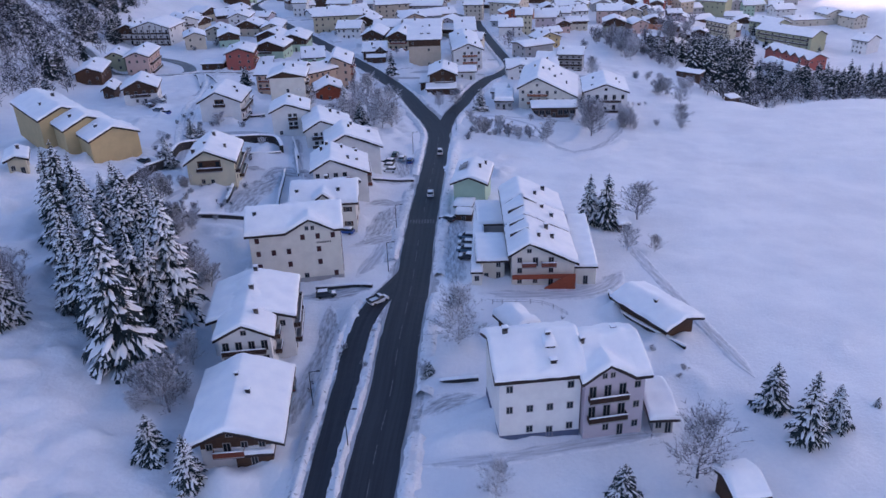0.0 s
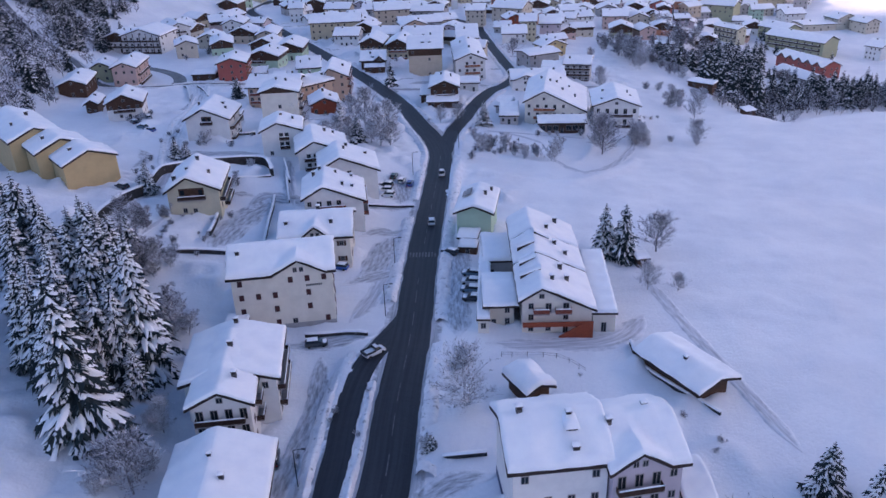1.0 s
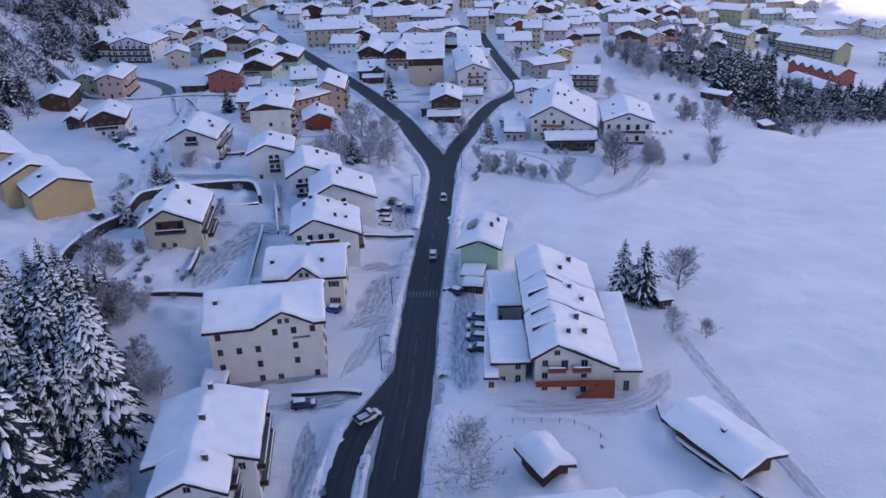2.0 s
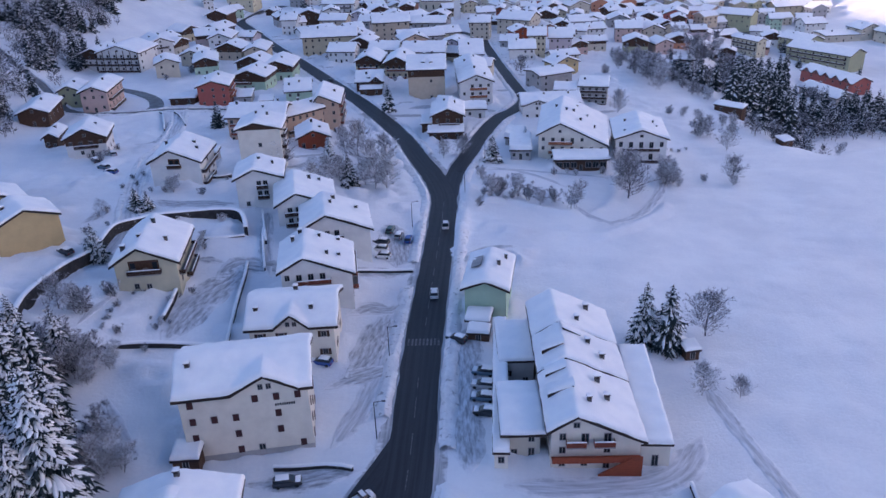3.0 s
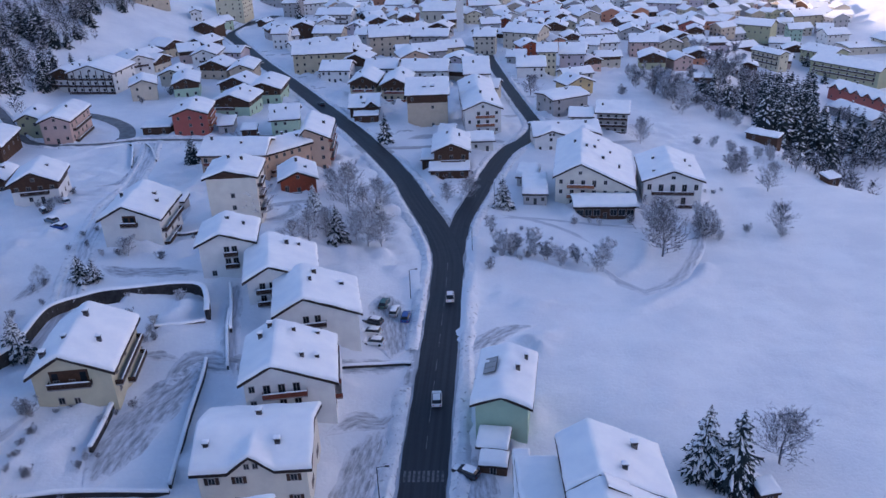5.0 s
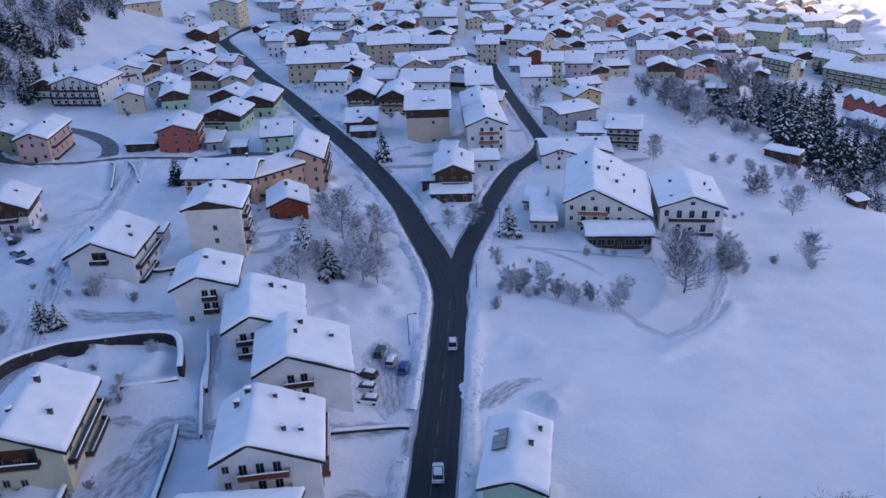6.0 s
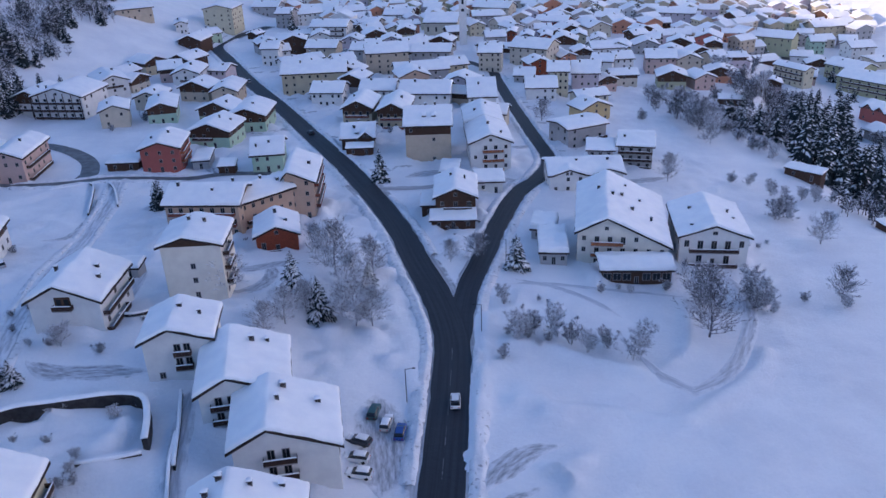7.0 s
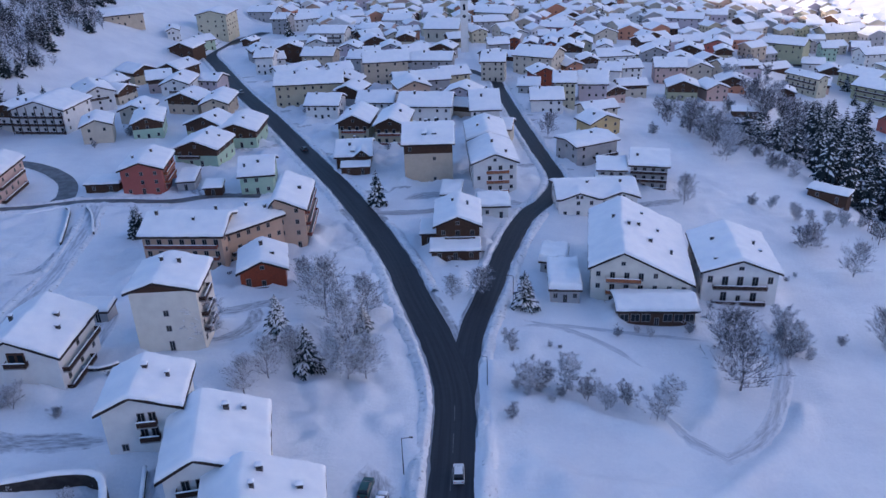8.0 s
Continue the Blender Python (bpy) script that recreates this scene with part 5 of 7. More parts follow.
house("grey apartment house with snow-covered roof", 7.3, 703.5, 2.7, 21.6, 15.6, 8.0, "s", "grey",n=3,cols=5, chim=((-4.3, 6.2), (5.4, 9.4),), res=1.6)
house("white apartment row with snow-covered roof", -121.7, 705.5, 26.5, 23.7, 15.6, 8.0, "s", "white",n=3,cols=6, chim=((-4.7, 6.2), (5.9, 9.4),), res=1.6)
house("ochre sunlit apartment house", 273.7, 750.8, 9.9, 28.6, 17.9, 9.5, "s", "ochre",n=3,cols=5,side="L", chim=((-5.4, 8.5),), res=1.6)
house("white apartment row with snow-covered roof", -92.8, 721.6, 15.8, 22.5, 15.6, 8.0, "s", "white",n=3,cols=6, chim=((-4.5, 6.2), (5.6, 9.4),), res=1.6)
house("white gabled houses with snow-covered roof", -58.7, 717.9, -9.5, 21.7, 18.2, 6.0, "s", "white",n=2,cols=5, chim=((-4.3, 7.3), (5.4, 10.9),), res=1.6)
house("cream apartment house with snow-covered roof", 10.6, 742.1, -24.8, 30.4, 18.2, 9.0, "s", "cream",n=3,cols=6, chim=((-6.1, 7.3), (7.6, 10.9),), res=1.6)
house("blue-glazed hall with snow-covered roof", -162.9, 745.9, -10.3, 22.3, 16.9, 7.0, "s", "grey",n=2,cols=6, chim=((-4.5, 6.8), (5.6, 10.1),), res=1.6)
house("row of dark gabled houses", 154.1, 758.3, -23.3, 32.1, 16.9, 8.0, "s", "mauve",n=3,cols=6,side="L", chim=((-6.4, 6.8), (8.0, 10.1),), res=1.6)
build_ground()
strip("road", MAIN, 5.6, SLUSH, .10, "grey slush verge along the main road", "road", .9)
strip("road", RIGHT, 3.4, SLUSH, .09, "grey slush verge along the side road", "road", .8)
strip("road", SERVICE, 2.8, SLUSH, .09, "grey slush verge along the slip road", "road", .7)
strip("road", MAIN, 3.6, ASPHALT, .16, "wet dark asphalt main road cleared of snow", "road", .5)
strip("road", RIGHT, 2.7, ASPHALT, .13, "wet asphalt side road cleared of snow", "road", .5)
strip("road", SERVICE, 2.2, ASPHALT, .13, "asphalt slip road beside the main road", "road", .4)
strip("road", LOOP, 1.9, WET_LANE, .12, "slushy village lane", "road", .5)
strip("road", LOOP_UP, 2.8, WET_LANE, .11, "slushy village lane bend", "road", .5)
strip("road", CROSS, 1.7, SLUSH, .12, "slushy connecting lane", "road", .5)
strip("road", LANE, 1.6, PACKED, .18, "lane of packed snow", "road", .5)
strip("road", TRACK, 1.7, PACKED, .2, "curved track of packed snow", "road", .6, 7, 0.0, .2, True)


def stretch(path, y0, y1):
    return [p for p in path if y0 <= p.y <= y1]


BANK = "ploughed snow bank along the road"
berm(stretch(MAIN, -20, 127), -1, 4.0, .8, 1.2, "snow-covered island between two roads")
berm(stretch(MAIN, 154, 205), -1, 3.9, .7, 2.0, BANK)
berm(stretch(MAIN, 216, 345), -1, 3.9, .8, 2.0, BANK)
berm(stretch(MAIN, 352, 640), -1, 3.9, .6, 1.6, BANK)
berm(stretch(MAIN, -280, 94), 1, 3.9, .8, 2.0, BANK)
berm(stretch(MAIN, 101, 140), 1, 3.9, .8, 2.0, BANK)
berm(stretch(MAIN, 146, 256), 1, 3.9, .8, 2.0, BANK)
berm(stretch(MAIN, 297, 344), 1, 3.9, .7, 1.6, BANK)
berm(stretch(MAIN, 356, 640), 1, 3.9, .6, 1.6, BANK)
berm(stretch(RIGHT, 297, 540), -1, 3.0, .6, 1.5, BANK)
berm(stretch(RIGHT, 268, 540), 1, 3.0, .7, 1.6, BANK)
berm(stretch(SERVICE, -20, 138), -1, 2.7, .8, 1.6, BANK)
for s in (-1, 1):
    berm([p for p in LOOP[1:-8] if p.x > -205], s, 1.8, .6, 1.3, BANK)
    berm(LANE, s, 1.5, .35, 1.2, BANK)
# ---- trees ----
def raw_mesh(name, verts, faces, mats, index=None, smooth=False):
    me = bpy.data.meshes.new(name)
    me.from_pydata(verts, [], faces)
    for m in mats:
        me.materials.append(m)
    if index:
        me.polygons.foreach_set("material_index", index)
    if smooth:
        me.shade_smooth()
    return me


def tube(V, F, a, b, r0, r1, n=4):
    """A tapered limb from a to b."""
    q = (b - a).to_track_quat("Z", "Y")
    k = len(V)
    for p, r in ((a, r0), (b, r1)):
        for i in range(n):
            t = 2 * math.pi * i / n
            V.append(tuple(p + q @ Vector((r * math.cos(t), r * math.sin(t), 0))))
    for i in range(n):
        j = (i + 1) % n
        F.append((k + i, k + j, k + n + j, k + n + i))


def spruce_meshes(seed, levels=27, load=.75, slim=1.0, fine=True):
    """A spruce 20 m high: trunk, whorls of drooping needle fronds, narrow ridges of snow lying on the boughs."""
    rng = random.Random(seed)
    H = 20.0
    V, F = [], []
    tube(V, F, Vector((0, 0, -1.5)), Vector((0, 0, H * .55)), .30, .15, 7)
    tube(V, F, Vector((0, 0, H * .55)), Vector((0, 0, H)), .15, .02, 5)
    trunk = raw_mesh("trunk", V, F, [BARK])
    V, F, SV, SF = [], [], [], []
    for lv in range(levels):
        f = lv / (levels - 1)
        z = H * (.04 + .94 * f ** .92)
        R = slim * 3.9 * (1 - f) ** .78 * (1 + .2 * rng.uniform(-1, 1)) + .25
        count = (6 if fine else 5) + int(4 * (1 - f))
        a0 = rng.random() * 6.28
        for b in range(count):
            if rng.random() < .08:
                continue
            ang = a0 + b * 6.283 / count + rng.uniform(-.3, .3)
            L = R * rng.uniform(.62, 1.22)
            out, side = Vector((math.cos(ang), math.sin(ang), 0)), Vector((-math.sin(ang), math.cos(ang), 0))
            droop = rng.uniform(.34, .62) + .16 * (1 - f)
            zb = z + rng.uniform(-.25, .25)
            def spine(s, sway=0.0):
                return Vector((0, 0, zb)) + out * (L * s) + side * (sway * L * s * s) + Vector((0, 0, L * (.14 * s - droop * s * s + .14 * s ** 4)))
            n = (5 if L > 1.2 else 3) if fine else 3
            for i in range(n):
                s0, s1 = i / n, (i + 1.25) / n
                p0, p1 = spine(s0), spine(min(s1, 1.08))
                wd = L * (.30 if fine else .42) * (1 - .55 * s0) + .12
                for sg in (-1, 1):
                    tip = spine(min(s0 + .36, 1.15)) + side * sg * wd * rng.uniform(.7, 1.35) - Vector((0, 0, wd * rng.uniform(.3, .9)))
                    k = len(V)
                    V += [tuple(p0), tuple(p1), tuple(tip)]
                    F.append((k, k + 1, k + 2))
                    low = p0.lerp(p1, .5) - Vector((0, 0, wd * rng.uniform(.5, 1.0))) + side * sg * .1
                    k = len(V)
                    V += [tuple(p0), tuple(p1), tuple(low)]
                    F.append((k, k + 1, k + 2))
            for sway in ((0, .34, -.34) if fine and L > .8 else (0,)):
                if rng.random() > load * (1 if sway == 0 else .75):
                    continue
                # a narrow ridge of snow along the bough or one of its side twigs
                s0, s1 = rng.uniform(.15, .45) + abs(sway) * .4, rng.uniform(.8, 1.06)
                m = 4 if fine else 3
                for i in range(m + 1):
                    q = s0 + (s1 - s0) * i / m
                    wd = (L * (.10 if sway == 0 else .07) + .09) * (1 if fine else 1.3) * math.sin(math.pi * (.14 + .76 * i / m)) * rng.uniform(.6, 1.4)
                    th = (.07 + .03 * L) * (0 if i in (0, m) else rng.uniform(.7, 1.4))
                    c = spine(q, sway) - Vector((0, 0, abs(sway) * L * q * .25 - .05))
                    k = len(SV)
                    SV.extend([tuple(c - side * wd - Vector((0, 0, wd * .6))), tuple(c + Vector((0, 0, th))), tuple(c + side * wd - Vector((0, 0, wd * .6)))])
                    if i:
                        SF.extend([(k - 3 + j, k - 2 + j, k + 1 + j, k + j) for j in range(2)])
    return trunk, raw_mesh("crown", V, F, [NEEDLES]), raw_mesh("crown_snow", SV, SF, [SNOW], smooth=True)


def frosted(name, bark, amount):
    """Bark with snow lying on what faces up."""
    m = material(name, bark, tuple(c * .7 for c in bark), .9, 2, 10)
    nt = m.node_tree
    bs = nt.nodes["Principled BSDF"]
    src = bs.inputs["Base Color"].links[0].from_socket
    ge, sx, mr, mx = (nt.nodes.new(k) for k in ("ShaderNodeNewGeometry", "ShaderNodeSeparateXYZ", "ShaderNodeMapRange", "ShaderNodeMix"))
    mx.data_type = "RGBA"
    mr.inputs["From Min"].default_value, mr.inputs["From Max"].default_value = amount, amount + .25
    nt.links.new(ge.outputs["Normal"], sx.inputs[0])
    nt.links.new(sx.outputs["Z"], mr.inputs["Value"])
    nt.links.new(mr.outputs["Result"], mx.inputs["Factor"])
    nt.links.new(src, mx.inputs["A"])
    mx.inputs["B"].default_value = (.8, .81, .86, 1)
    nt.links.new(mx.outputs["Result"], bs.inputs["Base Color"])
    return m


TWIGS = frosted("bare twigs", (.17, .165, .185), .34)
RIME = frosted("rimed twigs", (.25, .25, .27), -.05)
THICKET = frosted("dark wet twigs", (.05, .055, .07), .5)


def bare_mesh(seed, stems=1, boughs=40, wide=.36, H=10.0, thick=.2):
    """A leafless crown: limbs rise from the stem all the way up, each with side shoots and fine twigs."""
    rng = random.Random(seed)
    V, F = [], []
    def wild(k):
        return Vector((rng.uniform(-k, k), rng.uniform(-k, k), rng.uniform(-k * .6, k)))
    def blade(a, b, w):
        q = (b - a).cross(wild(1.0) + Vector((0, 0, .2))).normalized() * w
        k = len(V)
        V.extend([tuple(a - q), tuple(a + q), tuple(b)])
        F.append((k, k + 1, k + 2))
    for st in range(stems):
        lean = wild(.42) if stems > 1 else wild(.05)
        root = Vector((rng.uniform(-.9, .9), rng.uniform(-.9, .9), -.4)) if stems > 1 else Vector((0, 0, -.6))
        top = H * (rng.uniform(.72, 1.0) if stems > 1 else 1.0)
        def stem(f):
            return root + Vector((lean.x * top * f, lean.y * top * f, top * f)) + Vector((math.sin(f * 5 + st) * .018, math.cos(f * 4 + seed) * .018, 0)) * top
        for k in range(8):
            tube(V, F, stem(k / 8), stem((k + 1) / 8), thick * (1 - k / 8.4), thick * (1 - (k + 1) / 8.4), 5)
        count = boughs // stems
        for b in range(count):
            f = .13 + .84 * (b + rng.random()) / count
            ang = b * 2.4 + rng.uniform(-.5, .5)
            L = H * wide * (math.sin(math.pi * (.2 + .74 * f)) ** .7) * rng.uniform(.7, 1.15) * (.62 if stems > 1 else 1)
            el = .35 + .75 * f + rng.uniform(-.2, .2)
            d = Vector((math.cos(ang) * math.cos(el), math.sin(ang) * math.cos(el), math.sin(el)))
            p, r = stem(f), thick * .42 * (1 - f * .7)
            line = [p]
            for k in range(3):
                d = (d + wild(.22) + Vector((0, 0, .1))).normalized()
                q = p + d * L / 3
                tube(V, F, p, q, r, r * .6, 3)
                p, r = q, r * .6
                line.append(p)
            for k in range(11):
                t = .2 + .8 * rng.random()
                a = line[int(t * 2.999)].lerp(line[int(t * 2.999) + 1], t * 2.999 % 1)
                e = (d + wild(.95)).normalized() * L * rng.uniform(.25, .5) * (1.25 - .5 * t)
                blade(a, a + e, H * .0052)
                for _ in range(7):
                    c = a + e * rng.uniform(.25, 1)
                    blade(c, c + (e.normalized() + wild(.9)).normalized() * H * rng.uniform(.04, .1), H * .0036)
    return V, F


def tree_thing(name, label, meshes, parts, category="tree"):
    root = new(name)
    tagged(root, label, category)
    if len(meshes) == 1:
        bpy.data.objects.remove(root)
        return tagged(new(name, meshes[0]), label, category)
    for n, me in zip(parts, meshes):
        o = new(n, me)
        o.parent = root
    return root


LABEL = "tall dark spruce with snow lying on its boughs"
KINDS = ("trunk", "crown", "crown_snow")
SPRUCES = [tree_thing("spruce", LABEL, spruce_meshes(s, lv, ld, sl), KINDS) for s, lv, ld, sl in ((3, 32, .85, 1.15), (8, 29, .6, 1.25), (21, 30, .72, 1.05))]
SPRUCES_FAR = [tree_thing("spruce", LABEL, spruce_meshes(s, lv, ld, sl, False)[1:], KINDS[1:]) for s, lv, ld, sl in ((31, 20, .62, 1.1), (32, 18, .45, 1.15), (33, 19, .5, 1.0))]
BARES = []
for s, st, dp, sp, th, mt in ((4, 1, 52, .56, .19, TWIGS), (9, 1, 56, .42, .16, RIME), (15, 7, 77, .5, .07, TWIGS), (16, 6, 66, .46, .07, RIME)):
    V, F = bare_mesh(s, st, dp, sp, 10.0, th)
    split = []
    for sides in (4, 3):
        kept = [f for f in F if len(f) == sides]
        order = {v: i for i, v in enumerate(dict.fromkeys(q for f in kept for q in f))}
        split.append(raw_mesh("trunk" if sides == 4 else "crown", [V[v] for v in order], [tuple(order[q] for q in f) for f in kept], [mt]))
    BARES.append(tree_thing("bare_tree" if st == 1 else "shrub", ("leafless tree" if st == 1 else "leafless shrub") + (" white with rime standing in the snow" if mt is RIME else " with dark twigs standing in the snow"),
                            split if st == 1 else [raw_mesh("crown", V, F, [mt])], ("trunk", "crown"), "tree" if st == 1 else "shrub"))
used = set()


def plant(kinds, k, x, y, h, unit, wide=1.0, group=""):
    rng = random.Random(int(x * 31 + y * 17))
    m = pose(x, y, float(ground(x, y)) + mountain(x, y), 0, 0, rng.uniform(0, 360)) @ Matrix.Diagonal((h / unit * wide, h / unit * wide, h / unit, 1))
    src = kinds[k]
    if src.name in used:
        ob = copy_thing(src, m @ Matrix.Diagonal((1 / src.scale.x, 1 / src.scale.y, 1 / src.scale.z, 1)))
    else:
        used.add(src.name)
        ob = src
        ob.matrix_basis = m
    if group:
        ob["group"] = group
    return ob


def spruce(x, y, h, k=0, group=""):
    wide = min(1.5, max(.8, (14.0 / h) ** .4))
    return plant(SPRUCES if y < 300 else SPRUCES_FAR, k % 3, x, y, h, 20.0, wide, group)


def bare(x, y, h, k=0):
    return plant(BARES, k % 2, x, y, h, 10.0, 1.22)


def shrub(x, y, h, k=0):
    return plant(BARES, 2 + k % 2, x, y, h, 10.0, 1.3)


spruce(-90.7, 156.1, 16.4, 0)
spruce(-88.0, 155.4, 18.8, 1)
spruce(-84.2, 154.2, 17.5, 2)
spruce(-72.7, 124.6, 18.4, 3)
spruce(-58.6, 109.5, 28.9, 4)
spruce(-62.8, 116.3, 21.0, 5)
spruce(-56.1, 128.8, 26.5, 6)
spruce(-72.1, 149.1, 19.5, 7)
spruce(-60.4, 133.9, 21.9, 8)
spruce(-55.5, 121.7, 9.6, 9)
spruce(-47.2, 89.2, 8.1, 10)
spruce(-40.1, 84.0, 9.6, 11)
spruce(-81.9, 200.7, 8.7, 12)
spruce(-85.7, 231.9, 6.3, 13)
spruce(-82.7, 231.8, 5.4, 14)
spruce(-78.9, 155.2, 13.9, 15)
spruce(-67.5, 142.9, 20.1, 16)
spruce(-75.5, 139.6, 17.4, 17)
spruce(-80.5, 115.2, 13.3, 18)
spruce(46.6, 100.2, 8.7, 19)
spruce(48.4, 91.4, 12.9, 20)
spruce(54.1, 95.3, 8.0, 21)
spruce(19.9, 80.4, 5.4, 22)
spruce(63.0, 100.3, 2.1, 23)
spruce(30.3, 182.7, 13.3, 24)
spruce(34.3, 180.4, 14.2, 25)
spruce(-93.4, 328.7, 9.3, 26)
spruce(-34.1, 356.5, 11.3, 27)
spruce(4.9, 294.4, 9.4, 28)
spruce(-94.6, 328.9, 8.4, 29)
spruce(-43.3, 269.9, 11.2, 30)
spruce(-37.4, 264.9, 9.8, 31)
spruce(-195.1, 463.5, 9.3, 32)
spruce(-191.1, 473.8, 7.2, 33)
spruce(-185.0, 471.2, 8.4, 34)
spruce(-128.1, 679.8, 14.8, 35)
spruce(-73.6, 665.2, 18.0, 36)
spruce(-78.4, 650.8, 10.6, 37)
spruce(-79.4, 682.5, 11.2, 38)
spruce(95.4, 764.6, 15.5, 39)
spruce(126.9, 763.8, 18.0, 40)
spruce(89.7, 755.2, 13.7, 41)
spruce(-29.0, 281.1, 6.0, 42)
spruce(-7.2, 107.9, 3.6, 43)
plant(BARES, 1, -2.3, 118.7, 11.0, 10.0, 1.35)
bare(30.7, 83.6, 9.5, 46)
bare(3.0, 79.5, 6.0, 47)
bare(-52.7, 102.4, 5.6, 48)
bare(-55.7, 138.8, 7.1, 49)
bare(-48.9, 100.5, 8.8, 50)
bare(-49.0, 113.9, 5.9, 51)
bare(43.2, 186.4, 8.6, 52)
bare(36.3, 164.2, 6.2, 53)
bare(42.8, 164.0, 3.7, 54)
bare(43.3, 265.8, 11.5, 54)
bare(45.5, 279.5, 9.5, 54)
bare(59.8, 281.5, 6.5, 57)
bare(88.0, 318.3, 9.0, 57)
bare(80.0, 287.0, 7.0, 58)
bare(58.3, 367.3, 9.2, 59)
bare(-43.2, 295.7, 8.4, 61)
bare(-37.2, 286.0, 13.1, 61)
bare(-32.3, 277.3, 9.7, 63)
bare(-29.0, 287.4, 9.2, 63)
bare(-29.7, 262.7, 10.0, 65)
bare(-26.2, 263.7, 8.7, 65)
bare(-32.9, 266.4, 7.5, 67)
bare(-42.7, 258.2, 8.1, 67)
bare(-40.0, 264.8, 7.4, 69)
bare(-45.3, 252.1, 6.9, 69)
bare(23.7, 439.4, 7.9, 70)
bare(-56.8, 267.2, 9.8, 71)
bare(-4.7, 300.3, 5.8, 72)
bare(-11.1, 297.7, 5.7, 73)
bare(-85.6, 204.7, 2.4, 74)
bare(-74.9, 176.3, 5.7, 75)
bare(-78.5, 176.9, 5.7, 76)
shrub(3.0, 262.4, 7.4, 77)
shrub(6.2, 263.6, 5.6, 78)
shrub(10.9, 264.0, 6.2, 79)
shrub(14.1, 260.7, 4.9, 80)
shrub(17.3, 258.3, 5.5, 81)
shrub(21.1, 259.6, 4.3, 82)
shrub(25.1, 254.8, 8.3, 83)
shrub(44.8, 279.4, 9.9, 84)
shrub(60.1, 286.7, 7.6, 85)
shrub(79.6, 369.2, 3.7, 86)
shrub(84.2, 367.4, 4.6, 87)
shrub(82.8, 337.4, 7.5, 88)
shrub(87.6, 338.1, 6.7, 89)
shrub(66.3, 448.3, 5.1, 90)
shrub(84.2, 443.6, 14.0, 91)
shrub(87.7, 436.2, 14.0, 92)
shrub(86.3, 417.4, 12.7, 93)
shrub(83.0, 456.2, 14.0, 94)
shrub(131.2, 551.3, 14.0, 95)
shrub(131.3, 525.1, 14.0, 96)
shrub(145.3, 541.6, 14.0, 97)
shrub(123.1, 489.2, 14.0, 98)
shrub(-7.2, 108.3, 3.4, 99)
shrub(-18.5, 112.0, 1.2, 100)
shrub(-18.1, 123.6, 1.2, 101)
shrub(-81.3, 116.9, 9.1, 102)
shrub(-52.8, 99.2, 4.4, 103)
shrub(-47.8, 105.5, 3.4, 104)
shrub(123.7, 313.6, 5.0, 105)
shrub(-70.6, 164.9, 4.3, 106)
shrub(-73.9, 162.5, 5.4, 107)
shrub(-72.0, 184.4, 3.4, 108)
spruce(-79.6, 137.8, 18.4, 115)
spruce(-69.4, 121.8, 18.3, 116)
spruce(-70.0, 130.7, 20.2, 117)
spruce(-64.3, 123.9, 16.4, 118)
spruce(-61.6, 125.0, 18.7, 119)
spruce(-58.9, 126.2, 18.8, 120)
spruce(-67.0, 136.9, 20.7, 121)
spruce(-72.1, 141.0, 18.7, 122)
spruce(-79.9, 148.5, 17.9, 123)
spruce(-85.0, 146.3, 16.4, 124)
spruce(-62.9, 142.2, 16.7, 125)
spruce(-65.5, 118.2, 18.6, 126)
spruce(-59.7, 115.5, 14.7, 127)
spruce(-63.1, 133.7, 17.1, 128)
spruce(-75.7, 133.0, 15.7, 129)
shrub(-52.7, 109.0, 4.6, 130)
shrub(-51.7, 114.7, 3.6, 131)
shrub(-52.8, 103.9, 3.9, 132)
shrub(-50.5, 119.0, 3.6, 133)
shrub(-49.1, 103.5, 3.4, 134)
shrub(-58.3, 139.2, 4.5, 135)
shrub(-84.8, 124.0, 8.2, 136)
shrub(-87.4, 130.2, 6.1, 137)
spruce(-75.5, 154.3, 17.4, 138)
spruce(-69.8, 152.2, 16.4, 139)
spruce(-70.2, 160.3, 11.8, 140)
spruce(-76.7, 160.3, 12.7, 141)
spruce(-66.7, 143.5, 17.6, 142)
shrub(-68.8, 162.9, 5.6, 143)
shrub(-66.2, 162.2, 5.6, 144)
shrub(-63.6, 161.6, 5.0, 145)
shrub(-68.3, 158.8, 7.6, 146)
shrub(-65.4, 157.1, 5.5, 147)
shrub(-73.3, 164.5, 6.7, 148)
# wooded river bank behind the crest of the meadow
rng = random.Random(11)
BANK_TREES = "spruces on the river bank"
placed = 0
while placed < 74:                        # the tall stand beside the long shed
    t, off = rng.random(), rng.uniform(-.7, .7)
    x, y = 124 + 47 * t + 17 * off, 388 + 135 * t - 9 * off
    if math.hypot(x - 121, y - 495) > 24:
        spruce(x, y, rng.uniform(16, 23), placed, BANK_TREES)
        placed += 1
for x, y, h in ((104, 452, 13), (107, 446, 15), (112, 440, 14), (118, 436, 15), (123, 428, 16), (126, 421, 15)):
    spruce(x, y, h, int(h), BANK_TREES)
for i in range(66):                        # looser spruces below the crest
    x = 136 + 130 * rng.random()
    spruce(x, 400 + (x - 138) * .33 + 38 * rng.random() ** 1.4, rng.uniform(9, 17), i, BANK_TREES)
# the mound and its hut
house("low hut under deep snow on a mound", 116.0, 488.0, -10.0, 12.0, 9.0, 3.0, "s", "wood", n=1, cols=2, side=None, rise=1.0, doors=0, res=1.6)


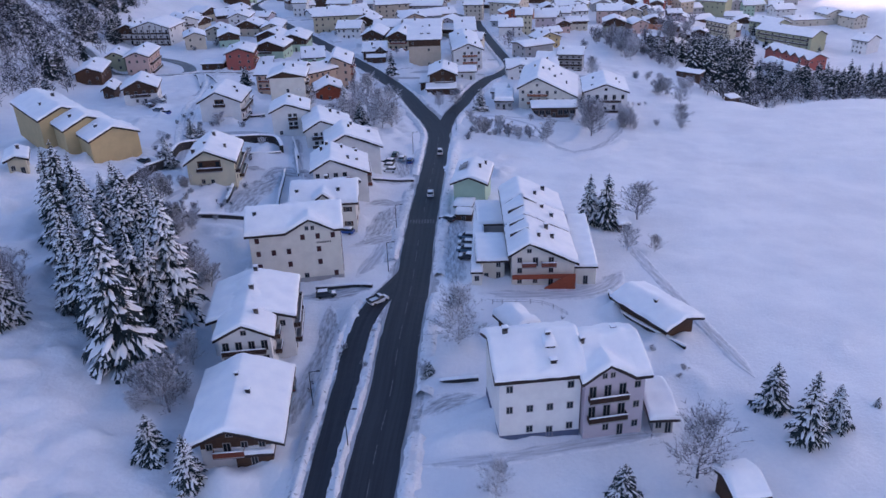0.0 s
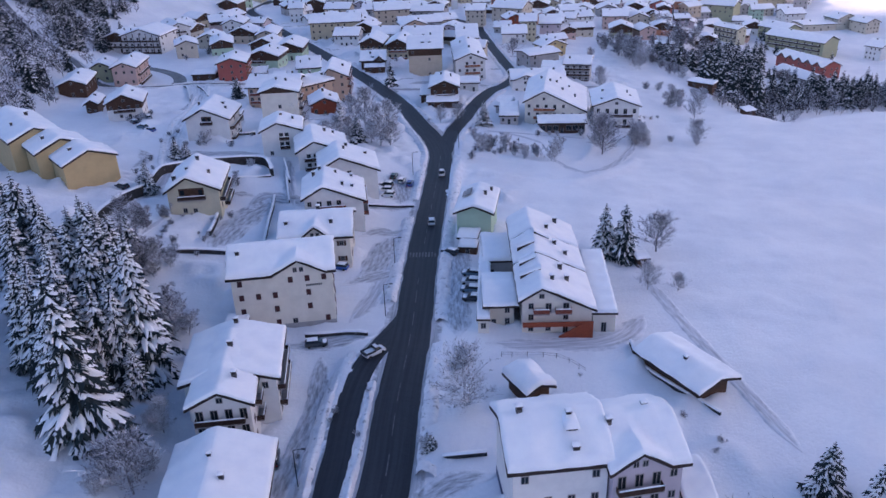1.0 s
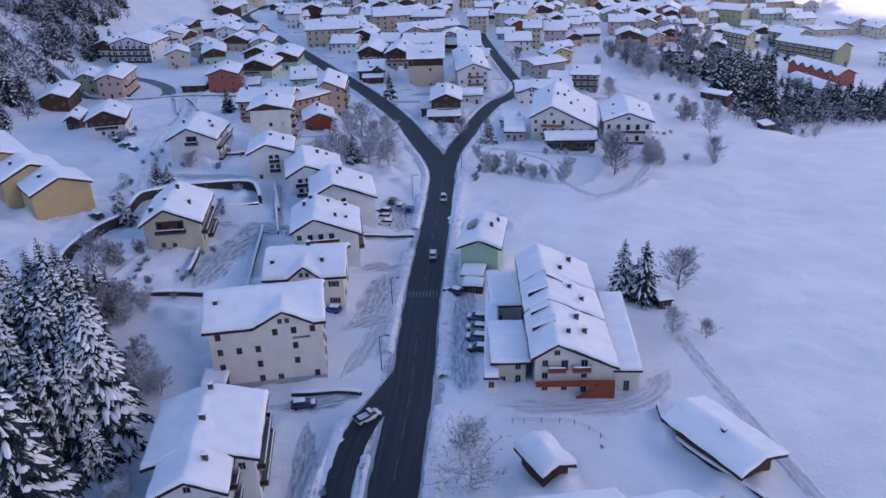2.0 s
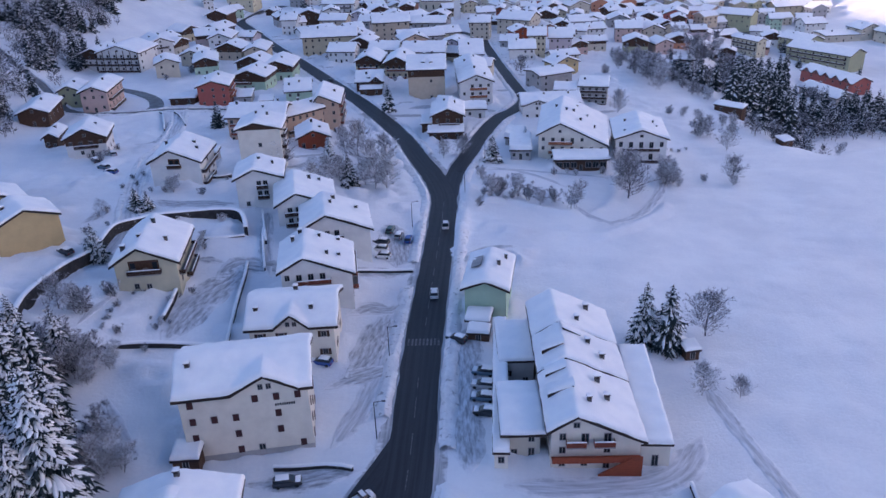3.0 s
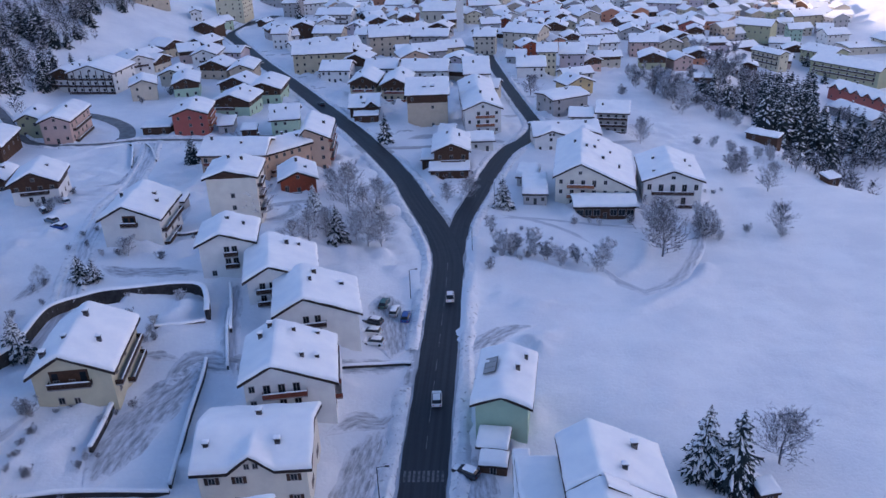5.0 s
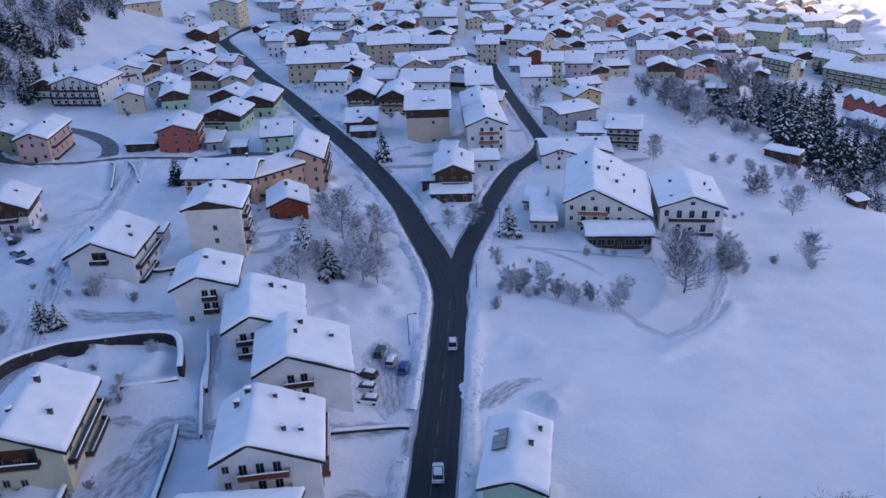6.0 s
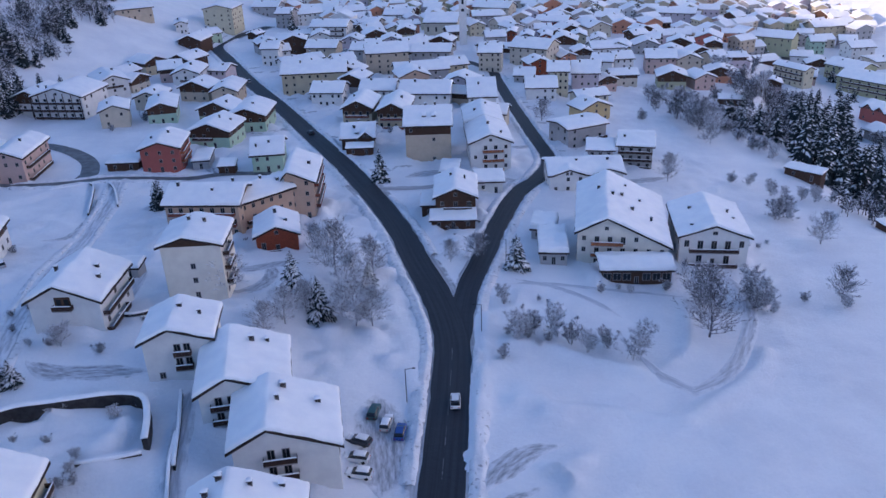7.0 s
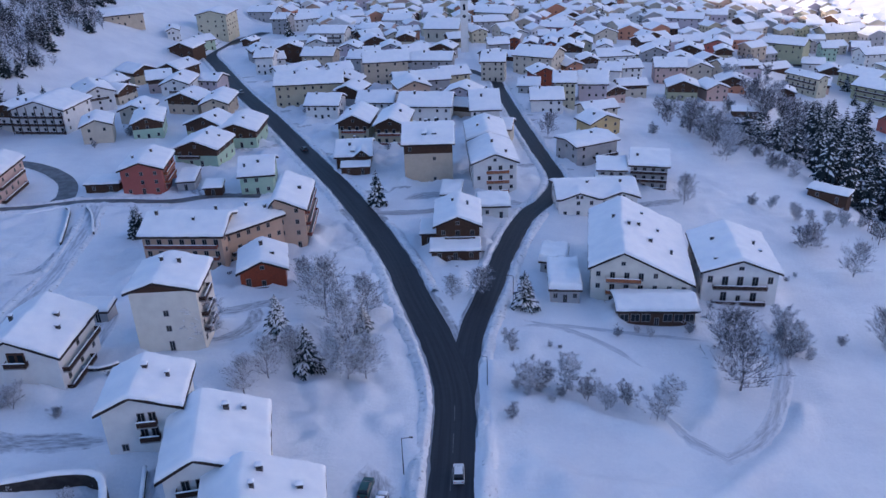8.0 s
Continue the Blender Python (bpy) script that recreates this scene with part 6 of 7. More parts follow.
# trees among the far houses, small shrubs in the gardens
for i in range(40):
    spruce(rng.uniform(125, 265), rng.uniform(450, 680), rng.uniform(6, 11), i, "spruces among the far houses")
for i in range(14):
    shrub(rng.uniform(105, 240), rng.uniform(470, 640), rng.uniform(4, 8))
for i in range(25):
    shrub(rng.uniform(-150, 60), rng.uniform(395, 640), rng.uniform(2, 5), i)
for gx, gy, gr, gn in ((-66, 182, 9, 10), (-74, 215, 9, 7), (-88, 255, 9, 7), (-40, 228, 5, 4), (-70, 275, 8, 6), (8, 116, 6, 4), (16, 122, 8, 5), (-22, 118, 2, 3), (-26, 108, 2, 3), (-10, 318, 7, 7), (6, 276, 5, 4), (-60, 300, 7, 4), (20, 110, 7, 4), (32, 112, 5, 4)):
    for i in range(gn - 1):
        shrub(gx + rng.uniform(-gr, gr), gy + rng.uniform(-gr, gr), rng.uniform(.7, 1.8))


def far_wood(x0, x1, y0, y1, n, seed, label, inside, small=6, tall=13):
    """A distant leafless wood: each tree a stem and a loose egg of rimed twigs."""
    rng = random.Random(seed)
    V, F, I = [], [], []
    for _ in range(n):
        x, y = rng.uniform(x0, x1), rng.uniform(y0, y1)
        if not inside(x, y):
            continue
        z, h = float(ground(x, y)) + mountain(x, y), rng.uniform(small, tall)
        c, r = Vector((x, y, z)), h * rng.uniform(.26, .38)
        for k in range(46):
            a, f = rng.uniform(0, 6.283), rng.random()
            lift = .18 + .72 * f
            q = r * math.sin(math.pi * (.15 + .8 * f)) * rng.uniform(.2, 1)
            p = c + Vector((q * math.cos(a) * .6, q * math.sin(a) * .6, h * lift * .86))
            e = Vector((math.cos(a) * r * .55, math.sin(a) * r * .55, h * rng.uniform(.05, .2)))
            w = e.cross(Vector((rng.uniform(-1, 1), rng.uniform(-1, 1), .4))).normalized() * rng.uniform(.07, .16)
            i0 = len(V)
            V.extend([tuple(p - w), tuple(p + w), tuple(p + e)])
            F.append((i0, i0 + 1, i0 + 2))
            I.append(rng.choice((0, 0, 0, 0, 0, 1, 2)))
        i0 = len(V)
        V.extend([(x - .12, y, z - 1), (x + .12, y, z - 1), (x, y, z + h * .8)])
        F.append((i0, i0 + 1, i0 + 2))
        I.append(2)
    ob = new("wood", raw_mesh("wood", V, F, [THICKET, RIME, BARK], I))
    return tagged(ob, label, "wood", kind="stuff")


def wood_edge(y):
    return np.interp(y, [240, 290, 370, 420, 500, 584, 680], [-140, -153, -176, -190, -208, -214, -238]) + 6 * math.sin(y * .09)


def hill_track(y):
    return np.interp(y, [346, 351, 366, 388, 411, 462], [-148, -161, -176, -198, -218, -262])


far_wood(-330, -140, 240, 680, 4200, 5, "leafless rimed wood on the hillside", lambda x, y: x < wood_edge(y) and abs(x - hill_track(y)) > 7)


def slope_line(x, y):
    return math.hypot(x - 119, y - 492) > 18 and (abs(y - np.interp(x, [80, 102, 130, 150, 165], [482, 448, 456, 520, 560])) < 20)


far_wood(106, 300, 336, 500, 2800, 8, "leafless thicket below the meadow crest", lambda x, y: -14 < y - (400 + (x - 138) * .33) < 40 if x > 134 else 338 < y < 362, 4, 10)
far_wood(76, 185, 430, 580, 1700, 9, "leafless rimed trees on the river slope", slope_line, 4, 9)


def joined_wood(places, label):
    """A stand of far spruces, past counting, as one mass."""
    co, poly, slot, base = [], [], [], 0
    for x, y, h, k, turn in places:
        c, sn = math.cos(turn), math.sin(turn)
        for m, part_of in enumerate(SPRUCES_FAR[k].children):
            me = part_of.data
            v = np.empty(len(me.vertices) * 3)
            me.vertices.foreach_get("co", v)
            v = v.reshape(-1, 3) * (h / 20.0)
            z = float(ground(x, y)) + mountain(x, y)
            co.append(np.stack([x + v[:, 0] * c - v[:, 1] * sn, y + v[:, 0] * sn + v[:, 1] * c, z + v[:, 2]], 1))
            poly.extend(tuple(base + q for q in f.vertices) for f in me.polygons)
            slot.extend([int(me.materials[0] is SNOW or me.materials[0].name == SNOW.name)] * len(me.polygons))
            base += len(v)
    ob = new("wood", raw_mesh("wood", np.concatenate(co).tolist(), poly, [NEEDLES, SNOW], slot))
    return tagged(ob, label, "wood", kind="stuff")


rng = random.Random(19)
stand = []
while len(stand) < 120:
    y = rng.uniform(250, 640)
    x = wood_edge(y) - 95 * rng.random() ** 1.3
    if abs(x - hill_track(y)) > 9 and rng.random() < (.35 if y < 360 else 1):
        stand.append((x, y, rng.uniform(9, 17), rng.randrange(3), rng.uniform(0, 6.28)))
joined_wood(stand, "dark snow-dusted spruces on the hillside")
# ---- cars ----
def paint(name, c):
    m = material(name, c, tuple(v * .9 for v in c), .3, 1, 12, .05)
    m.node_tree.nodes["Principled BSDF"].inputs["Coat Weight"].default_value = .5
    return m


PAINTS = {"white": paint("white car paint", (.75, .75, .76)), "blue": paint("blue car paint", (.03, .08, .3)), "dark": paint("dark car paint", (.03, .035, .045)),
          "silver": paint("silver car paint", (.4, .42, .44)), "green": paint("dark green car paint", (.04, .10, .09)), "steel": paint("steel blue car paint", (.10, .16, .22)), "red": paint("red car paint", (.4, .03, .03))}
TYRE = material("tyre rubber", (.02, .02, .02), (.03, .03, .03), .9, 3, 12)
LAMP_RED = material("tail lamp", (.35, .02, .02), (.3, .02, .02), .2, 3, 12)


def loft(bm, sections):
    """Closed body through rectangular rings: y, half width low, half width high, z low, z high."""
    rings = []
    for y, a, b, z0, z1 in sections:
        zm = z0 + (z1 - z0) * .55
        rings.append([bm.verts.new(p) for p in ((-a, y, z0), (a, y, z0), (a * 1.02, y, zm), (b, y, z1 - .05), (b - .08, y, z1), (-b + .08, y, z1), (-b, y, z1 - .05), (-a * 1.02, y, zm))])
    for r, s in zip(rings, rings[1:]):
        for i in range(8):
            j = (i + 1) % 8
            bm.faces.new((r[i], r[j], s[j], s[i])).smooth = False
    bm.faces.new(rings[0][::-1])
    bm.faces.new(rings[-1])


def car(label, x, y, yaw, colour="white", snowy=.0, pickup=False, tall=0.0):
    root = new("pickup_truck" if pickup else "car")
    tagged(root, label, "truck" if pickup else "car")
    root.matrix_basis = pose(x, y, float(ground(x, y)) + .18, 0, 0, yaw)
    bm = bmesh.new()
    loft(bm, [(-2.15, .72, .70, .35, .75), (-2.05, .86, .84, .28, .92), (-1.2, .89, .86, .24, .95), (1.0, .89, .86, .24, .92), (1.85, .84, .80, .26, .82), (2.12, .72, .68, .34, .66)])
    part("body", bm, PAINTS[colour], root)
    bm = bmesh.new()
    if pickup:
        loft(bm, [(.0, .80, .68, .9, 1.55), (.75, .80, .68, .9, 1.55), (1.25, .78, .70, .88, 1.0)])
    else:
        loft(bm, [(-1.95, .78, .62, .9, 1.15 + tall), (-1.6, .80, .64, .9, 1.42 + tall), (.25, .80, .66, .9, 1.44 + tall), (1.05, .78, .70, .88, .96)])
    part("cabin_glass", bm, GLASS, root)
    bm = bmesh.new()
    ya, yb = (.05, .72) if pickup else (-1.58, .2)
    box(bm, -.63, .63, ya, yb, 1.40 + tall + (.12 if pickup else 0), 1.47 + tall + (.12 if pickup else 0), 0, .02)
    part("car_roof", bm, PAINTS[colour], root)
    if pickup:
        bm = bmesh.new()
        box(bm, -.86, .86, -2.3, -.08, .85, .93)
        for a in ((-.9, -.86, -2.3, -.08), (.86, .9, -2.3, -.08), (-.86, .86, -2.34, -2.3)):
            box(bm, a[0], a[1], a[2], a[3], .85, 1.25)
        part("load_bed", bm, METAL, root)
    for sx in (-.80, .80):
        for sy in (-1.35, 1.35):
            bm = bmesh.new()
            bmesh.ops.create_cone(bm, cap_ends=True, segments=16, radius1=.32, radius2=.32, depth=.2, matrix=pose(sx, sy, .32, 0, 90, 0))
            part("wheel", bm, TYRE, root)
        for sy, mt, nm in ((-2.13, LAMP_RED, "tail_light"), (2.06, FRAME_WHITE, "headlight")):
            bm = bmesh.new()
            box(bm, sx * .75 - .12, sx * .75 + .12, sy - .05, sy + .05, .6, .76)
            part(nm, bm, mt, root)
    if snowy:
        bm = bmesh.new()
        snow_pillow(bm, -.68, .68, ya - .1, yb + .1, 1.46 + tall, .25 * snowy)
        snow_pillow(bm, -.72, .72, 1.1, 1.95, .86, .2 * snowy)
        part("car_snow", bm, SNOW, root, "cap of snow")
    return root


car("small white hatchback driving on the cleared main road", -10.6, 200.0, 2.0, "white")
car("white van driving towards the road fork", -9.0, 238.0, 1.0, "white", tall=.35)
car("white pickup truck stopped at the slip road mouth", -18.5, 135.8, -50.0, "white", pickup=True)
car("dark estate car parked beside the hotel", -30.0, 141.3, -80.0, "dark", .3)
car("dark green car parked on packed snow", -22.9, 234.1, -8.0, "green")
car("silver car half buried in a parking bay", -20.5, 231.5, -8.0, "silver", 1.0)
car("blue hatchback parked near the road", -18.0, 229.4, -5.0, "blue")
car("black car under a snow cap in a parking bay", -24.4, 225.8, 70.0, "dark", .9)
car("white car parked in a snowy bay", -24.3, 221.6, 80.0, "white", .8)
car("white car parked in a snowy bay", -23.4, 218.1, 80.0, "white", 1.0)
car("steel blue car parked by the hotel", -.7, 169.2, 78.0, "steel", 1.0)
car("silver car parked by the hotel", -.9, 164.9, 80.0, "silver", 1.0)
car("steel blue car parked by the hotel", -1.0, 161.1, 80.0, "steel", 1.0)
car("snow-covered car parked by the hotel", -.6, 156.9, 80.0, "dark", 1.2)
car("dark car beside the red shed", -5.6, 181.0, 60.0, "dark", 1.0)
car("blue car parked beside the cream house", -30.1, 172.2, 75.0, "blue", .8)
car("dark blue car parked on the village lane", -103.9, 260.2, 70.0, "blue", .5)
car("dark estate car parked beside the yellow terrace", -89.3, 202.2, 60.0, "dark", .6)
car("dark car driving down the village road", -66.0, 410.0, 28.0, "dark")
car("yellow-grey car on the village road", -113.5, 503.0, 28.0, "silver")
car("black car parked behind the chalet", -30.9, 108.9, 10.0, "dark", .9)
car("dark car parked beside the timber house", -114.0, 272.8, 40.0, "dark", 1.0)
car("silver car parked beside the timber house", -112.5, 281.2, 40.0, "silver", 1.0)
car("steel blue car under snow beside the timber house", -107.9, 264.6, 60.0, "steel", 1.0)

# ---- walls, yards, road marks and small things ----
def wall_line(pts, high, thick, label, mat=None, cap=.35):
    """A garden or retaining wall with a rounded cap of snow."""
    path = catmull(pts, 1.5)
    root = new("garden_wall")
    tagged(root, label, "wall")
    for nm, mt, h0, h1, half, r in (("masonry", mat or STONE, -1.2, high, thick / 2, 0), ("wall_snow", SNOW, high, high + cap, thick / 2 + .12, 1)):
        bm = bmesh.new()
        rows = []
        for i, p in enumerate(path):
            q = (path[min(i + 1, len(path) - 1)] - path[max(i - 1, 0)]).normalized()
            s = Vector((q.y, -q.x))
            g = float(ground(p.x, p.y))
            j = noise.noise(Vector((p.x * .5, p.y * .5, 3))) * .12
            prof = ((-1, 0), (-1, .6), (-.6, 1), (.6, 1), (1, .6), (1, 0)) if r else ((-1, 0), (-1, 1), (1, 1), (1, 0))
            rows.append([bm.verts.new((p.x + s.x * half * a, p.y + s.y * half * a, g + h0 + (h1 - h0) * b + j * (b > 0) * r)) for a, b in prof])
        for a, b in zip(rows, rows[1:]):
            for k in range(len(a) - 1):
                bm.faces.new((a[k], a[k + 1], b[k + 1], b[k]))
        bm.faces.new(rows[0])
        bm.faces.new(rows[-1])
        part(nm, bm, mt, root, smooth=bool(r))
    return root


def yard(pts, half, label, lift=.1):
    driven = any(k in label for k in ("slush", "driveway", "car park", "yard", "turning"))
    return strip("pavement", catmull(pts, 1.5), half * (1.35 if driven else 1.1), CHURNED if driven else PACKED, lift, label, "driveway", min(1.4, half * .45), 9, 0.0, .3, True)


def mark(path, i0, i1, off, half, name, label, lift=.19, dash=None):
    """Road paint along a path."""
    bm = bmesh.new()
    fine = catmull([tuple(p) for p in path[i0:i1]], 1.0)
    prev = None
    for i, p in enumerate(fine):
        q = (fine[min(i + 1, len(fine) - 1)] - fine[max(i - 1, 0)]).normalized()
        s = Vector((q.y, -q.x))
        ring = [bm.verts.new((p.x + s.x * (off + a), p.y + s.y * (off + a), float(ground(p.x, p.y)) + lift)) for a in (-half, half)]
        if prev and (dash is None or i % dash[1] < dash[0]):
            bm.faces.new((prev[0], prev[1], ring[1], ring[0]))
        prev = ring
    return tagged(mesh_object(name, bm, PAINT), label, "road marking", kind="structure")


def lamp_post(x, y, h=7.0):
    root = new("street_lamp")
    tagged(root, "slender grey street lamp beside the road", "street lamp")
    root.matrix_basis = pose(x, y, float(ground(x, y)), 0, 0, -90 if x < -13 else 90)
    V, F = [], []
    tube(V, F, Vector((0, 0, -.5)), Vector((0, 0, h)), .09, .06, 8)
    tube(V, F, Vector((0, 0, h)), Vector((0, 1.4, h + .25)), .05, .04, 6)
    o = new("pole", raw_mesh("pole", V, F, [METAL]))
    o.parent = root
    bm = bmesh.new()
    box(bm, -.14, .14, 1.2, 1.8, h + .18, h + .30, 0, .03)
    part("lamp_head", bm, METAL, root)


def fence(pts, high, label):
    """Rails on posts, half buried."""
    path = catmull(pts, 2.0)
    root = new("fence")
    tagged(root, label, "fence")
    for a, b in zip(path, path[1:]):
        za, zb = float(ground(a.x, a.y)), float(ground(b.x, b.y))
        V, F = [], []
        tube(V, F, Vector((a.x, a.y, za - .4)), Vector((a.x, a.y, za + high)), .06, .05, 5)
        o = new("post", raw_mesh("post", V, F, [TWIGS]))
        o.parent = root
        for k in (.55, .92):
            V, F = [], []
            tube(V, F, Vector((a.x, a.y, za + high * k)), Vector((b.x, b.y, zb + high * k)), .045, .045, 5)
            o = new("rail", raw_mesh("rail", V, F, [TWIGS]))
            o.parent = root


def near_index(path, y):
    return min(range(len(path)), key=lambda i: abs(path[i].y - y))


mark(MAIN, near_index(MAIN, 40), near_index(MAIN, 172), -.1, .07, "lane_line", "worn white centre line", dash=(4, 7))
mark(MAIN, near_index(MAIN, 188), near_index(MAIN, 262), -.1, .07, "lane_line", "worn white centre line", dash=(4, 7))
for k in range(9):
    bm = bmesh.new()
    u = -15.0 + k * .72
    vs = [bm.verts.new((u + a, 179.3 + b, float(ground(u + a, 179.3 + b)) + .20)) for a, b in ((0, 0), (.38, 0), (.38, 2.6), (0, 2.6))]
    bm.faces.new(vs)
    tagged(mesh_object("crosswalk_bar", bm, PAINT), "worn white zebra crossing bar on asphalt", "road marking", "zebra crossing", kind="structure")

# cleared ways from the village houses to the nearest road
for ob in [o for o in scene.objects if o.parent is None and o.name.startswith("house")]:
    a = ob.matrix_basis.translation
    if 330 < a.y < 600 and -150 < a.x < 75:
        b = min(MAIN + RIGHT + LOOP, key=lambda p: (p.x - a.x) ** 2 + (p.y - a.y) ** 2)
        far = math.hypot(b.x - a.x, b.y - a.y)
        if 9 < far < 46:
            m = Vector((a.x, a.y - 2.5)).lerp(b, .5) + Vector((-1.5, -2.5))
            yard([(a.x - 3, a.y - 2), tuple(m), tuple(b)], 1.7, "driveway of packed snow up to a village house")
for half, label, pts in YARDS:
    yard(pts, half, label)
wall_line([(-80.7, 165.4), (-83.5, 176.0), (-83.9, 190.0), (-82.6, 203.0), (-82.6, 216.0), (-78.0, 221.8), (-71.5, 223.8), (-63.5, 226.6), (-58.6, 226.4), (-56.0, 222.0), (-53.8, 215.2)], 2.5, .8, "dark stone retaining wall capped with snow")
wall_line([(-47.2, 173.4), (-49.2, 188.7), (-50.9, 203.6)], 1.1, .35, "low garden wall capped with snow")
wall_line([(-72.9, 162.6), (-60.9, 168.8), (-46.9, 172.4)], 1.0, .5, "low stone wall capped with snow")
wall_line([(-47.0, 202.6), (-49.5, 212.8), (-51.0, 219.5)], .9, .3, "low lane wall capped with snow")
wall_line([(-28.1, 207.5), (-20, 211.3), (-15.8, 211.6)], .7, .3, "low wall at the car park entrance")
wall_line([(28, 139.7), (29, 130), (37.6, 117.2)], .9, .3, "low wall round the barn yard")
wall_line([(-5.5, 106.5), (1.0, 107.5)], .8, .3, "low wall beside the road verge")
wall_line([(-32.7, 144.3), (-24.7, 144.2), (-20.5, 142.8)], .8, .35, "low forecourt wall before the hotel")
wall_line([(-62.2, 210.6), (-57.7, 211.9), (-53.9, 213.8)], 0.9, 0.40, "low garden wall under a ridge of snow")
wall_line([(-61.3, 189.3), (-60.5, 183.1), (-60.1, 178.2)], 1.2, 0.50, "garden wall under a ridge of snow")
wall_line([(-53.8, 230.3), (-51.5, 222.5), (-48.5, 211.5)], 1.0, 0.35, "lane wall under a ridge of snow")
wall_line([(-106.2, 329.1), (-112.5, 342.2), (-117.1, 349.0)], 0.8, 0.35, "low garden wall half buried in snow")
wall_line([(-75.2, 256.0), (-71.6, 255.9), (-69.0, 258.0)], 0.7, 0.35, "low garden wall half buried in snow")
wall_line([(-131.3, 340.0), (-124.8, 345.0), (-120.9, 346.4), (-111.0, 320.9)], 0.9, 0.35, "low garden wall half buried in snow")
shrub(-72.8, 184.5, 1.6, 0)
shrub(-69.8, 179.9, 1.4, 1)
shrub(-69.6, 177.5, 1.4, 2)
shrub(-69.0, 174.9, 1.5, 3)
shrub(-65.8, 171.8, 1.8, 4)
shrub(-60.2, 176.4, 1.8, 5)
shrub(-60.4, 174.8, 1.5, 6)
shrub(-62.9, 209.6, 2.3, 7)
shrub(-62.9, 207.1, 2.1, 8)
shrub(-62.9, 204.8, 2.3, 9)
shrub(-62.8, 202.3, 2.2, 10)
shrub(-63.2, 212.6, 2.3, 11)
shrub(-61.3, 207.9, 1.7, 12)
shrub(-61.0, 222.0, 3.1, 13)
shrub(-74.6, 176.2, 5.4, 14)
shrub(-60.6, 182.4, 1.2, 15)
shrub(-60.3, 187.6, 1.2, 16)
shrub(-72.1, 223.6, 1.9, 17)
shrub(-70.2, 224.8, 2.1, 18)
shrub(-65.4, 226.4, 1.5, 19)
shrub(-92.3, 229.6, 1.9, 20)
shrub(-93.3, 226.6, 1.7, 21)
shrub(-90.1, 213.6, 1.7, 22)
shrub(-88.6, 221.6, 1.6, 23)
shrub(-126.6, 301.0, 3.0, 24)
shrub(-120.5, 296.5, 2.5, 25)
shrub(-115.4, 291.2, 2.2, 26)
shrub(-114.0, 280.7, 2.9, 27)
shrub(-112.0, 272.2, 2.9, 28)
shrub(-81.8, 244.8, 5.3, 29)
shrub(-72.3, 241.9, 2.3, 30)
shrub(-87.0, 245.2, 1.9, 31)
shrub(-83.0, 244.9, 1.9, 32)
shrub(-74.8, 257.9, 1.4, 33)
shrub(-69.1, 254.0, 1.3, 34)
shrub(59.6, 280.4, 4.0, 35)
shrub(57.1, 283.1, 5.0, 36)
shrub(60.6, 277.6, 3.0, 37)
shrub(57.0, 278.6, 4.5, 38)
shrub(79.1, 282.7, 4.0, 39)
shrub(70.4, 284.7, 2.5, 40)
shrub(1.7, 276.7, 4.5, 41)
shrub(23.6, 283.8, 2.5, 42)
shrub(30.5, 284.6, 2.5, 43)
shrub(39.1, 286.6, 3.0, 44)
shrub(28.0, 285.9, 2.0, 45)
shrub(0.1, 253.2, 3.0, 46)
shrub(-56.2, 142.5, 6.5, 47)
shrub(-58.6, 145.3, 6.4, 48)
shrub(-54.4, 141.5, 5.4, 49)
shrub(-58.3, 140.1, 6.5, 50)
shrub(-68.7, 169.0, 1.5, 51)
shrub(-69.1, 174.5, 1.5, 52)
shrub(-68.8, 171.6, 1.5, 53)
shrub(-66.1, 171.4, 1.2, 54)
shrub(-60.7, 184.3, 2.0, 55)
shrub(-59.8, 167.8, 1.5, 56)
shrub(48.3, 312.4, 1.5, 57)
shrub(51.4, 315.0, 1.5, 58)
shrub(53.6, 314.6, 1.5, 59)
shrub(55.8, 314.3, 1.5, 60)
shrub(58.1, 313.9, 1.5, 61)
shrub(61.2, 316.6, 1.5, 62)
shrub(63.5, 316.2, 1.5, 63)
shrub(65.7, 315.8, 1.5, 64)
shrub(67.9, 315.5, 1.5, 65)
shrub(70.1, 315.1, 1.5, 66)
shrub(73.5, 317.8, 1.5, 67)
shrub(89.5, 359.3, 6.0, 69)
shrub(93.7, 358.1, 4.0, 71)
shrub(97.8, 356.9, 5.0, 73)
shrub(102.0, 355.8, 6.0, 75)
shrub(106.0, 354.6, 4.0, 77)
shrub(107.3, 347.7, 5.0, 79)
shrub(105.0, 558.2, 4.5, 81)
shrub(100.7, 531.0, 4.5, 82)
shrub(97.0, 506.9, 4.5, 83)
shrub(96.9, 497.9, 4.5, 84)
shrub(93.7, 477.4, 4.5, 85)
shrub(93.7, 469.6, 4.5, 86)
shrub(90.8, 451.7, 4.5, 87)
shrub(90.8, 445.0, 4.5, 88)
shrub(94.8, 509.2, 4.0, 89)
shrub(93.3, 488.9, 5.0, 90)
shrub(96.4, 489.7, 6.0, 91)
shrub(95.0, 470.9, 4.0, 92)
shrub(98.0, 471.7, 5.0, 93)
shrub(96.5, 454.3, 6.0, 94)
shrub(99.4, 455.0, 4.0, 95)
shrub(97.9, 438.9, 5.0, 96)
shrub(100.6, 439.6, 6.0, 97)
shrub(99.1, 424.6, 4.0, 98)
shrub(101.8, 425.2, 5.0, 99)
shrub(100.4, 411.4, 6.0, 100)
shrub(102.9, 412.0, 4.0, 101)
shrub(105.5, 412.6, 5.0, 102)
shrub(104.0, 399.7, 6.0, 103)
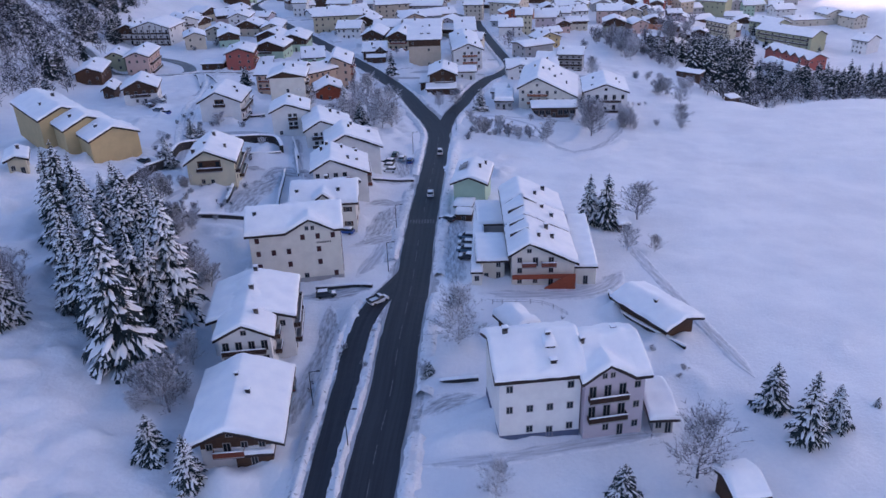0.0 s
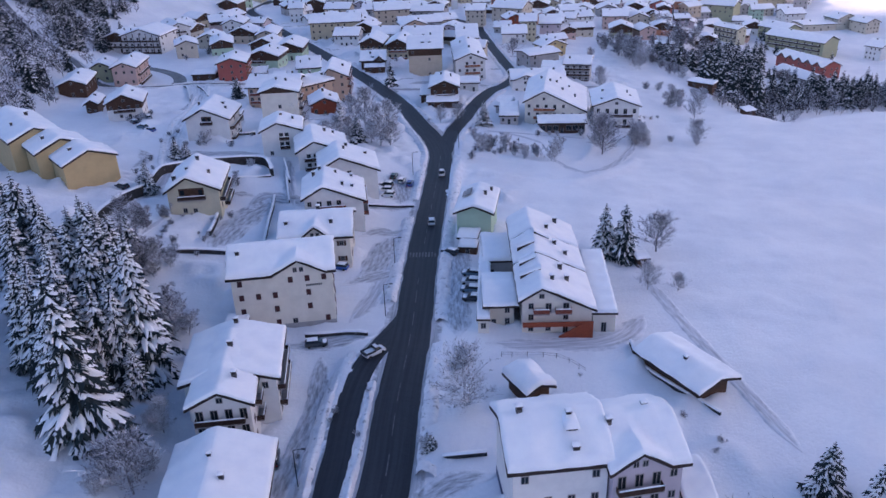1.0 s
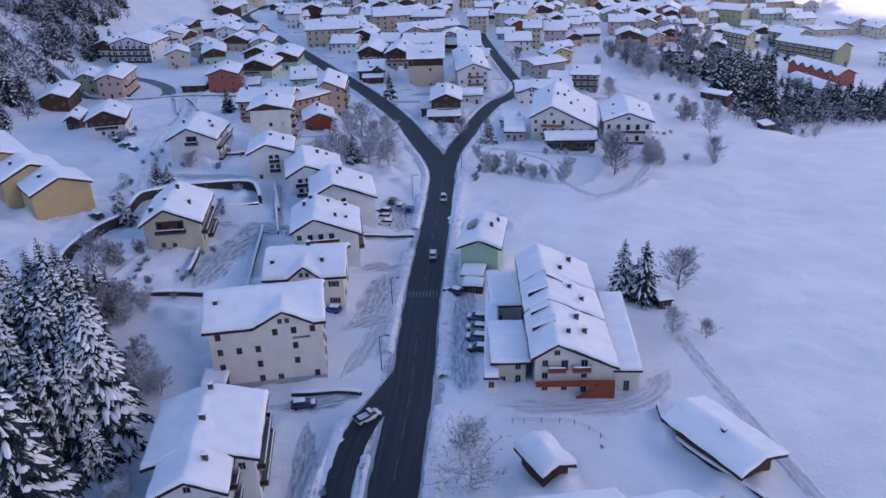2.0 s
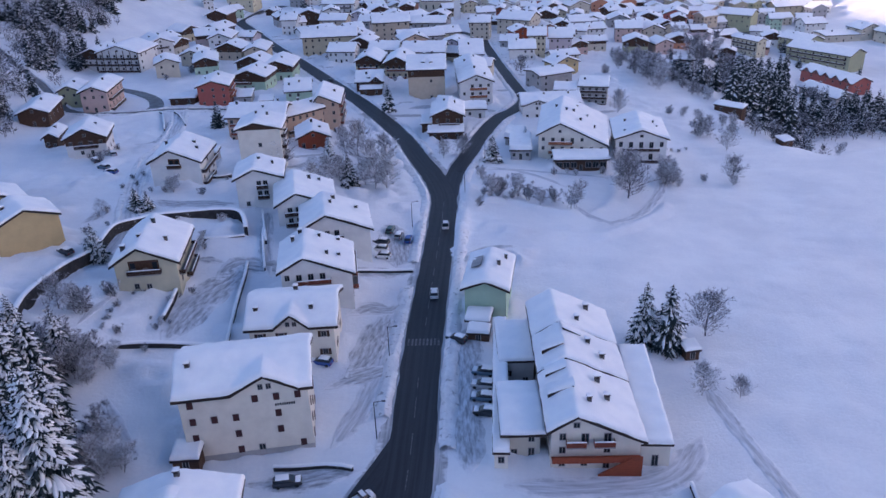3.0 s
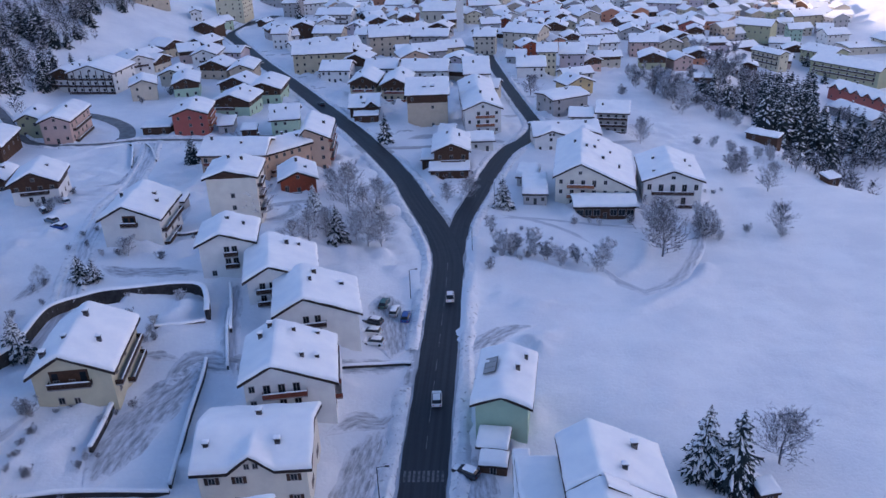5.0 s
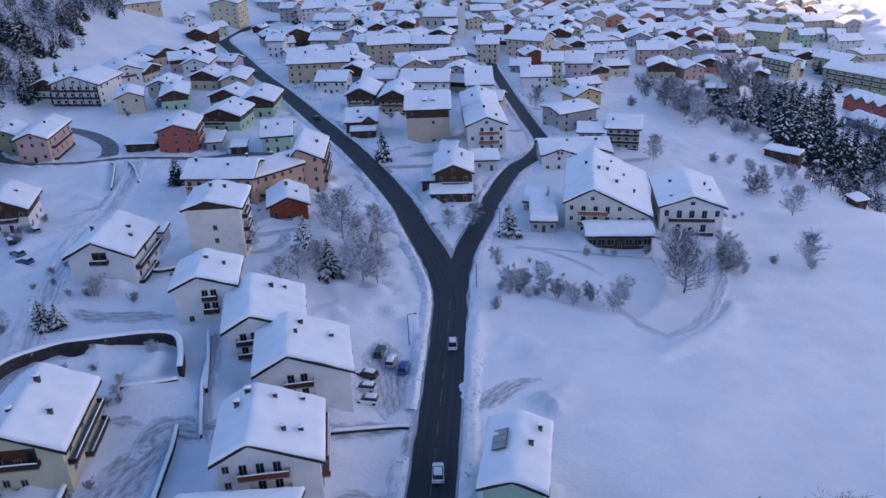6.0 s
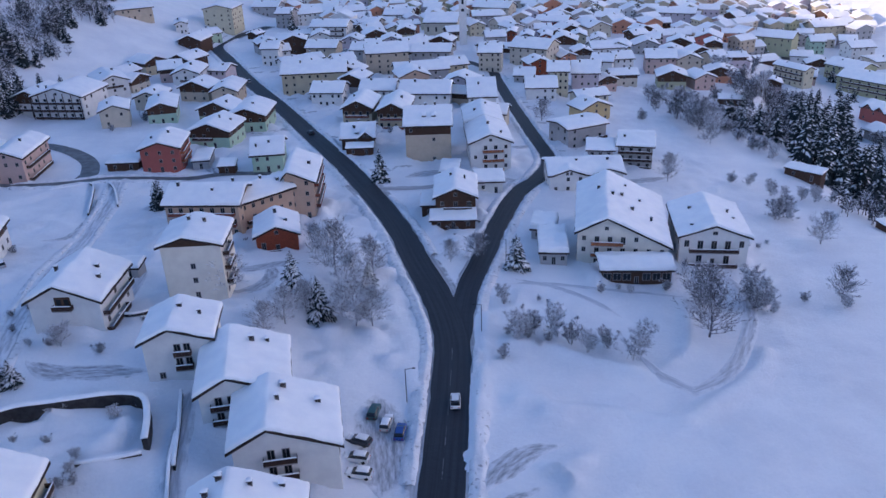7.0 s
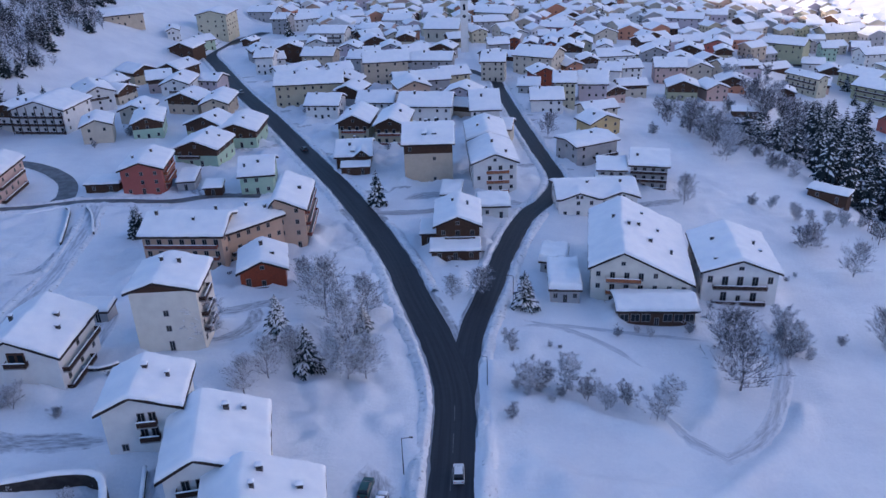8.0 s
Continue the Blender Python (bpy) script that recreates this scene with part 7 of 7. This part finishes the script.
shrub(-118.1, 277.9, 2.0, 104)
shrub(-120.4, 285.1, 2.0, 105)
shrub(-116.4, 280.3, 2.0, 106)
shrub(-119.0, 288.2, 2.0, 107)
shrub(-115.0, 283.2, 2.0, 108)
shrub(1.4, 262.6, 2.2, 116)
shrub(3.3, 259.6, 2.2, 117)
shrub(5.4, 261.6, 2.2, 118)
shrub(7.3, 258.6, 2.2, 119)
shrub(9.4, 260.7, 2.2, 120)
shrub(11.5, 262.7, 2.2, 121)

fence([(4.3, 134.7), (14, 134.4), (18.5, 129.6)], 1.1, "weathered timber fence in deep snow")
for px, py in ((-17.6, 238.7), (-17.9, 174.5), (-17.8, 150.6), (-18.4, 90), (-25.8, 102), (-4.0, 262), (2.5, 296)):
    lamp_post(px, py)


def low_wing(label, x, y, yaw, w, d, h, wall, **kw):
    return house(label, x, y, yaw, w, d, h, "m", wall, n=1, name="annex", category="annex", **kw)


# hotel wings and porches
low_wing("low flat-roofed hotel wing under deep snow", 5.0, 165.0, 2.0, 6.4, 12.0, 5.6, "grey", cols=2, side="L", rise=.5, snow=.8, over=.4)
low_wing("lean-to along the hotel under deep snow", 23.9, 144.2, -2.0, 5.0, 25.0, 4.3, "ivory", cols=1, side=None, rise=.6, over=.4)
low_wing("narrow lean-to arcade beside the hotel car park", 1.3, 143.0, -2.0, 2.6, 37.0, 3.2, "ivory", cols=1, side="L", rise=.3, over=.3, doors=0)
low_wing("snow-laden porch roof before the chalet", -10.6, 318.0, 1.0, 13.0, 6.0, 2.8, "wood", cols=3, side=None, rise=.8, over=.6)
low_wing("low chalet extension under snow", -17.6, 328.0, 1.0, 5.0, 9.0, 3.4, "wood", cols=1, side=None, rise=.5, over=.5)
low_wing("round-cornered restaurant pavilion under deep snow", 14.2, 297.5, -3.0, 7.5, 13.0, 3.4, "grey", cols=3, side="L", rise=.6, snow=1.5, over=.5)
low_wing("small pavilion under deep snow", 12.8, 312.0, -10.0, 7.0, 8.0, 3.4, "grey", cols=2, side="L", rise=.6, snow=1.6, over=.5)
low_wing("small hut with snow-covered roof", 115.5, 334.0, 20.0, 5.0, 5.0, 2.6, "wood", cols=1, side=None, rise=.5, over=.4)
low_wing("long shed with snow-covered roof", 106.5, 379.0, -42.0, 13.0, 5.0, 3.2, "wood", cols=2, side=None, rise=.6, over=.4)
low_wing("car port beside the red house", -118.0, 362.0, 3.0, 11.0, 7.0, 2.8, "wood", cols=2, side=None, rise=.4, over=.4)
low_wing("garage ramp roof beside the red house", -93.5, 365.0, 8.0, 6.0, 12.0, 3.0, "grey", cols=1, side=None, rise=.3, over=.4)
low_wing("small timber shed under thick snow", -84.0, 361.0, 5.0, 6.0, 5.0, 2.6, "wood", cols=1, side=None, rise=.9, over=.4)
low_wing("porch roof of the brown chalet", -44.0, 383.0, 3.0, 10.0, 4.0, 2.8, "wood", cols=2, side=None, rise=.6, over=.4)
low_wing("garage beside the white houses", -82.0, 274.3, 0.0, 8.6, 4.8, 2.6, "grey", cols=2, side=None, rise=.4, over=.4)
low_wing("low garden shed under snow", -45.4, 143.0, 5.0, 4.4, 4.4, 2.4, "wood", cols=1, side=None, rise=.3, over=.3)
low_wing("snowed-in lean-to before the chalet", -31.8, 87.9, 6.0, 5.9, 5.4, 2.6, "wood", cols=1, side=None, rise=.3, over=.3)
low_wing("small snow-covered hut beside the spruces", 38.2, 176.5, 10.0, 3.2, 3.0, 2.0, "wood", cols=1, side=None, rise=.3, over=.3)
low_wing("low woodpile shelter covered with snow", -1.5, 181.0, -8.0, 4.5, 3.0, 1.8, "wood", cols=1, side=None, rise=.3, over=.2, snow=.8)

# front of the long hotel: red parapet across the first floor, walled ramp up to it
bm = bmesh.new()
box(bm, -6.4, 6.5, -.75, -.6, 2.35, 3.35)
box(bm, -6.4, 6.5, -.6, .75, 2.3, 2.45)
part("parapet", bm, WALLS["redwood"], hotel, "red-brown parapet of the first-floor terrace")
bm = bmesh.new()
a = [bm.verts.new((u, -.95, z)) for u, z in ((.2, -1.0), (6.5, -1.0), (6.5, 3.45), (5.2, 3.45), (.2, .35))]
b = [bm.verts.new((v.co.x, -.78, v.co.z)) for v in a]
bm.faces.new(a)
bm.faces.new(b[::-1])
for k in range(5):
    bm.faces.new((a[k], b[k], b[(k + 1) % 5], a[(k + 1) % 5]))
part("ramp_wall", bm, WALLS["redwood"], hotel, "red-brown wall of the stepped ramp")

# church tower
root = new("church_tower")
tagged(root, "slender white church tower with clock and belfry", "church tower")
root.matrix_basis = pose(-9.3, 627, float(ground(-9.3, 627)))
bm = bmesh.new()
box(bm, -2.3, 2.3, -2.3, 2.3, -2, 30)
part("shaft", bm, WALLS["white"], root)
bm = bmesh.new()
box(bm, -2.6, 2.6, -2.6, 2.6, 30.002, 30.7)
part("cornice", bm, WALLS["grey"], root)
bm = bmesh.new()
bmesh.ops.create_cone(bm, cap_ends=True, segments=8, radius1=2.7, radius2=.05, depth=11, matrix=pose(0, 0, 36.2))
part("spire", bm, METAL, root)
# dark slab on the shaft paints the shade of the open belfry
bm = bmesh.new()
box(bm, -.7, .7, -2.36, -2.305, 24.5, 28)
part("belfry_opening", bm, GLASS, root)
bm = bmesh.new()
bmesh.ops.create_cone(bm, cap_ends=True, segments=20, radius1=1.0, radius2=1.0, depth=.1, matrix=pose(0, -2.36, 21, 90, 0, 0))
part("clock_face", bm, METAL, root)

# solar panels on the pale green house
panel = new("solar_panel")
tagged(panel, "dark solar panel lying on the snowy roof", "solar panel")
g = float(ground(.35, 190.7))
panel.matrix_basis = pose(-1.3, 196.6, g + 9.7, 0, -21, -7.8)
bm = bmesh.new()
box(bm, -1.1, 1.1, -2.2, 2.2, 0, .08, 0, .02)
part("panel", bm, METAL, panel)
for i in range(3):
    bm = bmesh.new()
    box(bm, -1.0, 1.0, -2.1 + i * 1.42, -.78 + i * 1.42, .085, .1)
    part("solar_cell", bm, WALLS["grey"], panel)

# lettering on the cream hotel, as plain bars
sign = new("hotel_sign")
tagged(sign, "dark raised lettering on the cream hotel wall", "sign")
sign.matrix_basis = cream_hotel.matrix_basis @ pose(4.41, 0.70, 8.87)
for i in range(9):
    bm = bmesh.new()
    box(bm, i * .34, i * .34 + .2, -.05, 0, 0, .42)
    part("letter_bar", bm, METAL, sign)


# the far town: the nearer houses singly, the rest as one mass of roofs
def town():
    rng = random.Random(77)
    taken = [(o.matrix_basis.translation.x, o.matrix_basis.translation.y) for o in scene.objects if o.parent is None and o.type == "EMPTY" and o.name.startswith(("house", "church"))]
    tones = ("white", "white", "cream", "cream", "beige", "ochre", "pale", "grey", "pink", "peach", "olive", "mauve", "orange", "wood", "white", "grey", "grey", "cream", "beige", "mauve")
    names = list(tones[i] for i in (0, 2, 4, 5, 6, 7, 8, 9, 10, 11, 12, 13))
    V, F, I = [], [], []
    single = 0
    for j in range(27):
        for i in range(32):
            x, y = -190 + i * 21 + (j % 2) * 10.5 + rng.uniform(-3, 3), 420 + j * 20 + rng.uniform(-3, 3)
            edge = np.interp(y, [420, 490, 520, 590, 620, 680, 760, 900], [-10, 20, 85, 150, 185, 215, 270, 330])
            low = np.interp(y, [420, 470, 560, 640, 700, 800, 950], [-170, -185, -150, -90, -120, -175, -200])
            if not low < x < edge + 40 or min((x - a) ** 2 + (y + 6 - b) ** 2 for a, b in taken) < 17 ** 2:
                continue
            if min((p.x - x) ** 2 + (p.y - y - 5) ** 2 for p in MAIN + RIGHT) < 150:
                continue
            taken.append((x, y))
            w, k, d = rng.uniform(11, 17), rng.choice("ffs"), rng.uniform(11, 15)
            tone, yaw, h = rng.choice(tones), rng.choice((-12, 4, 18, 70, -65)) + rng.uniform(-5, 5), rng.choice((5.6, 6, 6.4, 8.4)) + .6 * (y > 640)
            if y < 690 and single < 75:
                single += 1
                word = tone.replace("pale", "pale yellow").replace("wood", "timber")
                house("%s village house with thick snow on its roof" % word, x, y, yaw, w, d, h, k, tone, n=2, cols=3, side_cols=2, wood=rng.choice((0, 0, .3, .4)), side=("L" if x > 0 else "R"), chim=((w * .2, 4.0),), res=2.4, group="houses of the far town", doors=0)
                continue
            m = pose(x, y, float(ground(x, y)), 0, 0, yaw)
            r = .2 * (w if k == "f" else d)
            def add(pts, mat):
                q = len(V)
                V.extend(tuple(m @ Vector(p)) for p in pts)
                F.append(tuple(range(q, q + len(pts))))
                I.append(mat)
            a, b, e = w / 2 - .7, d - .7, names.index(tone)
            for f in (((-a, .7, -2), (a, .7, -2), (a, .7, h), (-a, .7, h)), ((a, .7, -2), (a, b, -2), (a, b, h), (a, .7, h)), ((-a, b, -2), (-a, .7, -2), (-a, .7, h), (-a, b, h))):
                add(f, e)
            for fl in range(2):
                for c in (-.32, 0, .32):
                    z0 = h * (.18 + .42 * fl)
                    add([(c * w - .55, .66, z0), (c * w + .55, .66, z0), (c * w + .55, .66, z0 + 1.3), (c * w - .55, .66, z0 + 1.3)], 13)
                    v = d * (.5 + c)
                    for sx in (a + .04, -a - .04):
                        add([(sx, v - .5, z0), (sx, v + .5, z0), (sx, v + .5, z0 + 1.3), (sx, v - .5, z0 + 1.3)], 13)
            u, s = w / 2, .55
            if k == "f":
                add([(-a, .7, h), (a, .7, h), (0, .7, h + r)], e)
                for z, mt in ((0, 12), (s, 14)):
                    add([(-u, 0, h + z), (0, 0, h + r + z), (0, d, h + r + z), (-u, d, h + z)], mt)
                    add([(u, 0, h + z), (0, 0, h + r + z), (0, d, h + r + z), (u, d, h + z)], mt)
                for q in (0, d):
                    add([(-u, q, h), (0, q, h + r), (0, q, h + r + s), (-u, q, h + s)], 14)
                    add([(u, q, h), (0, q, h + r), (0, q, h + r + s), (u, q, h + s)], 14)
                for q in (-u, u):
                    add([(q, 0, h), (q, d, h), (q, d, h + s), (q, 0, h + s)], 14)
            else:
                for z, mt in ((0, 12), (s, 14)):
                    add([(-u, 0, h + z), (u, 0, h + z), (u, d / 2, h + r + z), (-u, d / 2, h + r + z)], mt)
                    add([(-u, d, h + z), (u, d, h + z), (u, d / 2, h + r + z), (-u, d / 2, h + r + z)], mt)
                for q in (-u, u):
                    add([(q, 0, h), (q, d / 2, h + r), (q, d / 2, h + r + s), (q, 0, h + s)], 14)
                    add([(q * .97, .7, h), (q * .97, d - .7, h), (q * .97, d / 2, h + r)], e)
                add([(-u, 0, h), (u, 0, h), (u, 0, h + s), (-u, 0, h + s)], 14)
    ob = new("far_town", raw_mesh("far_town", V, F, [WALLS[t] for t in names] + [EAVES, GLASS, SNOW], I))
    tagged(ob, "distant snow-covered roofs of the town", "town", kind="stuff")


town()
